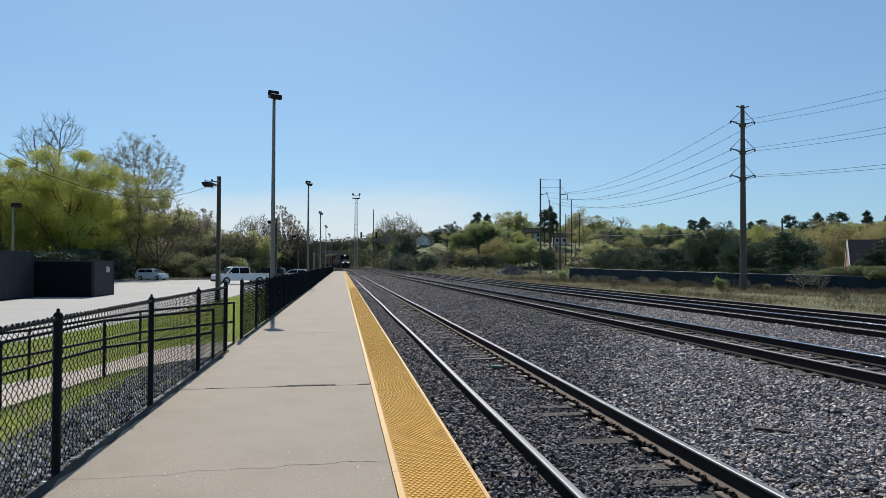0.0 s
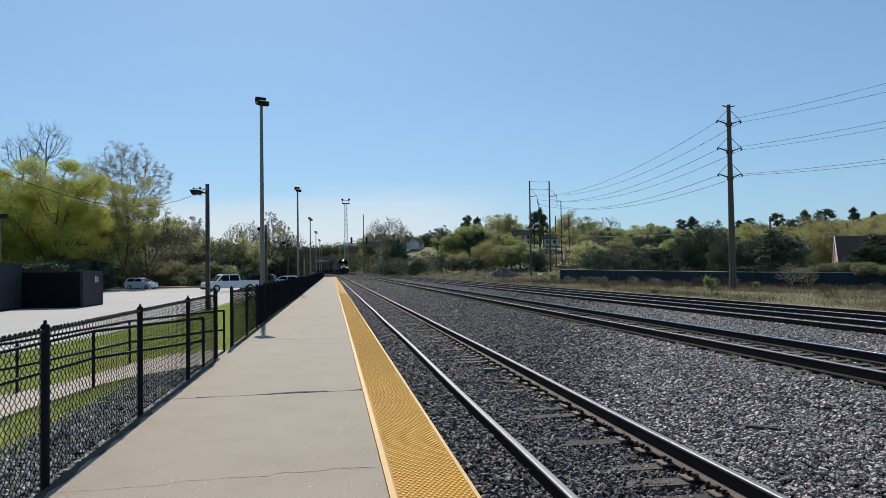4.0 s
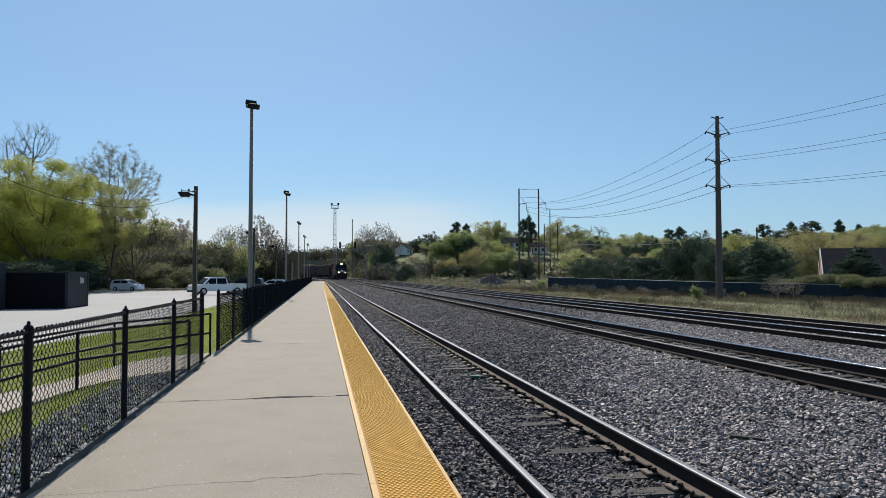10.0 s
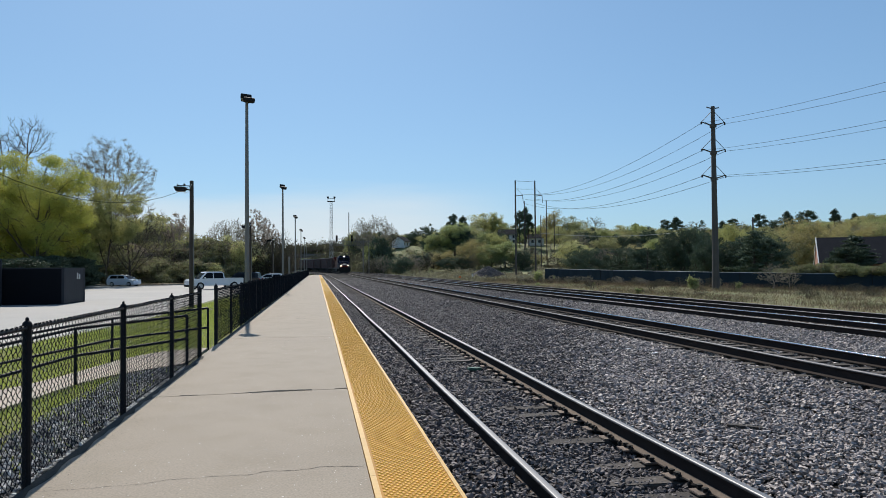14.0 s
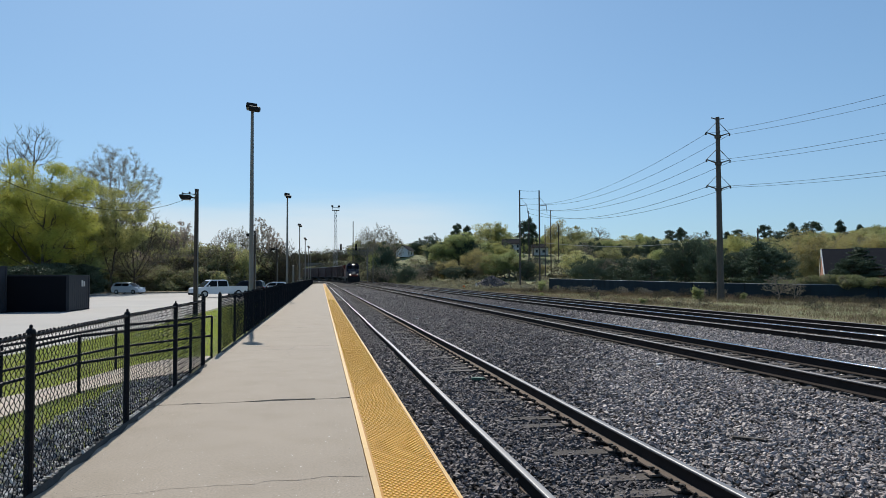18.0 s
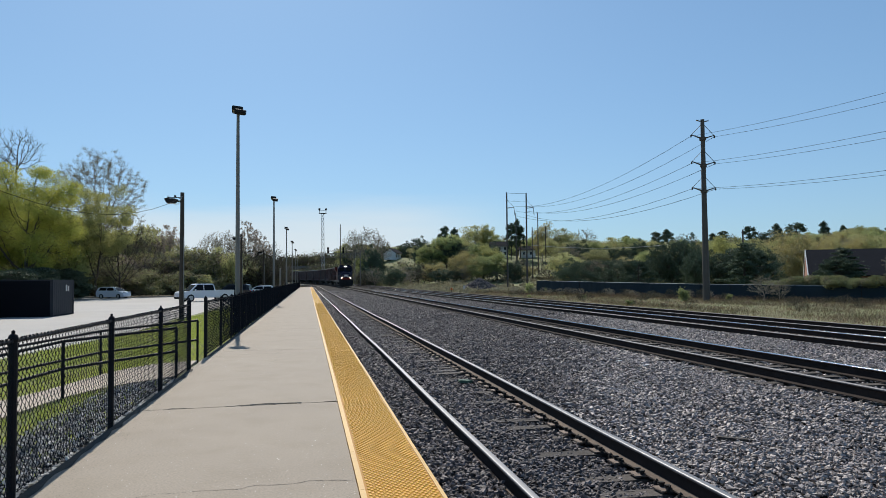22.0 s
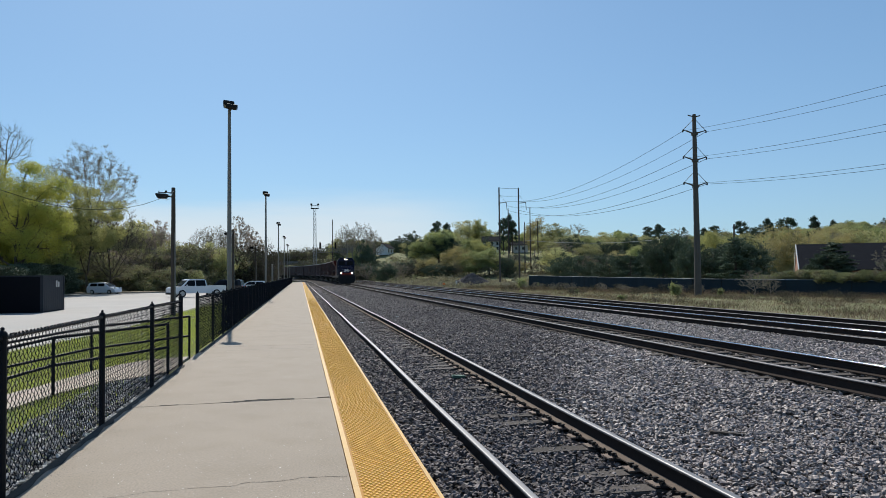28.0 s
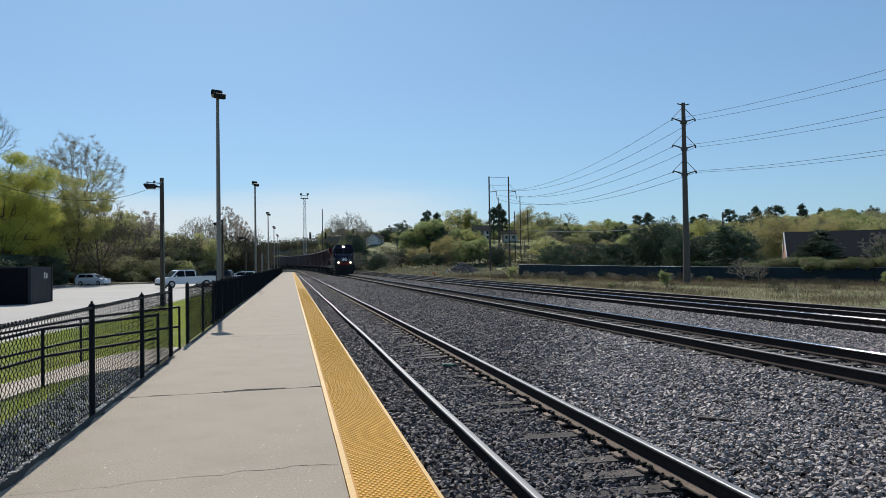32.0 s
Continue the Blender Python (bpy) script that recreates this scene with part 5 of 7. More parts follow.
def grown_tree(name, label, seed, height, fork, zc, rx, rz, points, leaf, leaf_n, leaf_size, puff, bark=None, group="", twigs=2, thin=0.012, lean=0.0, category="tree", boughs=0, bough=0.1, fine_step=42.0):
    """A tree whose limbs grow towards points strewn through a rounded crown, thicker the more twigs they carry.
    With boughs the points gather in that many flattened tufts, and the leaves lie in the tufts."""
    nr = np.random.default_rng(seed)
    t = thing(name, label, category, group)
    step = height / fine_step
    u = nr.normal(0, 1, (points, 3))
    u /= np.linalg.norm(u, axis=1)[:, None]
    lump = 1.0 + 0.16 * np.sin(u[:, 0:1] * 5 + seed) * np.cos(u[:, 2:3] * 4 + seed * 2) + 0.1 * np.sin(u[:, 1:2] * 9)
    att = u * lump * nr.uniform(0.12, 1.0, (points, 1)) ** 0.45 * np.array([[rx, rx, rz]]) * height + np.array([[lean * height, 0, zc * height]])
    if boughs:
        heart = att[:boughs]
        size = nr.uniform(0.7, 1.3, (boughs, 1))
        which = nr.integers(0, boughs, points)
        att = heart[which] + in_ball(nr, points) * size[which] * np.array([[bough, bough, bough * 0.6]]) * height
        att[:, 2] = np.maximum(att[:, 2], 0.04 * height)
    k = max(3, int(fork * height / step))
    nodes = [np.array([lean * height * 0.6 * (i / k) ** 1.5, 0.02 * height * math.sin(i * 0.7), -0.2 + (fork * height + 0.2) * i / k]) for i in range(k + 1)]
    parent = [-1] + list(range(k))
    arr = np.array(nodes)
    d2 = ((att[:, None, :] - arr[None]) ** 2).sum(2)
    best, dist = d2.argmin(1), d2.min(1)
    alive = np.ones(points, bool)
    for _ in range(70):
        if not alive.any():
            break
        idx = np.nonzero(alive)[0]
        near = best[idx]
        vec = att[idx] - arr[near]
        vec /= np.maximum(np.linalg.norm(vec, axis=1), 1e-6)[:, None]
        heads = np.unique(near)
        pull = np.zeros((len(arr), 3))
        np.add.at(pull, near, vec)
        dirs = pull[heads] / np.maximum(np.linalg.norm(pull[heads], axis=1), 1e-6)[:, None] + nr.normal(0, 0.16, (len(heads), 3)) + (0, 0, 0.08)
        dirs /= np.linalg.norm(dirs, axis=1)[:, None]
        fresh = arr[heads] + dirs * step
        first = len(arr)
        arr = np.concatenate([arr, fresh])
        parent += list(heads)
        dn = ((att[idx][:, None, :] - fresh[None]) ** 2).sum(2)
        j, m = dn.argmin(1), dn.min(1)
        closer = m < dist[idx]
        best[idx[closer]], dist[idx[closer]] = first + j[closer], m[closer]
        alive[idx[dist[idx] < (1.5 * step) ** 2]] = False
    parent = np.array(parent)
    rad = np.full(len(arr), 0.0)
    kids = np.zeros(len(arr), int)
    np.add.at(kids, parent[1:], 1)
    area = np.where(kids == 0, thin ** 2.2, 0.0)
    for i in range(len(arr) - 1, 0, -1):
        area[parent[i]] += area[i]
    rad = area ** (1 / 2.2)
    ends = np.arange(1, len(arr))
    p0, p1, r0, r1 = [arr[parent[ends]]], [arr[ends]], [np.minimum(rad[parent[ends]], rad[ends] * 1.5)], [rad[ends]]
    fine = np.nonzero(rad < thin * 2.6)[0]
    fine = fine[arr[fine][:, 2] > fork * height]
    for _ in range(twigs):
        out = arr[fine] - np.array([[lean * height, 0, (zc - 0.35 * rz) * height]])
        out = out / np.linalg.norm(out, axis=1)[:, None] + nr.normal(0, 0.5, (len(fine), 3)) + (0, 0, 0.25)
        out /= np.linalg.norm(out, axis=1)[:, None]
        p0.append(arr[fine])
        p1.append(arr[fine] + out * step * nr.uniform(0.8, 2.0, (len(fine), 1)))
        r0.append(np.full(len(fine), thin * 0.8))
        r1.append(np.full(len(fine), thin * 0.5))
    part("trunk", rods("trunk", np.concatenate(p0), np.concatenate(p1), np.concatenate(r0), np.concatenate(r1), 3), bark or BARK, t)
    if leaf_n:
        leafy = fine[nr.random(len(fine)) < 0.5]
        c = arr[leafy[nr.integers(0, len(leafy), leaf_n)]] + nr.normal(0, puff, (leaf_n, 3)) * (1, 1, 0.5)
        if boughs:
            which = nr.integers(0, boughs, leaf_n)
            tuft = heart[which] + in_ball(nr, leaf_n) * size[which] * np.array([[bough, bough, bough * 0.6]]) * 1.08 * height
            c = np.where(nr.random((leaf_n, 1)) < 0.85, tuft, c)
        c[:, 2] = np.maximum(c[:, 2], 0.15)
        part("crown", leaves("crown", c, leaf_size, nr), leaf, t)
    t["top"] = float(np.percentile(arr[:, 2], 99.5)) + step * 0.8
    t["wide"] = 2.0 * float(np.percentile(np.hypot(arr[:, 0] - lean * height * 0.5, arr[:, 1]), 97)) + step
    return t


def conifer(name, label, seed, height, width, leaf_n, leaf_size, bare=0.08, group="", pointed=True):
    r, nr = random.Random(seed), np.random.default_rng(seed)
    t = thing(name, label, "tree", group)
    part("trunk", Geo().tube([(0, 0, -0.3), (0.05, 0, height * 0.5), (0, 0.05, height * 0.96)], [height * 0.02, height * 0.013, 0.02], 6), BARK, t)
    p0, p1, cs = [], [], []
    for k in range(int(46)):
        f = (k + 0.5) / 46
        z = height * (bare + (1 - bare) * f)
        a = k * 2.4 + r.uniform(-0.5, 0.5)
        rad = width * ((1 - f) ** 0.8 if pointed else math.sin(math.pi * min(1, 0.25 + 0.75 * f)) ** 0.6) * r.uniform(0.65, 1.15) + 0.15
        e = (rad * math.cos(a), rad * math.sin(a), z + rad * r.uniform(-0.1, 0.35))
        p0.append((0, 0, z))
        p1.append(e)
        m = max(4, int(leaf_n * (rad / width) / 26))
        u = nr.uniform(0.25, 1.05, (m, 1)) ** 0.7
        cs.append(np.array([(0, 0, z)]) * (1 - u) + np.array([e]) * u + nr.normal(0, 0.09 * width * 0.6 + 0.04, (m, 3)) * (1, 1, 0.5))
    part("branchwork", rods("branchwork", p0, p1, 0.05, 0.015), BARK, t)
    part("crown", leaves("crown", np.concatenate(cs), leaf_size, nr), LEAF_DARK, t)
    t["top"] = height
    return t


def pine(name, label, seed, height, group=""):
    """Tall trunk with an uneven crown of dense needle clumps in its upper half."""
    r, nr = random.Random(seed), np.random.default_rng(seed)
    t = thing(name, label, "tree", group)
    part("trunk", Geo().tube([(0, 0, -0.3), (0.1, 0, height * 0.5), (0.0, 0.1, height * 0.95)], [0.28, 0.2, 0.06], 6), BARK, t)
    p0, p1, cs = [], [], []
    for k in range(34):
        f = r.random() ** 0.8
        z = height * (0.3 + 0.67 * f)
        a, rad = r.uniform(0, 6.28), r.uniform(0.6, 2.5) * math.sin(math.pi * (0.28 + 0.66 * f)) ** 0.7
        e = np.array((rad * math.cos(a), rad * math.sin(a), z + 0.15 * rad))
        p0.append((0, 0, z - 0.2))
        p1.append(tuple(e))
        cs.append(e + nr.normal(0, 1, (170, 3)) * (0.36, 0.36, 0.22))
    part("branchwork", rods("branchwork", p0, p1, 0.06, 0.02), BARK, t)
    part("crown", leaves("crown", np.concatenate(cs), 0.2, nr), LEAF_DARK, t)
    t["top"], t["wide"] = height, 6.0
    return t


def plant(src, x, y, top, width=1.0, az=0.0, z0=None):
    """A copy of a tree, scaled so that its crown ends at the height top."""
    z = ground_z(x, y) if z0 is None else z0
    k = max(0.05, (top - z) / src["top"])
    return copy_thing(src, Matrix.LocRotScale((x, y, z), Euler((0, 0, az)), (k * width, k * width, k)) @ Matrix.Diagonal((1 / src.scale[0], 1 / src.scale[1], 1 / src.scale[2], 1)))


def stand(src, x, y, top, spread, az=0.0):
    """A tree in its place, its crown ending at the height top and as wide as spread; the first of a kind is the tree itself."""
    z = ground_z(x, y)
    k, w = max(0.05, (top - z) / src["top"]), spread / src["wide"]
    m = Matrix.LocRotScale((x, y, z), Euler((0, 0, az)), (w, w, k))
    if not src.get("placed"):
        src["placed"] = 1
        src.matrix_basis = m
        return src
    return copy_thing(src, m @ Matrix.Diagonal((1 / src.scale[0], 1 / src.scale[1], 1 / src.scale[2], 1)))


WOODS = "trees round the station"
T_LIME = grown_tree("broadleaf_tree", "large broadleaf tree in fresh yellow-green leaf", 3, 15.5, 0.24, 0.62, 0.42, 0.36, 2400, LEAF_LIME, 80000, 0.105, 0.2, group=WOODS, twigs=1, thin=0.014, boughs=80, bough=0.056)
T_OLIVE = grown_tree("broadleaf_tree", "leaning broadleaf tree with thin olive spring foliage", 5, 13, 0.2, 0.64, 0.36, 0.34, 1100, LEAF_PALE, 30000, 0.11, 0.2, group=WOODS, twigs=1, lean=0.16, thin=0.014, boughs=60, bough=0.05)
T_BARE = grown_tree("bare_tree", "tall bare tree with a rounded crown of grey twigs", 12, 21, 0.34, 0.72, 0.31, 0.28, 2600, LEAF_BUD, 26000, 0.07, 0.2, bark=TWIG, group=WOODS, twigs=2, thin=0.013, fine_step=52.0)
T_BARE2 = grown_tree("bare_tree", "bare spreading tree with grey-brown twigs", 17, 12, 0.14, 0.58, 0.48, 0.4, 1100, LEAF_BUD, 2500, 0.09, 0.1, bark=BARK, group=WOODS, twigs=2, thin=0.013)
T_STARK = grown_tree("bare_tree", "leafless tree with dark twisting limbs", 29, 26, 0.66, 0.85, 0.135, 0.135, 420, LEAF_BUD, 0, 0.09, 0.08, bark=BARK, group=WOODS, twigs=1, thin=0.022, fine_step=64.0)
T_PINK = grown_tree("budding_tree", "small rounded tree hazy with pinkish-brown buds", 41, 11, 0.24, 0.62, 0.36, 0.36, 900, LEAF_PINK, 20000, 0.09, 0.16, bark=TWIG, group=WOODS, twigs=1, thin=0.013)
# lighter kinds for the hill and the far edges of the woods
T_GREEN = grown_tree("broadleaf_tree", "rounded broadleaf tree in light green leaf", 9, 10, 0.14, 0.56, 0.42, 0.42, 240, LEAF_SPRING, 11000, 0.2, 0.3, group=WOODS, twigs=0, thin=0.025, boughs=48, bough=0.075)
T_DOME = grown_tree("broadleaf_tree", "broad rounded tree in yellow-green spring leaf", 63, 10, 0.12, 0.54, 0.48, 0.44, 260, LEAF_PALE, 14000, 0.17, 0.3, group=WOODS, twigs=0, thin=0.02, boughs=60, bough=0.075)
T_SPARSE = grown_tree("broadleaf_tree", "thinly leaved olive tree on the hill", 55, 11, 0.26, 0.64, 0.36, 0.36, 300, LEAF_OLIVE, 7500, 0.18, 0.3, group=WOODS, twigs=1, thin=0.022, boughs=34, bough=0.085)
T_RUSSET = grown_tree("budding_tree", "rounded tree in brownish olive bud", 67, 10, 0.12, 0.55, 0.44, 0.44, 320, LEAF_RUSSET, 12000, 0.17, 0.3, bark=TWIG, group=WOODS, twigs=1, thin=0.018, boughs=60, bough=0.09)
T_HAZE = grown_tree("bare_tree", "bare grey tree in the edge of the woods", 57, 11, 0.2, 0.6, 0.4, 0.38, 420, LEAF_BUD, 2400, 0.12, 0.16, bark=TWIG, group=WOODS, twigs=2, thin=0.017)
T_BRUSH = grown_tree("scrub_bush", "tangled leafy scrub at the edge of the woods", 21, 5, 0.04, 0.42, 0.6, 0.45, 140, LEAF_BRUSH, 5200, 0.14, 0.26, group=WOODS, category="bush", twigs=1, thin=0.013, boughs=26, bough=0.12)
T_BROWN = grown_tree("scrub_bush", "brown leafless thicket with a haze of twigs", 23, 7, 0.03, 0.5, 0.42, 0.45, 300, LEAF_THICKET, 2600, 0.09, 0.2, bark=DARKTWIG, group=WOODS, category="bush", twigs=2, thin=0.011)
T_EVER = grown_tree("evergreen_tree", "broad dense dark evergreen tree", 71, 9, 0.06, 0.48, 0.46, 0.47, 300, LEAF_DARK, 16000, 0.15, 0.25, group=WOODS, twigs=0, thin=0.03, boughs=90, bough=0.068)
T_CEDAR = conifer("cedar_tree", "dense dark green cedar tree", 31, 9, 2.6, 16000, 0.14, 0.04, WOODS)
T_SHRUB = conifer("evergreen_shrub", "wide dark evergreen shrub, in places standing in for shade", 33, 5, 3.4, 14000, 0.13, 0.02, WOODS, pointed=False)
T_PINE = pine("pine_tree", "tall pine with dark clumped needles on a bare trunk", 35, 10.5, WOODS)
T_PINE2 = pine("pine_tree", "tall pine with dark clumped needles on a bare trunk", 37, 9.0, WOODS)


def settle(src, x, y, top, width=1.0, az=0.0):
    """Puts the first of a kind itself in its place."""
    z = ground_z(x, y)
    k = (top - z) / src["top"]
    src["placed"] = 1
    src.matrix_basis = Matrix.LocRotScale((x, y, z), Euler((0, 0, az)), (k * width, k * width, k))


# beyond the parking lot
for x, y, top, spread in ((-32.2, 90.5, 15.0, 13.8), (-40.3, 92.0, 14.2, 12.0), (-35.4, 99.0, 12.0, 8.0)):
    stand(T_LIME, x, y, top, spread, 1.7 * x + y)
for x, y, top, spread in ((-46.7, 128.0, 26.9, 7.3), (-50.1, 126.0, 24.4, 7.0)):
    stand(T_STARK, x, y, top, spread, 1.7 * x + y)
for x, y, top, spread in ((-31.5, 117.5, 21.6, 13.8), (-19.2, 150.0, 11.3, 5.4), (-16.6, 152.5, 11.9, 6.0), (-14.8, 156.0, 11.3, 5.1)):
    stand(T_BARE, x, y, top, spread, 1.7 * x + y)
for x, y, top, spread in ((-28.4, 104.0, 14.3, 9.6),):
    stand(T_OLIVE, x, y, top, spread, 1.7 * x + y)
for x, y, top, spread in ((-25.6, 106.0, 10.9, 9.4), (-25.2, 121.0, 9.1, 6.0), (-8.2, 162.0, 9.9, 5.2)):
    stand(T_BARE2, x, y, top, spread, 1.7 * x + y)
for x, y, top, spread in ((-23.5, 129.5, 11.4, 5.7), (-12.9, 163.0, 14.8, 6.1), (-10.1, 166.0, 11.7, 5.4)):
    stand(T_PINK, x, y, top, spread, 1.7 * x + y)
for x, y, top, spread in ((-17.2, 121.0, 6.7, 4.9), (-14.9, 124.0, 7.2, 4.6), (-12.3, 120.0, 6.1, 3.9), (-20.6, 122.0, 7.4, 4.4)):
    stand(T_SPARSE, x, y, top, spread, 1.7 * x + y)
# trees added out of sight behind the limes to shade their lower crowns
for x, y, top, spread in ((-37.0, 103.5, 12.6, 9.5), (-44.5, 104.5, 12.8, 10.0), (-52.0, 103.0, 12.4, 10.0), (-31.5, 105.5, 9.6, 8.0), (-60.0, 104.0, 12.0, 10.0)):
    stand(T_GREEN, x, y, top, spread, 1.7 * x + y)
stand(T_SPARSE, -34.0, 112.0, 11.0, 8.0, 0.2)
stand(T_HAZE, -37.5, 118.0, 12.5, 9.0, 1.2)
settle(T_BROWN, -10.1, 139.7, 8.0, 1.2, 0.0)
plant(T_BROWN, -8.6, 141.0, 7.4, 1.2, 1.3)
plant(T_BROWN, -7.2, 143.0, 6.9, 1.2, 2.6)
plant(T_BROWN, -11.5, 142.0, 7.0, 1.2, 4.1)
plant(T_BROWN, -6.5, 156.0, 7.0, 1.2, 3.1)
settle(T_BRUSH, -30.0, 114.0, 5.5, 1.1, 0.0)
rng = random.Random(50)
for k in range(12):
    plant(T_BROWN, -6.8 - 0.6 * k, 127.0 + rng.uniform(0, 7), rng.uniform(4.8, 7.4), 1.25, rng.uniform(0, 6))
for x, y, top in ((-20.5, 119.0, 5.2), (-18.6, 121.0, 6.0), (-16.4, 122.0, 6.6), (-14.4, 126.0, 7.0), (-13.0, 129.0, 6.4), (-22.4, 116.5, 5.0)):
    plant(rng.choice((T_BRUSH, T_BROWN)), x, y, top, 1.1, x)
rng = random.Random(51)
# dark shrubs added in place of the deep shade under the trees
for k in range(22):
    t = k / 21
    x, y = (-28.5 + rng.uniform(-2.5, 0), 76 + 22 * t * 1.9) if t < 0.5 else (-75 + 48 * (t - 0.5) * 2, 68 + rng.uniform(0, 4))
    plant(T_SHRUB, x, y, rng.uniform(1.8, 3.4), rng.uniform(1.0, 1.4), rng.uniform(0, 6))
for k in range(44):
    x = -66 + 1.42 * k + rng.uniform(-1, 1)
    y = 113 + rng.uniform(-1, 6) + max(0, x + 14) * 1.8
    if x > -13.5:
        plant(T_BROWN, -6.5 - 7.0 * rng.random(), 134 + rng.uniform(0, 16), rng.uniform(4.5, 7.2), 1.2, rng.uniform(0, 6))
        continue
    plant(T_SPARSE if k % 3 == 0 else T_BRUSH, x, y, rng.uniform(2.2, 4.4), rng.uniform(0.9, 1.3), rng.uniform(0, 6))
    plant(rng.choice((T_SPARSE, T_HAZE, T_HAZE, T_PINK, T_SPARSE)), x, y + rng.uniform(3, 12), rng.uniform(5.5, 8.5), 1.0, rng.uniform(0, 6))
    if x < -26:
        plant(T_SPARSE, x, y + rng.uniform(12, 24), rng.uniform(8.5, 12.5), 1.1, rng.uniform(0, 6))
    if k % 3 == 1:
        plant(rng.choice((T_GREEN, T_BRUSH, T_BRUSH)), x, y + 1.5, rng.uniform(3.0, 5.5), 0.9, rng.uniform(0, 6))
for k in range(40):
    plant(rng.choice((T_SPARSE, T_BRUSH, T_HAZE, T_SPARSE)), -62 + 2.6 * k + rng.uniform(-1, 1), 395 + rng.uniform(0, 40), rng.uniform(8, 14), 1.3, rng.uniform(0, 6))

def clearing(x, y, low=False):
    """Open ground round the white houses on the hill; low growth comes nearer to them."""
    return 0.094 < x / y < 0.14 and (283 if low else 225) < y < 310 or 0.255 < x / y < 0.35 and 192 < y < 262


# right of the line: trees up the slope, pines on the crest, dark evergreens behind the fence
for x, y, top, spread in ((14.8, 238.0, 18.0, 7.3), (19.0, 233.0, 18.4, 11.0), (23.9, 240.0, 16.3, 7.0)):
    stand(T_BARE, x, y, top, spread, 1.7 * x + y)
for x, y, top, spread in ((19.7, 226.0, 11.8, 6.6), (33.4, 318.0, 17.0, 6.2), (43.4, 315.0, 18.3, 7.7), (48.5, 316.0, 20.2, 9.9), (39.8, 312.0, 16.8, 6.1), (48.2, 236.0, 13.1, 7.8), (54.2, 240.0, 12.5, 9.1)):
    stand(T_EVER, x, y, top, spread, 1.7 * x + y)
for x, y, top, spread in ((45.9, 238.0, 16.4, 10.6), (40.8, 240.0, 13.2, 9.1), (49.5, 186.0, 8.2, 7.8), (102.7, 218.0, 14.8, 9.4), (45.1, 184.0, 7.3, 7.7)):
    stand(T_GREEN, x, y, top, spread, 1.7 * x + y)
for x, y, top, spread in ((47.3, 250.0, 20.8, 5.3), (69.0, 240.0, 21.3, 4.8), (73.2, 243.0, 20.6, 4.5), (126.0, 245.0, 18.7, 6.2), (153.8, 230.0, 19.8, 6.3), (160.9, 215.0, 19.9, 8.7), (149.2, 240.0, 18.7, 6.4)):
    stand(T_PINE, x, y, top, spread, 1.7 * x + y)
for x, y, top, spread in ((51.1, 251.0, 19.6, 5.4), (71.7, 242.0, 22.1, 4.5), (130.5, 246.0, 19.2, 6.3), (117.1, 252.0, 17.3, 5.4), (155.1, 217.0, 19.2, 5.6), (171.4, 215.0, 19.9, 5.3), (191.5, 230.0, 19.8, 4.8), (145.4, 240.0, 17.5, 5.0)):
    stand(T_PINE2, x, y, top, spread, 1.7 * x + y)
for x, y, top, spread in ((65.1, 258.0, 21.9, 5.6), (48.9, 192.0, 11.2, 5.8), (92.9, 150.0, 10.9, 6.3), (97.3, 138.0, 8.4, 6.0), (107.1, 132.0, 9.4, 7.7)):
    stand(T_DOME, x, y, top, spread, 1.7 * x + y)
for x, y, top, spread in ((61.4, 262.0, 21.5, 12.6), (82.7, 226.0, 18.0, 8.9), (77.0, 222.0, 14.6, 6.8), (83.7, 221.0, 15.3, 6.9), (89.4, 214.0, 13.3, 8.6), (96.9, 219.0, 14.7, 9.7), (102.4, 208.0, 13.2, 8.6), (102.9, 160.0, 11.2, 9.8), (103.2, 152.0, 10.4, 9.2), (112.4, 126.0, 9.4, 8.7), (112.4, 121.0, 9.3, 8.5)):
    stand(T_SPARSE, x, y, top, spread, 1.7 * x + y)
for x, y, top, spread in ((40.8, 190.0, 9.3, 6.9), (44.9, 188.0, 8.1, 5.6), (78.2, 234.0, 20.7, 8.4), (80.2, 204.0, 11.5, 5.3), (89.4, 118.0, 9.8, 12.4), (83.9, 116.0, 7.3, 6.5), (100.4, 126.0, 9.7, 8.3), (109.9, 129.0, 9.7, 8.8)):
    stand(T_RUSSET, x, y, top, spread, 1.7 * x + y)
for x, y, top, spread in ((95.3, 239.0, 18.8, 10.0), (135.1, 241.0, 17.5, 9.8), (114.1, 200.0, 12.9, 7.4), (129.9, 205.0, 15.0, 7.8)):
    stand(T_HAZE, x, y, top, spread, 1.7 * x + y)
for x, y, top, spread in ((147.4, 212.0, 16.3, 8.4), (150.8, 208.0, 15.8, 7.6), (92.5, 190.0, 12.0, 5.8), (85.7, 186.0, 9.7, 5.3), (46.6, 121.0, 4.8, 7.5), (54.0, 118.0, 4.9, 9.7), (52.1, 122.0, 3.8, 5.4), (70.4, 131.0, 8.8, 7.2), (74.8, 133.0, 9.6, 6.4), (69.9, 136.0, 7.5, 5.9), (65.7, 100.0, 6.2, 10.8), (60.4, 98.0, 5.2, 5.6), (70.8, 103.0, 5.2, 5.5), (58.5, 101.0, 5.7, 4.9)):
    stand(T_EVER, x, y, top, spread, 1.7 * x + y)
settle(T_CEDAR, 57.7, 87.8, 6.2, 1.6, 0.0)
settle(T_SHRUB, 47.6, 98.5, 4.0, 0.9, 4.0)
plant(T_SHRUB, 60.0, 88.5, 5.0, 0.75, 3.0)
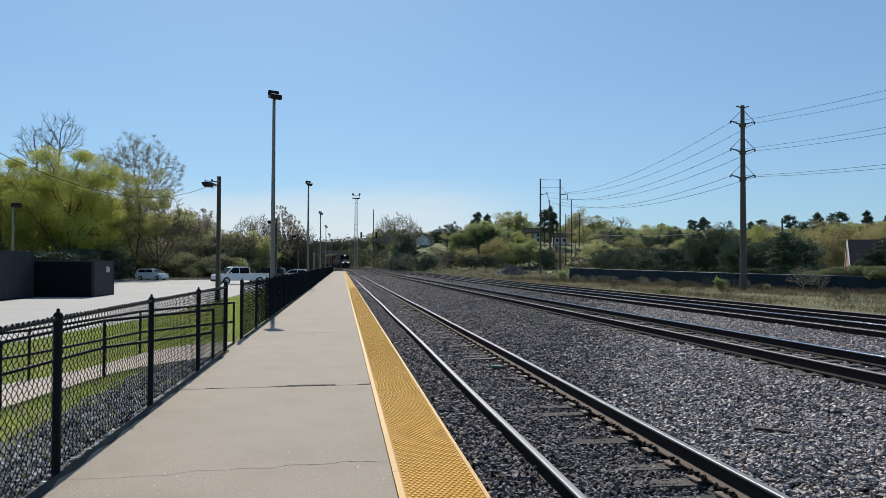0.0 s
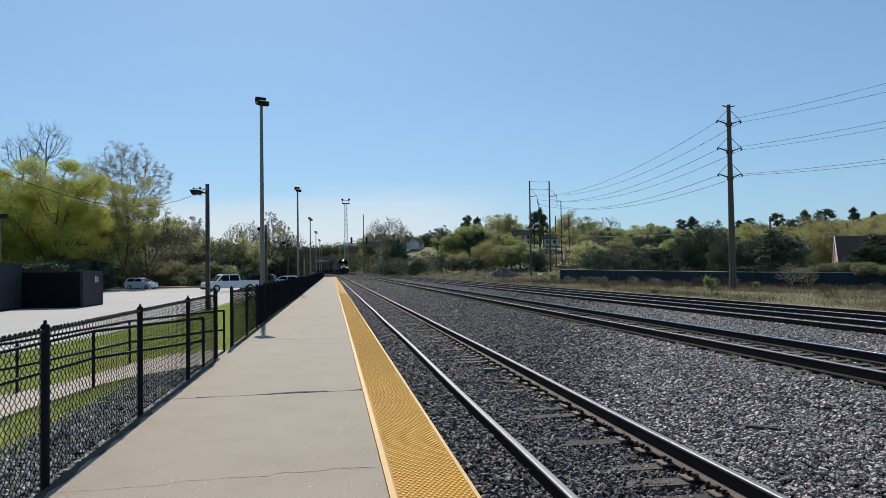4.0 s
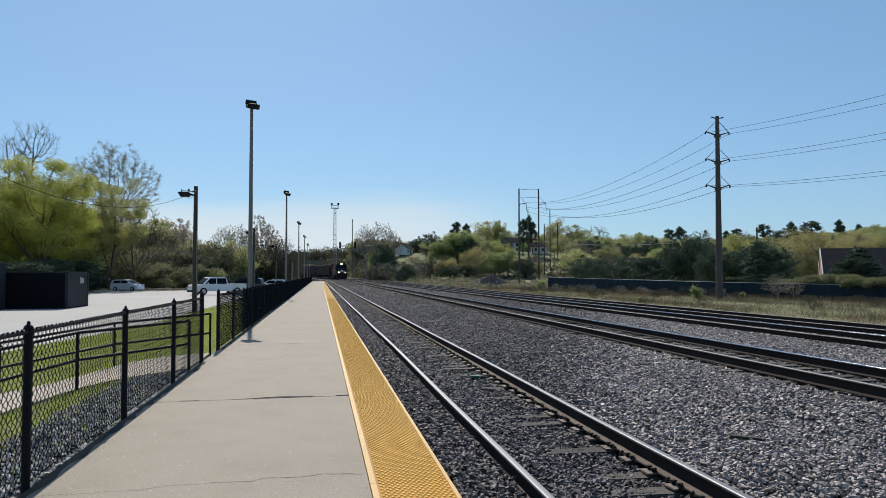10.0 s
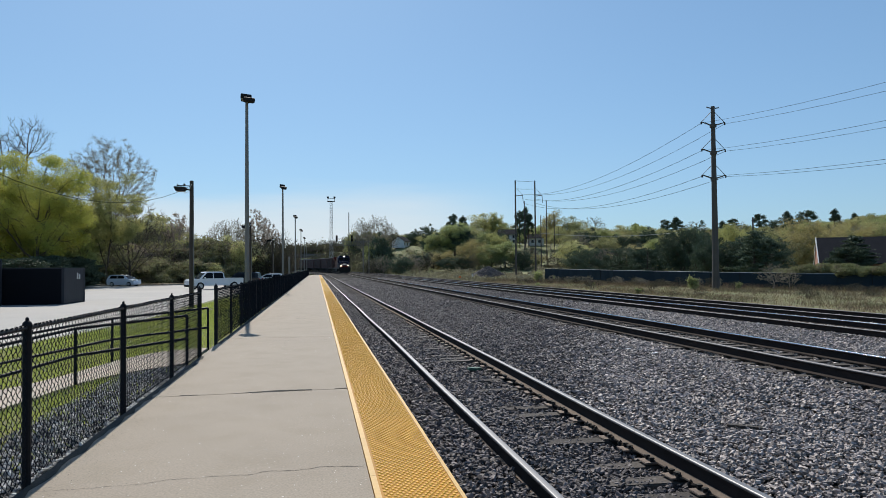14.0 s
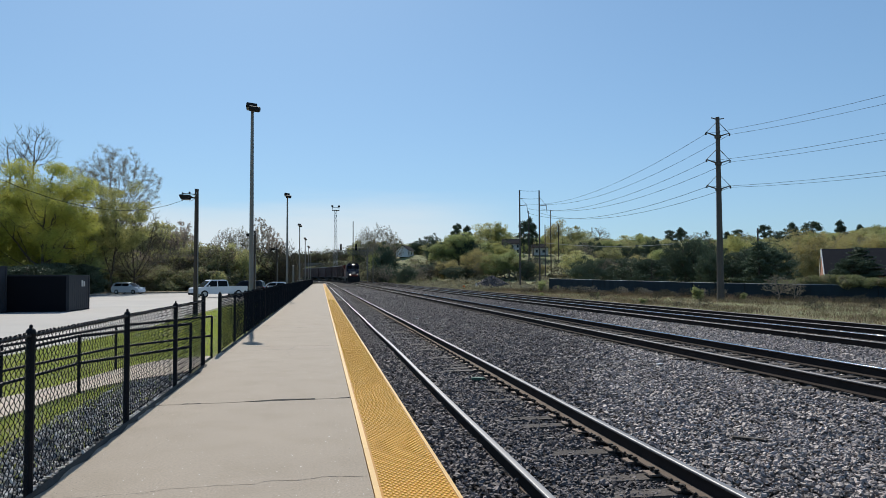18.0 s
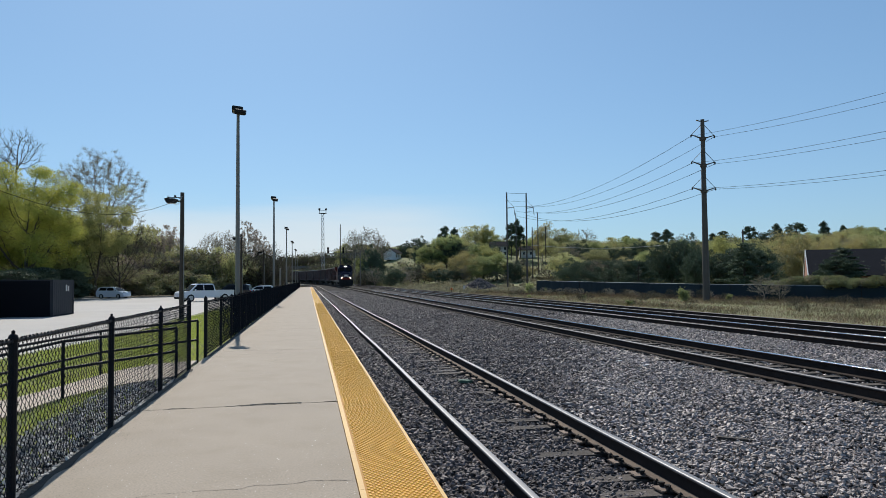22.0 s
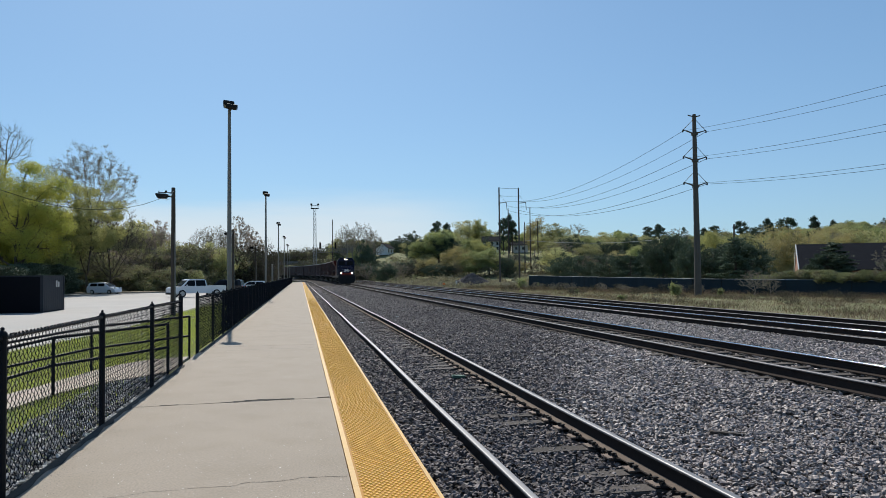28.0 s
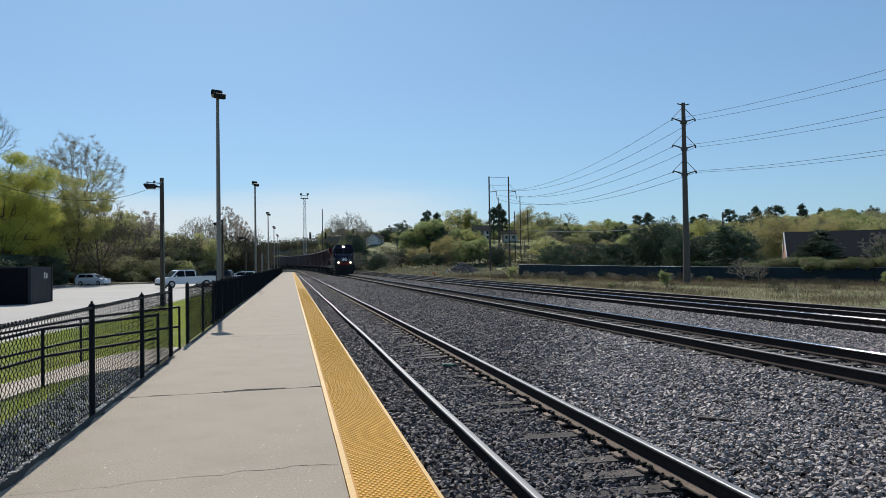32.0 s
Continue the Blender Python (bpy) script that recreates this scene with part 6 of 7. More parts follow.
for k in range(60):
    px = k / 59
    x, y = 14 + 76 * px + rng.uniform(-2, 2), 205 - 32 * px + rng.uniform(-9, 9)
    kind = rng.choice((T_BRUSH, T_HAZE, T_BROWN, T_RUSSET, T_HAZE, T_BROWN, T_EVER))
    if not clearing(x, y):
        stand(kind, x, y, ground_z(x, y) + rng.uniform(3.0, 6.0), rng.uniform(4.0, 7.5), rng.uniform(0, 6))


def crest(q):
    """How high the woods on the hill stand for each metre of distance, along the bearing x / y."""
    return np.interp(q, RIDGE_Q, RIDGE_H)


RIDGE_Q = (0.022, 0.053, 0.1, 0.148, 0.18, 0.221, 0.262, 0.347, 0.39, 0.434, 0.505, 0.569, 0.615, 0.709, 0.758, 0.807, 0.875, 1.01)
RIDGE_H = (0.0476, 0.0516, 0.0485, 0.0485, 0.0546, 0.0617, 0.0625, 0.0575, 0.058, 0.054, 0.0554, 0.0559, 0.057, 0.0632, 0.0661, 0.0746, 0.0804, 0.0821)


def hill_trees(count, q0, q1, y0, y1, h0, h1, s0, s1, seed):
    """Mixed woods on the slope, none above the line of the crest."""
    r = random.Random(seed)
    for _ in range(count):
        q, y = r.uniform(q0, q1), r.uniform(y0, y1)
        x, tall, wide = q * y, r.uniform(h0, h1), r.uniform(s0, s1)
        patch = noise.noise((x * 0.025, y * 0.025, 9))
        kinds = (T_EVER, T_GREEN, T_RUSSET, T_SPARSE) if patch < -0.15 else (T_SPARSE, T_SPARSE, T_GREEN, T_RUSSET, T_EVER) if patch < 0.2 else (T_DOME, T_SPARSE, T_HAZE, T_RUSSET, T_GREEN)
        kind, turn = r.choice(kinds), r.uniform(0, 6)
        if clearing(x, y) or x + bend(y) < 22:
            continue
        z = ground_z(x, y)
        top = min(z + tall, 1.6 + y * crest(q) * r.uniform(0.88, 1.0))
        if top - z > 2.5:
            stand(kind, x, y, top, min(wide, 1.3 * (top - z)), turn)


hill_trees(70, 0.36, 0.95, 150, 215, 6.0, 11.0, 6.5, 10.0, 301)
hill_trees(90, 0.05, 0.95, 225, 300, 7.0, 12.0, 6.5, 10.5, 302)
hill_trees(130, 0.04, 1.05, 300, 390, 8.0, 16.0, 8.0, 12.0, 303)


def undergrowth(label, material, seed, count, x0, x1, y0, y1, h0, h1):
    """Low bushes that cover a slope, as loose clumps of leaves."""
    nr = np.random.default_rng(seed)
    cs = []
    while len(cs) < count:
        x, y = nr.uniform(x0, x1), nr.uniform(y0, y1)
        if clearing(x, y, True) or x + bend(y) < 20:
            continue
        h = nr.uniform(h0, h1)
        d = nr.normal(0, 0.5, (60, 3)) * np.array([[h * 0.7, h * 0.7, h * 0.5]])
        d[:, 2] = np.abs(d[:, 2])
        cs.append(d + np.array([[x, y, ground_z(x, y) + 0.1 * h]]))
    ob = part("undergrowth", leaves("undergrowth", np.concatenate(cs), 0.32, nr), material)
    return tagged(ob, label, "bushes", kind="stuff")


undergrowth("low green undergrowth on the slope", LEAF_BRUSH, 74, 300, 12, 150, 182, 300, 1.8, 4.0)
undergrowth("low brown undergrowth on the slope", LEAF_BUD, 75, 420, 12, 150, 178, 300, 1.4, 3.4)
undergrowth("low dry weeds beside the line", LEAF_BUD, 79, 260, 20, 46, 118, 190, 0.5, 1.6)
undergrowth("low dry weeds at the foot of the hill", LEAF_BUD, 80, 420, 36, 84, 122, 186, 0.5, 1.5)
undergrowth("low bushes far behind the fence", LEAF_BRUSH, 76, 220, 60, 190, 100, 185, 1.5, 3.6)
def tree_line(label, material, seed, count, x0, x1, y0, y1, h0, h1):
    nr = np.random.default_rng(seed)
    cs = []
    for _ in range(count):
        x, y, h = nr.uniform(x0, x1), nr.uniform(y0, y1), nr.uniform(h0, h1)
        d = nr.normal(0, 0.42, (170, 3)) * np.array([[h * 0.6, h * 0.6, h * 0.45]])
        c = d + np.array([[x, y, ground_z(x, y) + h * 0.55]])
        cs.append(c[c[:, 2] > ground_z(x, y)])
    ob = part("far_woods", leaves("far_woods", np.concatenate(cs), 0.45, nr), material)
    return tagged(ob, label, "woods", kind="stuff")


def bank(label, material, seed, count, s0, s1, y0, y1, h0, h1, leaf=0.36, n=150):
    """Dense growth down to the ground along the curve of the line; s is measured across it."""
    nr = np.random.default_rng(seed)
    cs = []
    for _ in range(count):
        y, h = nr.uniform(y0, y1), nr.uniform(h0, h1)
        x = nr.uniform(s0, s1) - bend(y)
        if clearing(x, y):
            continue
        d = nr.normal(0, 1, (n, 3)) * np.array([[h * 0.28, h * 0.28, h * 0.26]])
        c = d + np.array([[x, y, ground_z(x, y) + h * 0.45]])
        c[:, 2] = np.maximum(c[:, 2], ground_z(x, y) + 0.05)
        cs.append(c)
    ob = part("thicket", leaves("thicket", np.concatenate(cs), leaf, nr), material)
    return tagged(ob, label, "thicket", kind="stuff")


bank("dark brown thicket on the outside of the curve", LEAF_THICKET, 101, 150, 21, 40, 225, 350, 3.0, 7.5, 0.34, 260)
bank("olive scrub on the outside of the curve", LEAF_BRUSH, 102, 150, 20, 42, 205, 330, 2.0, 6.0, 0.32, 200)
bank("dark thicket along the inside of the curve", LEAF_THICKET, 103, 150, -30, -6.5, 215, 350, 1.5, 3.5)
bank("tall dark thicket behind the overpass", LEAF_THICKET, 104, 240, -50, 90, 388, 420, 3.0, 6.5, 0.42, 420)
bank("light olive scrub behind the overpass", LEAF_BRUSH, 105, 60, -50, 90, 395, 425, 3.5, 7.0, 0.42, 300)
tree_line("distant dark tree line closing the view down the tracks", LEAF_BRUSH, 77, 200, -150, -50, 405, 470, 7, 13)
tree_line("distant olive tree line closing the view down the tracks", LEAF_OLIVE, 78, 120, -150, -60, 410, 480, 8, 14)
# low weeds and bushes in the strip beside the tracks
T_WEED = tree("weed_bush", "small bright green bush in dry grass", 61, 1.3, 0.03, 0.05, 2, (4, 3), 1.0, 0.2, LEAF_SPRING, 900, 0.09, 0.13, group="bushes in the grass strip", category="bush", rmin=0.0)
settle(T_WEED, 34.8, 110.5, 0.75, 0.9, 0.0)
for k in range(40):
    t = rng.random()
    x, y = 34.5 + 10.5 * t + rng.uniform(-2.2, -0.8), 112 - 40 * t
    plant(rng.choice((T_HAZE, T_BROWN, T_HAZE)), x, y, rng.uniform(-0.5, 0.4), 1.3, rng.uniform(0, 6))
plant(T_WEED, 37.6, 67.5, 0.35, 0.8, 1.0)
plant(T_WEED, 37.3, 109.0, 0.1, 0.9, 2.0)
plant(T_WEED, 41.9, 66.5, -0.2, 0.9, 3.0)
for k in range(5):
    plant(T_WEED, 26 + 24 * rng.random(), 52 + 50 * rng.random(), rng.uniform(-0.6, -0.4), 1.2, rng.uniform(0, 6))
for k in range(34):
    x = 27 + 20 * rng.random()
    plant(T_BROWN, x, 44 + 60 * rng.random(), rng.uniform(-0.4, 0.15), 1.7, rng.uniform(0, 6))


# ---- parking lot things ----
def container(x0, x1, y0, y1, h, label, end_sign=False):
    c = thing("storage_container", label, "container", "lot containers", m=pose(x0, y0, LOT_Z))
    w, d = x1 - x0, y1 - y0
    part("front_wall", Geo().box(0, w, 0, 0.06, 0.08, h - 0.08), BIN, c)
    part("back_wall", Geo().box(0, w, d - 0.06, d, 0.08, h - 0.08), BIN, c)
    for x in (0.0, w - 0.06):
        sw = part("side_wall", Geo().box(x, x + 0.06, 0.07, d - 0.07, 0.08, h - 0.08), BIN_END, c, "charcoal ribbed side")
        for k in range(int(d / 0.4)):
            part("rib", Geo().box(x - 0.006 if x == 0 else w, x if x == 0 else w + 0.006, 0.3 + k * 0.4, 0.42 + k * 0.4, 0.15, h - 0.15), BIN_END, sw)
    part("roof", Geo().box(-0.02, w + 0.02, -0.02, d + 0.02, h - 0.08, h), BIN_END, c, bevel=0.01)
    part("base_frame", Geo().box(0, w, 0, d, 0.0, 0.08), BIN, c)
    for x, y in ((0, 0), (w - 0.1, 0), (0, d - 0.1), (w - 0.1, d - 0.1)):
        part("corner_post", Geo().box(x - 0.035, x + 0.135, y - 0.035, y + 0.135, 0.0, h - 0.05), BIN_END, c)
    if end_sign:
        for k, (yy, hh) in enumerate(((d * 0.58, 0.42), (d * 0.68, 0.34))):
            part("sign_plate", Geo().box(w + 0.032, w + 0.045, yy, yy + 0.25, h - 0.75, h - 0.75 + hh), PALE, c, "pale marking plate")
    return c


container(-19.5, -15.6, 48.4, 52.4, 2.3, "low dark grey steel container on the lot", True)
container(-21.6, -19.05, 36.0, 48.0, 2.85, "long charcoal steel container on the lot")


def vehicle(name, label, category, m, paint, side, cabin, width, wheels, wr, glass_z):
    """A car from its side profile (y forward): lower body, cabin, glass, wheels and lamps."""
    v = thing(name, label, category, "parked cars", m=m)
    hw = width / 2
    body = part("body", Geo().loft([[(x * (0.94 if abs(x) > hw - 0.01 else 1), y, z) for y, z in side] for x in (-hw, -hw + 0.08, hw - 0.08, hw)]), paint, v, bevel=0.03)
    cz0, cz1 = min(z for _, z in cabin), max(z for _, z in cabin)

    def inset(z):
        return hw - 0.06 - 0.2 * (z - cz0) / (cz1 - cz0)

    g = Geo()
    n = len(cabin)
    g.v = [(-inset(z), y, z) for y, z in cabin] + [(inset(z), y, z) for y, z in cabin]
    g.f = [(k, (k + 1) % n, n + (k + 1) % n, n + k) for k in range(n)] + [tuple(range(n - 1, -1, -1)), tuple(range(n, 2 * n))]
    cab = part("cabin", g, paint, v, bevel=0.03)
    for sgn in (-1, 1):
        for ya, yb, yc, yd in glass_z["side"]:
            lo, hi = glass_z["lo"], glass_z["hi"]
            xo = lambda z: sgn * (inset(z) + 0.006)
            part("side_window", Geo().quad((xo(lo), ya, lo), (xo(lo), yb, lo), (xo(hi), yc, hi), (xo(hi), yd, hi)), GLASS, cab)
    for (ya, za), (yb, zb) in glass_z["ends"]:
        a, b = inset(za) - 0.08, inset(zb) - 0.08
        off = 0.008 if ya > 0 else -0.008
        part("windshield", Geo().quad((-a, ya + off, za + 0.008), (a, ya + off, za + 0.008), (b, yb + off, zb + 0.008), (-b, yb + off, zb + 0.008)), GLASS, cab)
    for y in wheels:
        for sx in (-hw + 0.0, hw - 0.2):
            w = part("wheel", Geo().tube([(sx - 0.01, y, wr), (sx + 0.02, y, wr), (sx + 0.18, y, wr), (sx + 0.21, y, wr)], [wr * 0.9, wr, wr, wr * 0.9], 18), TYRE, v)
            part("rim", Geo().tube([(sx - 0.018, y, wr), (sx + 0.218, y, wr)], wr * 0.62, 12), RIM, w)
    y_f, y_b = max(y for y, _ in side), min(y for y, _ in side)
    for sx in (-1, 1):
        part("headlight", Geo().box(sx * (hw - 0.32) - 0.2, sx * (hw - 0.32) + 0.2, y_f - 0.12, y_f + 0.012, 0.72, 0.9), CLEARLAMP, v, bevel=0.02)
        part("tail_light", Geo().box(sx * (hw - 0.2) - 0.1, sx * (hw - 0.2) + 0.1, y_b - 0.012, y_b + 0.08, 0.8, 1.02), REDGLASS, v, bevel=0.01)
        part("mirror", Geo().box(sx * (hw + 0.09) - 0.1, sx * (hw + 0.09) + 0.1, glass_z["mirror"], glass_z["mirror"] + 0.12, cz0 + 0.02, cz0 + 0.2), paint, v, bevel=0.02)
    part("bumper", Geo().box(-hw + 0.1, hw - 0.1, y_f - 0.06, y_f + 0.05, 0.3, 0.52), TYRE if paint is WHITE else paint, v, bevel=0.03)
    return v


HATCH = [(-2.0, 0.35), (-2.03, 0.75), (-1.95, 1.0), (0.85, 1.0), (1.55, 0.88), (1.98, 0.7), (2.03, 0.4), (1.9, 0.22), (-1.85, 0.22)]
HATCH_CAB = [(-1.96, 0.99), (-1.75, 1.42), (-1.3, 1.52), (0.0, 1.52), (0.45, 1.42), (1.25, 0.99)]
HATCH_GLASS = {"side": ((-1.6, -0.5, -0.5, -1.45), (-0.42, 0.9, 0.35, -0.42)), "lo": 1.04, "hi": 1.4, "ends": (((1.22, 1.0), (0.46, 1.42)), ((-1.95, 1.02), (-1.77, 1.4))), "mirror": 0.75}
vehicle("hatchback_car", "small pale silver hatchback parked at the far edge", "car", pose(-25.1, 100.6, LOT_Z, 0, 0, -112), SILVER, HATCH, HATCH_CAB, 1.7, (-1.2, 1.3), 0.3, HATCH_GLASS)
PICK = [(-2.9, 0.5), (-2.92, 1.12), (2.0, 1.12), (2.7, 1.08), (2.9, 0.95), (2.92, 0.5), (2.75, 0.4), (-2.8, 0.4)]
PICK_CAB = [(-0.8, 1.11), (-0.72, 1.75), (-0.52, 1.88), (1.0, 1.88), (1.25, 1.78), (2.0, 1.11)]
PICK_GLASS = {"side": ((-0.66, 0.42, 0.42, -0.6), (0.5, 1.72, 1.12, 0.5)), "lo": 1.17, "hi": 1.76, "ends": (((1.98, 1.13), (1.27, 1.76)), ((-0.8, 1.2), (-0.73, 1.7))), "mirror": 1.4}
pk = vehicle("pickup_truck", "white four-door pickup truck on the lot", "truck", pose(-10.9, 80.4, LOT_Z, 0, 0, 121), WHITE, PICK, PICK_CAB, 1.95, (-1.85, 1.9), 0.39, PICK_GLASS)
part("bed_rim", Geo().box(-0.95, 0.95, -2.9, -2.82, 1.12, 1.18).box(-0.97, -0.88, -2.82, -0.8, 1.12, 1.18).box(0.88, 0.97, -2.82, -0.8, 1.12, 1.18), WHITE, pk, bevel=0.01)
SUV_CAB = [(-2.1, 1.05), (-1.95, 1.65), (-1.6, 1.75), (0.3, 1.75), (0.6, 1.66), (1.3, 1.05)]
SUV = [(-2.25, 0.4), (-2.28, 0.9), (-2.15, 1.07), (1.1, 1.07), (2.0, 0.98), (2.25, 0.8), (2.28, 0.45), (2.1, 0.3), (-2.1, 0.3)]
SUV_GLASS = {"side": ((-1.75, -0.7, -0.7, -1.65), (-0.62, 0.95, 0.5, -0.62)), "lo": 1.12, "hi": 1.6, "ends": (((1.28, 1.08), (0.62, 1.65)), ((-2.1, 1.1), (-1.97, 1.62))), "mirror": 0.8}
vehicle("suv_car", "black sport utility car parked near the platform fence", "car", pose(-8.9, 90.0, LOT_Z, 0, 0, 80), BLACKPAINT, SUV, SUV_CAB, 1.85, (-1.4, 1.4), 0.36, SUV_GLASS)
vehicle("hatchback_car", "white hatchback parked behind the platform fence", "car", pose(-6.2, 97.0, LOT_Z, 0, 0, 88), WHITE, HATCH, HATCH_CAB, 1.7, (-1.2, 1.3), 0.3, HATCH_GLASS)


# planted island with a low kerb at the far edge of the lot
isl = thing("kerb_island", "low kerbed island of dry soil at the edge of the lot", "kerb")
part("kerb", Geo().prism([(-31.0, 103.7), (-26.5, 102.9), (-20.5, 102.4), (-16.4, 104.7), (-17.0, 106.1), (-31.0, 107.6)], LOT_Z, LOT_Z + 0.13, "z"), CONCRETE_EDGE, isl, bevel=0.03)
part("soil", Geo().prism([(-30.9, 104.0), (-26.5, 103.2), (-20.6, 102.7), (-16.8, 104.8), (-17.3, 105.8), (-30.9, 107.3)], LOT_Z + 0.13, LOT_Z + 0.2, "z"), DRYSOIL, isl, "dry brown soil", bevel=0.03)


# ---- screened fence on the far side ----
SCR = [(36.4, 112.0), (40.0, 93.0), (44.1, 75.5), (49.1, 66.0), (56.0, 56.0), (66.0, 44.0)]
scr = thing("screened_fence", "long fence covered with dark green screen cloth", "fence")
n_s = 0
for (ax, ay), (bx, by) in zip(SCR, SCR[1:]):
    L = math.hypot(bx - ax, by - ay)
    k = max(1, int(L / 3.0))
    for i in range(k):
        pa = Vector((ax + (bx - ax) * i / k, ay + (by - ay) * i / k, 0))
        pb = Vector((ax + (bx - ax) * (i + 1) / k, ay + (by - ay) * (i + 1) / k, 0))
        za, zb = 1.25 - 0.0125 * max(0, 112 - pa.y), 1.25 - 0.0125 * max(0, 112 - pb.y)
        ga, gb = ground_z(pa.x, pa.y) - 0.1, ground_z(pb.x, pb.y) - 0.1
        d = (pb - pa).normalized()
        nrm = Vector((d.y, -d.x, 0)) * 0.02
        rings = []
        for u in (0, 0.33, 0.67, 1.0):
            q = pa.lerp(pb, u) + nrm * (2.0 * math.sin(u * 9 + n_s))
            zt, zg = za + (zb - za) * u, ga + (gb - ga) * u
            rings.append([(q.x - nrm.x, q.y - nrm.y, zg), (q.x - nrm.x, q.y - nrm.y, zt), (q.x + nrm.x, q.y + nrm.y, zt), (q.x + nrm.x, q.y + nrm.y, zg)])
        part("screen_panel", Geo().loft(rings), SCREEN, scr)
        part("post", Geo().tube([(pa.x, pa.y, ga - 0.2), (pa.x, pa.y, za + 0.06)], 0.035, 6), FIXTURE, scr)
        part("top_rail", Geo().tube([(pa.x, pa.y, za + 0.02), (pb.x, pb.y, zb + 0.02)], 0.022, 6), SCREENRAIL, scr)
        n_s += 1


# ---- houses ----
def house(x, y, az, w, d, wall_h, ridge_h, wall_m, roof_m, label, windows, z0=None, chimney=False, rake=None):
    """A gabled house: w along the ridge, d across."""
    z = (ground_z(x, y) if z0 is None else z0) - 0.3
    h = thing("house", label, "house", "houses on the hill", m=pose(x, y, z, 0, 0, az))
    part("front_wall", Geo().box(-w / 2, w / 2, -d / 2, -d / 2 + 0.2, 0, wall_h), wall_m, h)
    part("back_wall", Geo().box(-w / 2, w / 2, d / 2 - 0.2, d / 2, 0, wall_h), wall_m, h)
    for sx in (-w / 2, w / 2 - 0.2):
        part("gable_wall", Geo().prism([(-d / 2 + 0.2, 0), (d / 2 - 0.2, 0), (d / 2 - 0.2, wall_h), (0, ridge_h - 0.12), (-d / 2 + 0.2, wall_h)], sx, sx + 0.2, "x"), wall_m, h)
    over = 0.02 if rake else 0.4
    for sy in (-1, 1):
        part("roof", Geo().prism([(sy * (d / 2 + 0.4), wall_h - 0.22), (0, ridge_h - 0.05), (0, ridge_h + 0.12), (sy * (d / 2 + 0.45), wall_h - 0.06)], -w / 2 - over, w / 2 + over, "x"), roof_m, h)
    if rake:
        for sy in (-1, 1):
            part("rake_board", Geo().prism([(sy * (d / 2 + 0.4), wall_h - 0.45), (0, ridge_h - 0.25), (0, ridge_h + 0.16), (sy * (d / 2 + 0.45), wall_h - 0.02)], -w / 2 - 0.12, -w / 2 - 0.025, "x"), rake, h, "white rake board")
    for wx, wz, ww, wh in windows:
        win = part("window", Geo().box(wx - ww / 2, wx + ww / 2, -d / 2 - 0.05, -d / 2 - 0.01, wz, wz + wh), SIDING, h, "white window frame")
        part("pane", Geo().box(wx - ww / 2 + 0.08, wx + ww / 2 - 0.08, -d / 2 - 0.07, -d / 2 - 0.051, wz + 0.08, wz + wh - 0.08), WINDOWGLASS, win)
    if chimney:
        ch = part("chimney", Geo().box(w * 0.2, w * 0.2 + 0.7, -0.4, 0.4, ridge_h - 0.6, ridge_h + 1.0), BRICKWALL, h, "brick chimney")
        part("chimney_cap", Geo().box(w * 0.2 - 0.08, w * 0.2 + 0.78, -0.48, 0.48, ridge_h + 1.0, ridge_h + 1.12), ROAD, ch)
    return h


house(67.6, 251.0, -12, 6.0, 6.0, 4.4, 6.0, SIDING, ROOF, "two-storey white clapboard house on the hill", ((-2, 0.9, 0.9, 1.4), (0, 0.9, 0.9, 1.4), (2, 0.9, 0.9, 1.4), (-2, 2.8, 0.9, 1.3), (0, 2.8, 0.9, 1.3), (2, 2.8, 0.9, 1.3)))
house(76.6, 246.0, -15, 5.6, 5.0, 2.8, 4.0, SIDING, ROOF, "small white outbuilding on the hill", ((-1.2, 0.9, 1.0, 1.2), (1.2, 0.9, 1.0, 1.2)))
house(34.6, 299.0, 62, 6.5, 5.5, 2.7, 4.8, SIDING, ROOF, "white single-storey house among trees", ((-3.0, 0.9, 1.1, 1.4), (0.0, 0.9, 1.1, 1.4), (3.0, 0.9, 1.1, 1.4)))
house(61.8, 253.0, -12, 7.0, 6.0, 3.0, 4.8, TANROOF, ROOF, "brown house half hidden by trees", ((-2, 0.9, 1.1, 1.4), (2, 0.9, 1.1, 1.4)))
house(74.5, 81.0, -34, 20.0, 9.0, 3.2, 6.5, REDBRICK, ROOF, "long brick house with a grey shingle roof and white gable trim", ((-7, 0.8, 1.2, 1.4), (-3, 0.8, 1.2, 1.4), (2, 0.8, 1.2, 1.4), (6, 0.8, 1.2, 1.4)), chimney=True, rake=WHITEPAINT)
house(92.0, 76.0, -37, 12.0, 10.0, 3.8, 7.4, BRICKWALL, TANROOF, "brick house with a tan hipped-looking roof", ((-3, 0.9, 1.2, 1.4), (2, 0.9, 1.2, 1.4)), rake=WHITEPAINT)

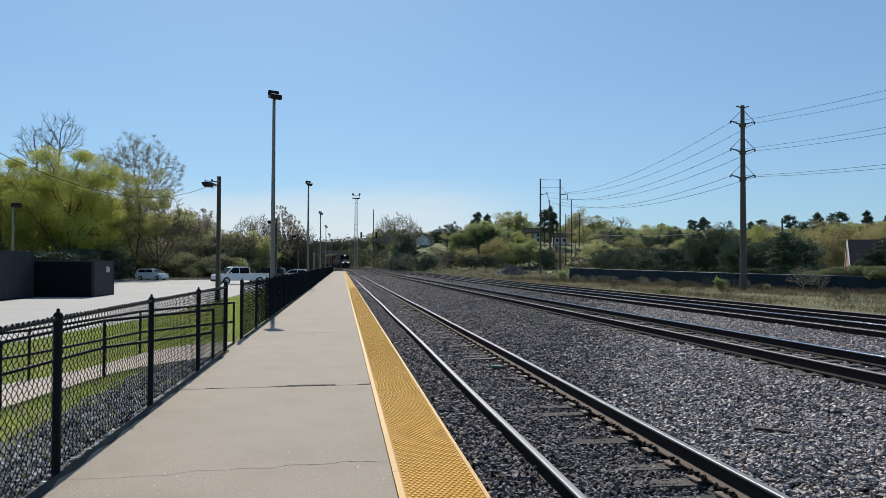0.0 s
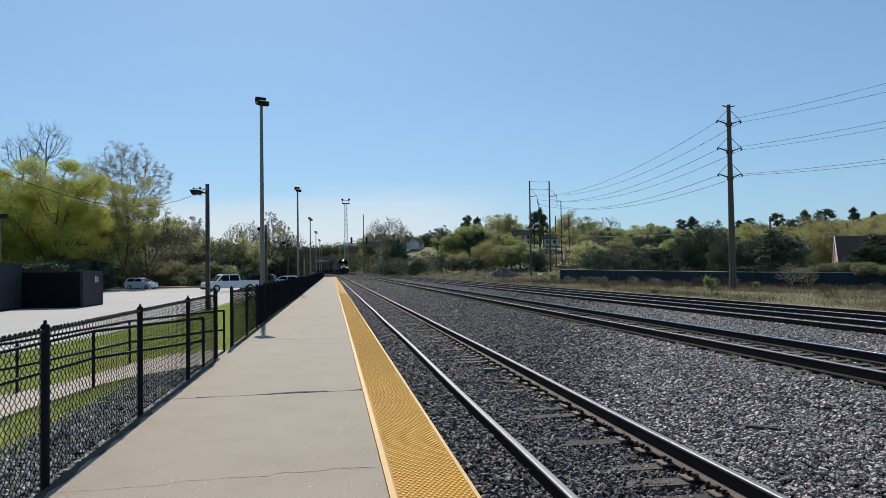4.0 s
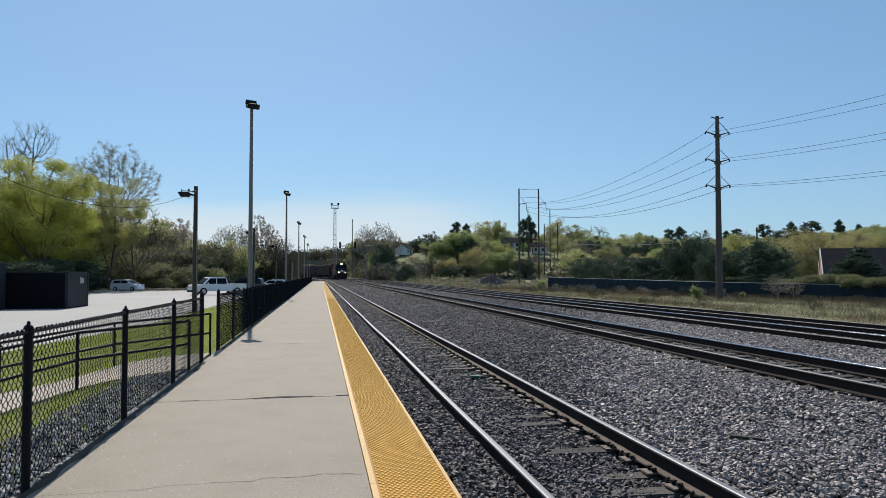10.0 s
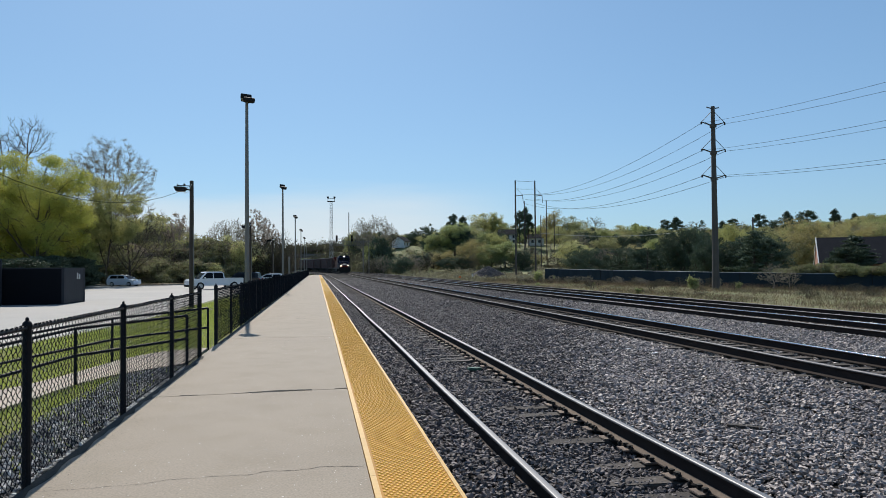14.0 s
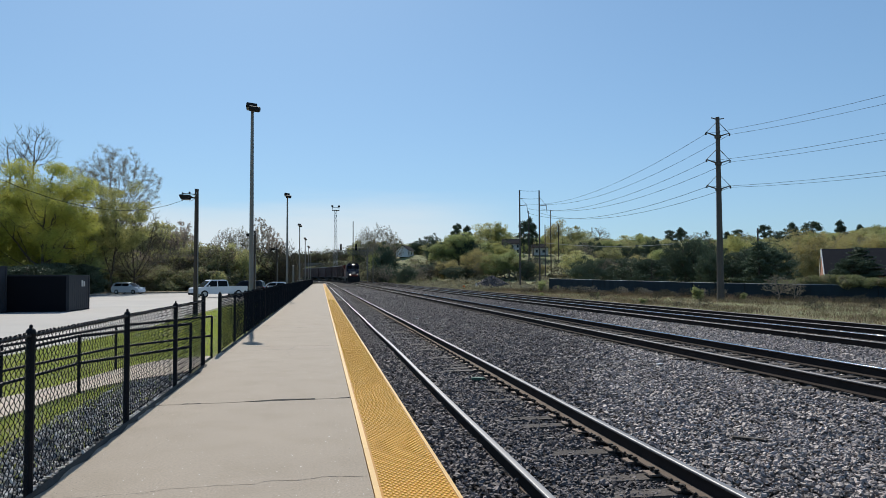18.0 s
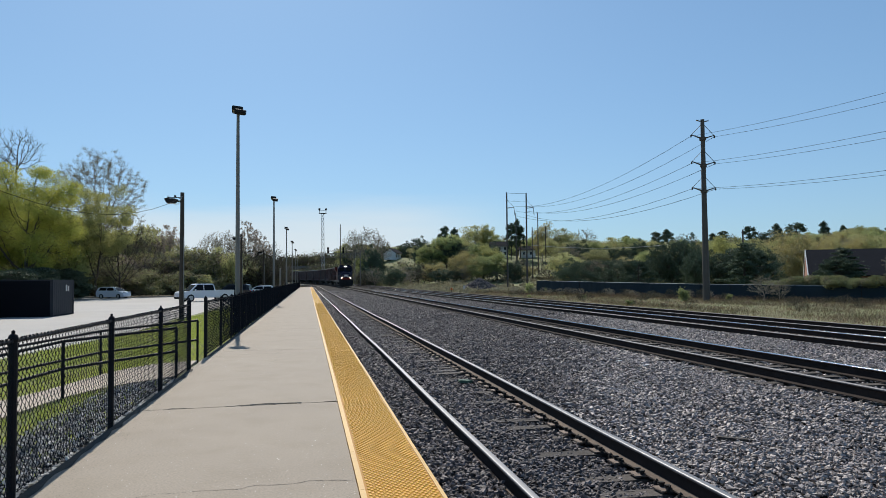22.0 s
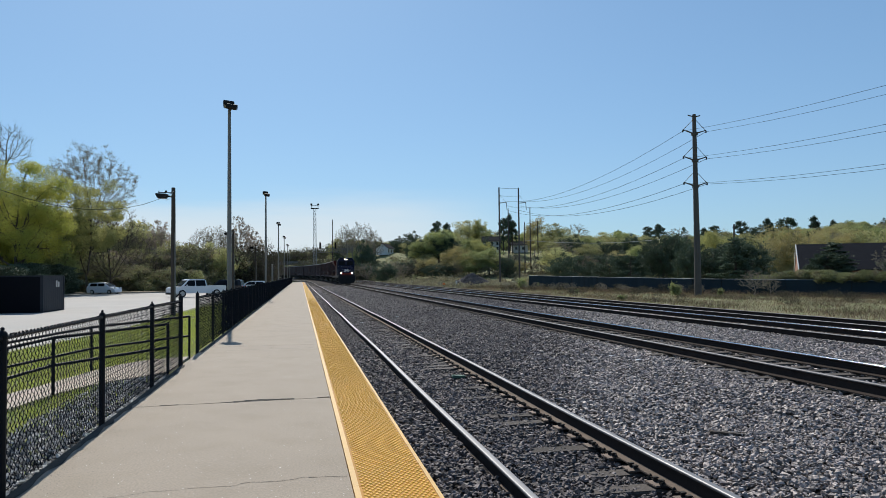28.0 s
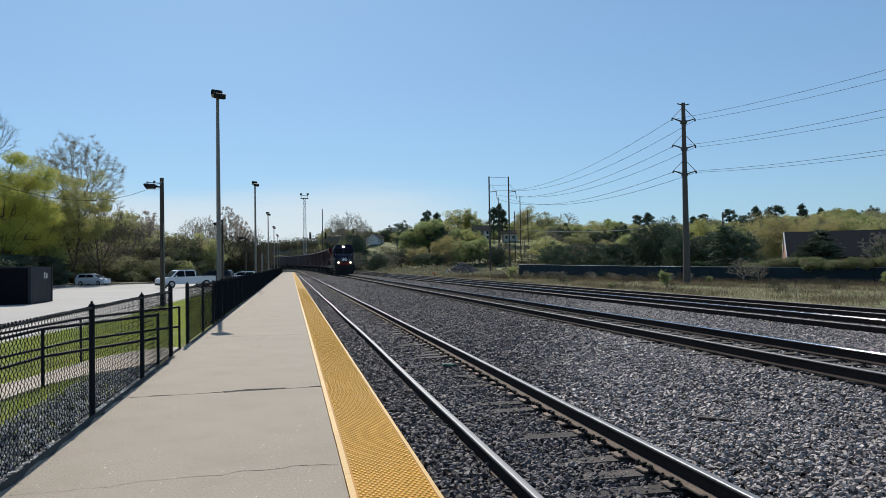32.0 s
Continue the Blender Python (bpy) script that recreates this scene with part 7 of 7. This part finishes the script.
# ivy-grown hedge on the fence and small plants round it
rng = random.Random(77)
T_IVY = grown_tree("ivy_hedge", "rounded olive ivy-grown hedge over the fence", 81, 2.4, 0.5, 0.78, 0.5, 0.2, 160, LEAF_BRUSH, 9000, 0.075, 0.12, group="hedges on the fence", category="hedge", twigs=1, thin=0.012, boughs=30, bough=0.12)
settle(T_IVY, 51.5, 63.0, 1.6, 0.9, 0.0)
for x, y, top in ((48.9, 69.3, 1.1), (49.6, 68.0, 1.5), (50.2, 66.8, 1.75), (50.9, 65.6, 1.7), (51.6, 64.3, 1.8), (52.5, 61.6, 1.4), (53.5, 60.3, 1.8), (54.6, 58.8, 1.6), (55.5, 57.6, 2.0), (56.6, 56.0, 1.7), (57.6, 54.5, 2.0), (58.8, 53.0, 1.8), (60.0, 51.5, 2.1), (61.2, 50.0, 1.9), (62.5, 48.5, 2.2), (64.5, 46.3, 2.2)):
    plant(T_IVY, x, y, top - 0.25 + 0.35 * rng.random(), 0.85, rng.uniform(0, 6))
plant(T_CEDAR, 63.6, 76.6, 5.0, 2.2, 1.0)
plant(T_SHRUB, 62.3, 76.0, 3.6, 0.9, 0.4)
plant(T_CEDAR, 69.5, 67.5, 4.8, 2.4, 2.0)
plant(T_SHRUB, 67.0, 68.5, 3.8, 1.0, 1.0)
plant(T_SHRUB, 71.5, 64.5, 4.2, 1.0, 2.6)
plant(T_CEDAR, 77.0, 62.0, 5.0, 1.6, 3.0)
plant(T_HAZE, 65.0, 69.0, 4.3, 1.0, 0.3)
plant(T_HAZE, 46.2, 67.0, 1.7, 1.5, 1.3)
plant(T_HAZE, 47.6, 66.4, 1.1, 1.2, 2.9)
plant(T_GREEN, 53.5, 56.0, 0.3, 0.8, 1.3)

# scraps on the ballast
sc = part("plastic_scrap", Geo().prism([(-0.16, -0.05), (0.02, -0.08), (0.17, 0.0), (0.1, 0.07), (-0.12, 0.06)], 0, 0.05, "z"), GREENSTUFF, bevel=0.01, m=pose(2.9, 13.3, bed_z(2.9) + 0.02, 4, 6, 20))
tagged(sc, "faded green plastic scrap lying on the ballast", "scrap")
bd = part("loose_board", Geo().box(-0.19, 0.19, -0.035, 0.035, 0, 0.025), WOODPOLE, bevel=0.008, m=pose(4.66, 7.35, bed_z(4.66) + 0.012, 2, 3, -25))
tagged(bd, "dark weathered board lying on the ballast", "board")
for x, y in ((6.35, 14.1), (6.5, 13.2), (4.1, 31.0), (2.4, 29.0)):
    ws = part("paper_scrap", Geo().prism([(-0.07, -0.04), (0.05, -0.05), (0.08, 0.03), (-0.03, 0.06)], 0, 0.012, "z"), WHITEPAINT, m=pose(x, y, bed_z(x) + 0.04, 8, 5, 30 * x))
    tagged(ws, "small white scrap lying on the ballast", "scrap", "white scraps")

# gravel heap beside the line
hp = Geo()
rings = []
r = random.Random(3)
for f, zf in ((1.0, 0.0), (0.82, 0.16), (0.6, 0.38), (0.35, 0.64), (0.1, 0.9)):
    rings.append([(35.2 + 4.6 * f * math.cos(a * 0.3927) * (1 + r.uniform(-0.08, 0.08)), 146.5 + 3.2 * f * math.sin(a * 0.3927), -0.6 + 2.5 * zf + r.uniform(-0.06, 0.06)) for a in range(16)])
hp.loft(rings)
heap = part("spoil_mound", hp, DARKSTONE)
tagged(heap, "mound of grey crushed stone beside the tracks", "mound")
nr_ = np.random.default_rng(91)
a_, f_ = nr_.uniform(0, 6.283, 3000), np.sqrt(nr_.uniform(0, 1, 3000))
cc = np.stack([35.2 + 4.5 * f_ * np.cos(a_), 146.5 + 3.1 * f_ * np.sin(a_), -0.56 + 2.45 * (1 - f_)], 1)
tagged(part("rubble", chips("rubble", cc, nr_.uniform(0.05, 0.11, (3000, 3)), nr_), DARKSTONE, heap), kind="stuff")

gp = thing("marker_post", "plain grey steel post behind the platform fence", "post", m=pose(-3.75, 100.0, ground_z(-3.75, 100.0)))
part("post", Geo().tube([(0, 0, -0.1), (0, 0, 3.4)], 0.12, 10), GALV, gp)
part("cap", Geo().tube([(0, 0, 3.4), (0, 0, 3.45)], [0.13, 0.05], 10), GALV, gp)

# small trackside things
sw = thing("switch_stand", "small switch stand with an orange target beside the tracks", "switch stand", m=pose(24.3, 122.0, ground_z(24.3, 122.0)))
part("mast", Geo().tube([(0, 0, -0.1), (0, 0, 0.95)], 0.04, 8), UNDER, sw)
part("base", Geo().box(-0.3, 0.3, -0.15, 0.15, 0, 0.16), UNDER, sw, bevel=0.02)
part("target", Geo().prism([(-0.22, 0.7), (0.22, 0.7), (0.26, 0.9), (0.0, 1.12), (-0.26, 0.9)], -0.02, 0.02, "y"), ORANGE, sw, "faded orange target plate")
mk = thing("marker_post", "pale grey utility marker post by the stone mound", "post", m=pose(27.6, 127.0, ground_z(27.6, 127.0)))
part("post", Geo().box(-0.14, 0.14, -0.1, 0.1, -0.1, 1.35), PALE, mk, bevel=0.03)
part("cap", Geo().box(-0.18, 0.18, -0.13, 0.13, 1.35, 1.45), GALV, mk, bevel=0.02)


# ---- what moves ----
def slope(y):
    return (bend(y + 1) - bend(y - 1)) / 2


def on_line(y):
    """Pose on the second track with the front towards -y."""
    return pose(8.35 - bend(y), y, 0.07 + lift(y), 0, 0, math.degrees(math.atan(slope(y))))


def motions():
    def front(t):
        return 111.0 + 4.55 * (32.0 - t)

    times = [2.0 * k for k in range(17)]

    def back(y, d):
        """The place d metres behind y along the line."""
        for _ in range(40):
            k = slope(y)
            y += d / 40 / math.sqrt(1 + k * k)
        return y

    for wheel, wx, wy in loco_wheels:
        walk(wheel, [(0.16 * k, pose(wx, wy, 0.5, math.degrees(4.55 * 0.16 * k / 0.5))) for k in range(201)])
    walk(loco, [(t, on_line(back(front(t), 11.2))) for t in times])
    for i, c in enumerate(train_cars):
        walk(c, [(t, on_line(back(front(t), 22.4 + 8.2 + 16.4 * i))) for t in times])


motions()
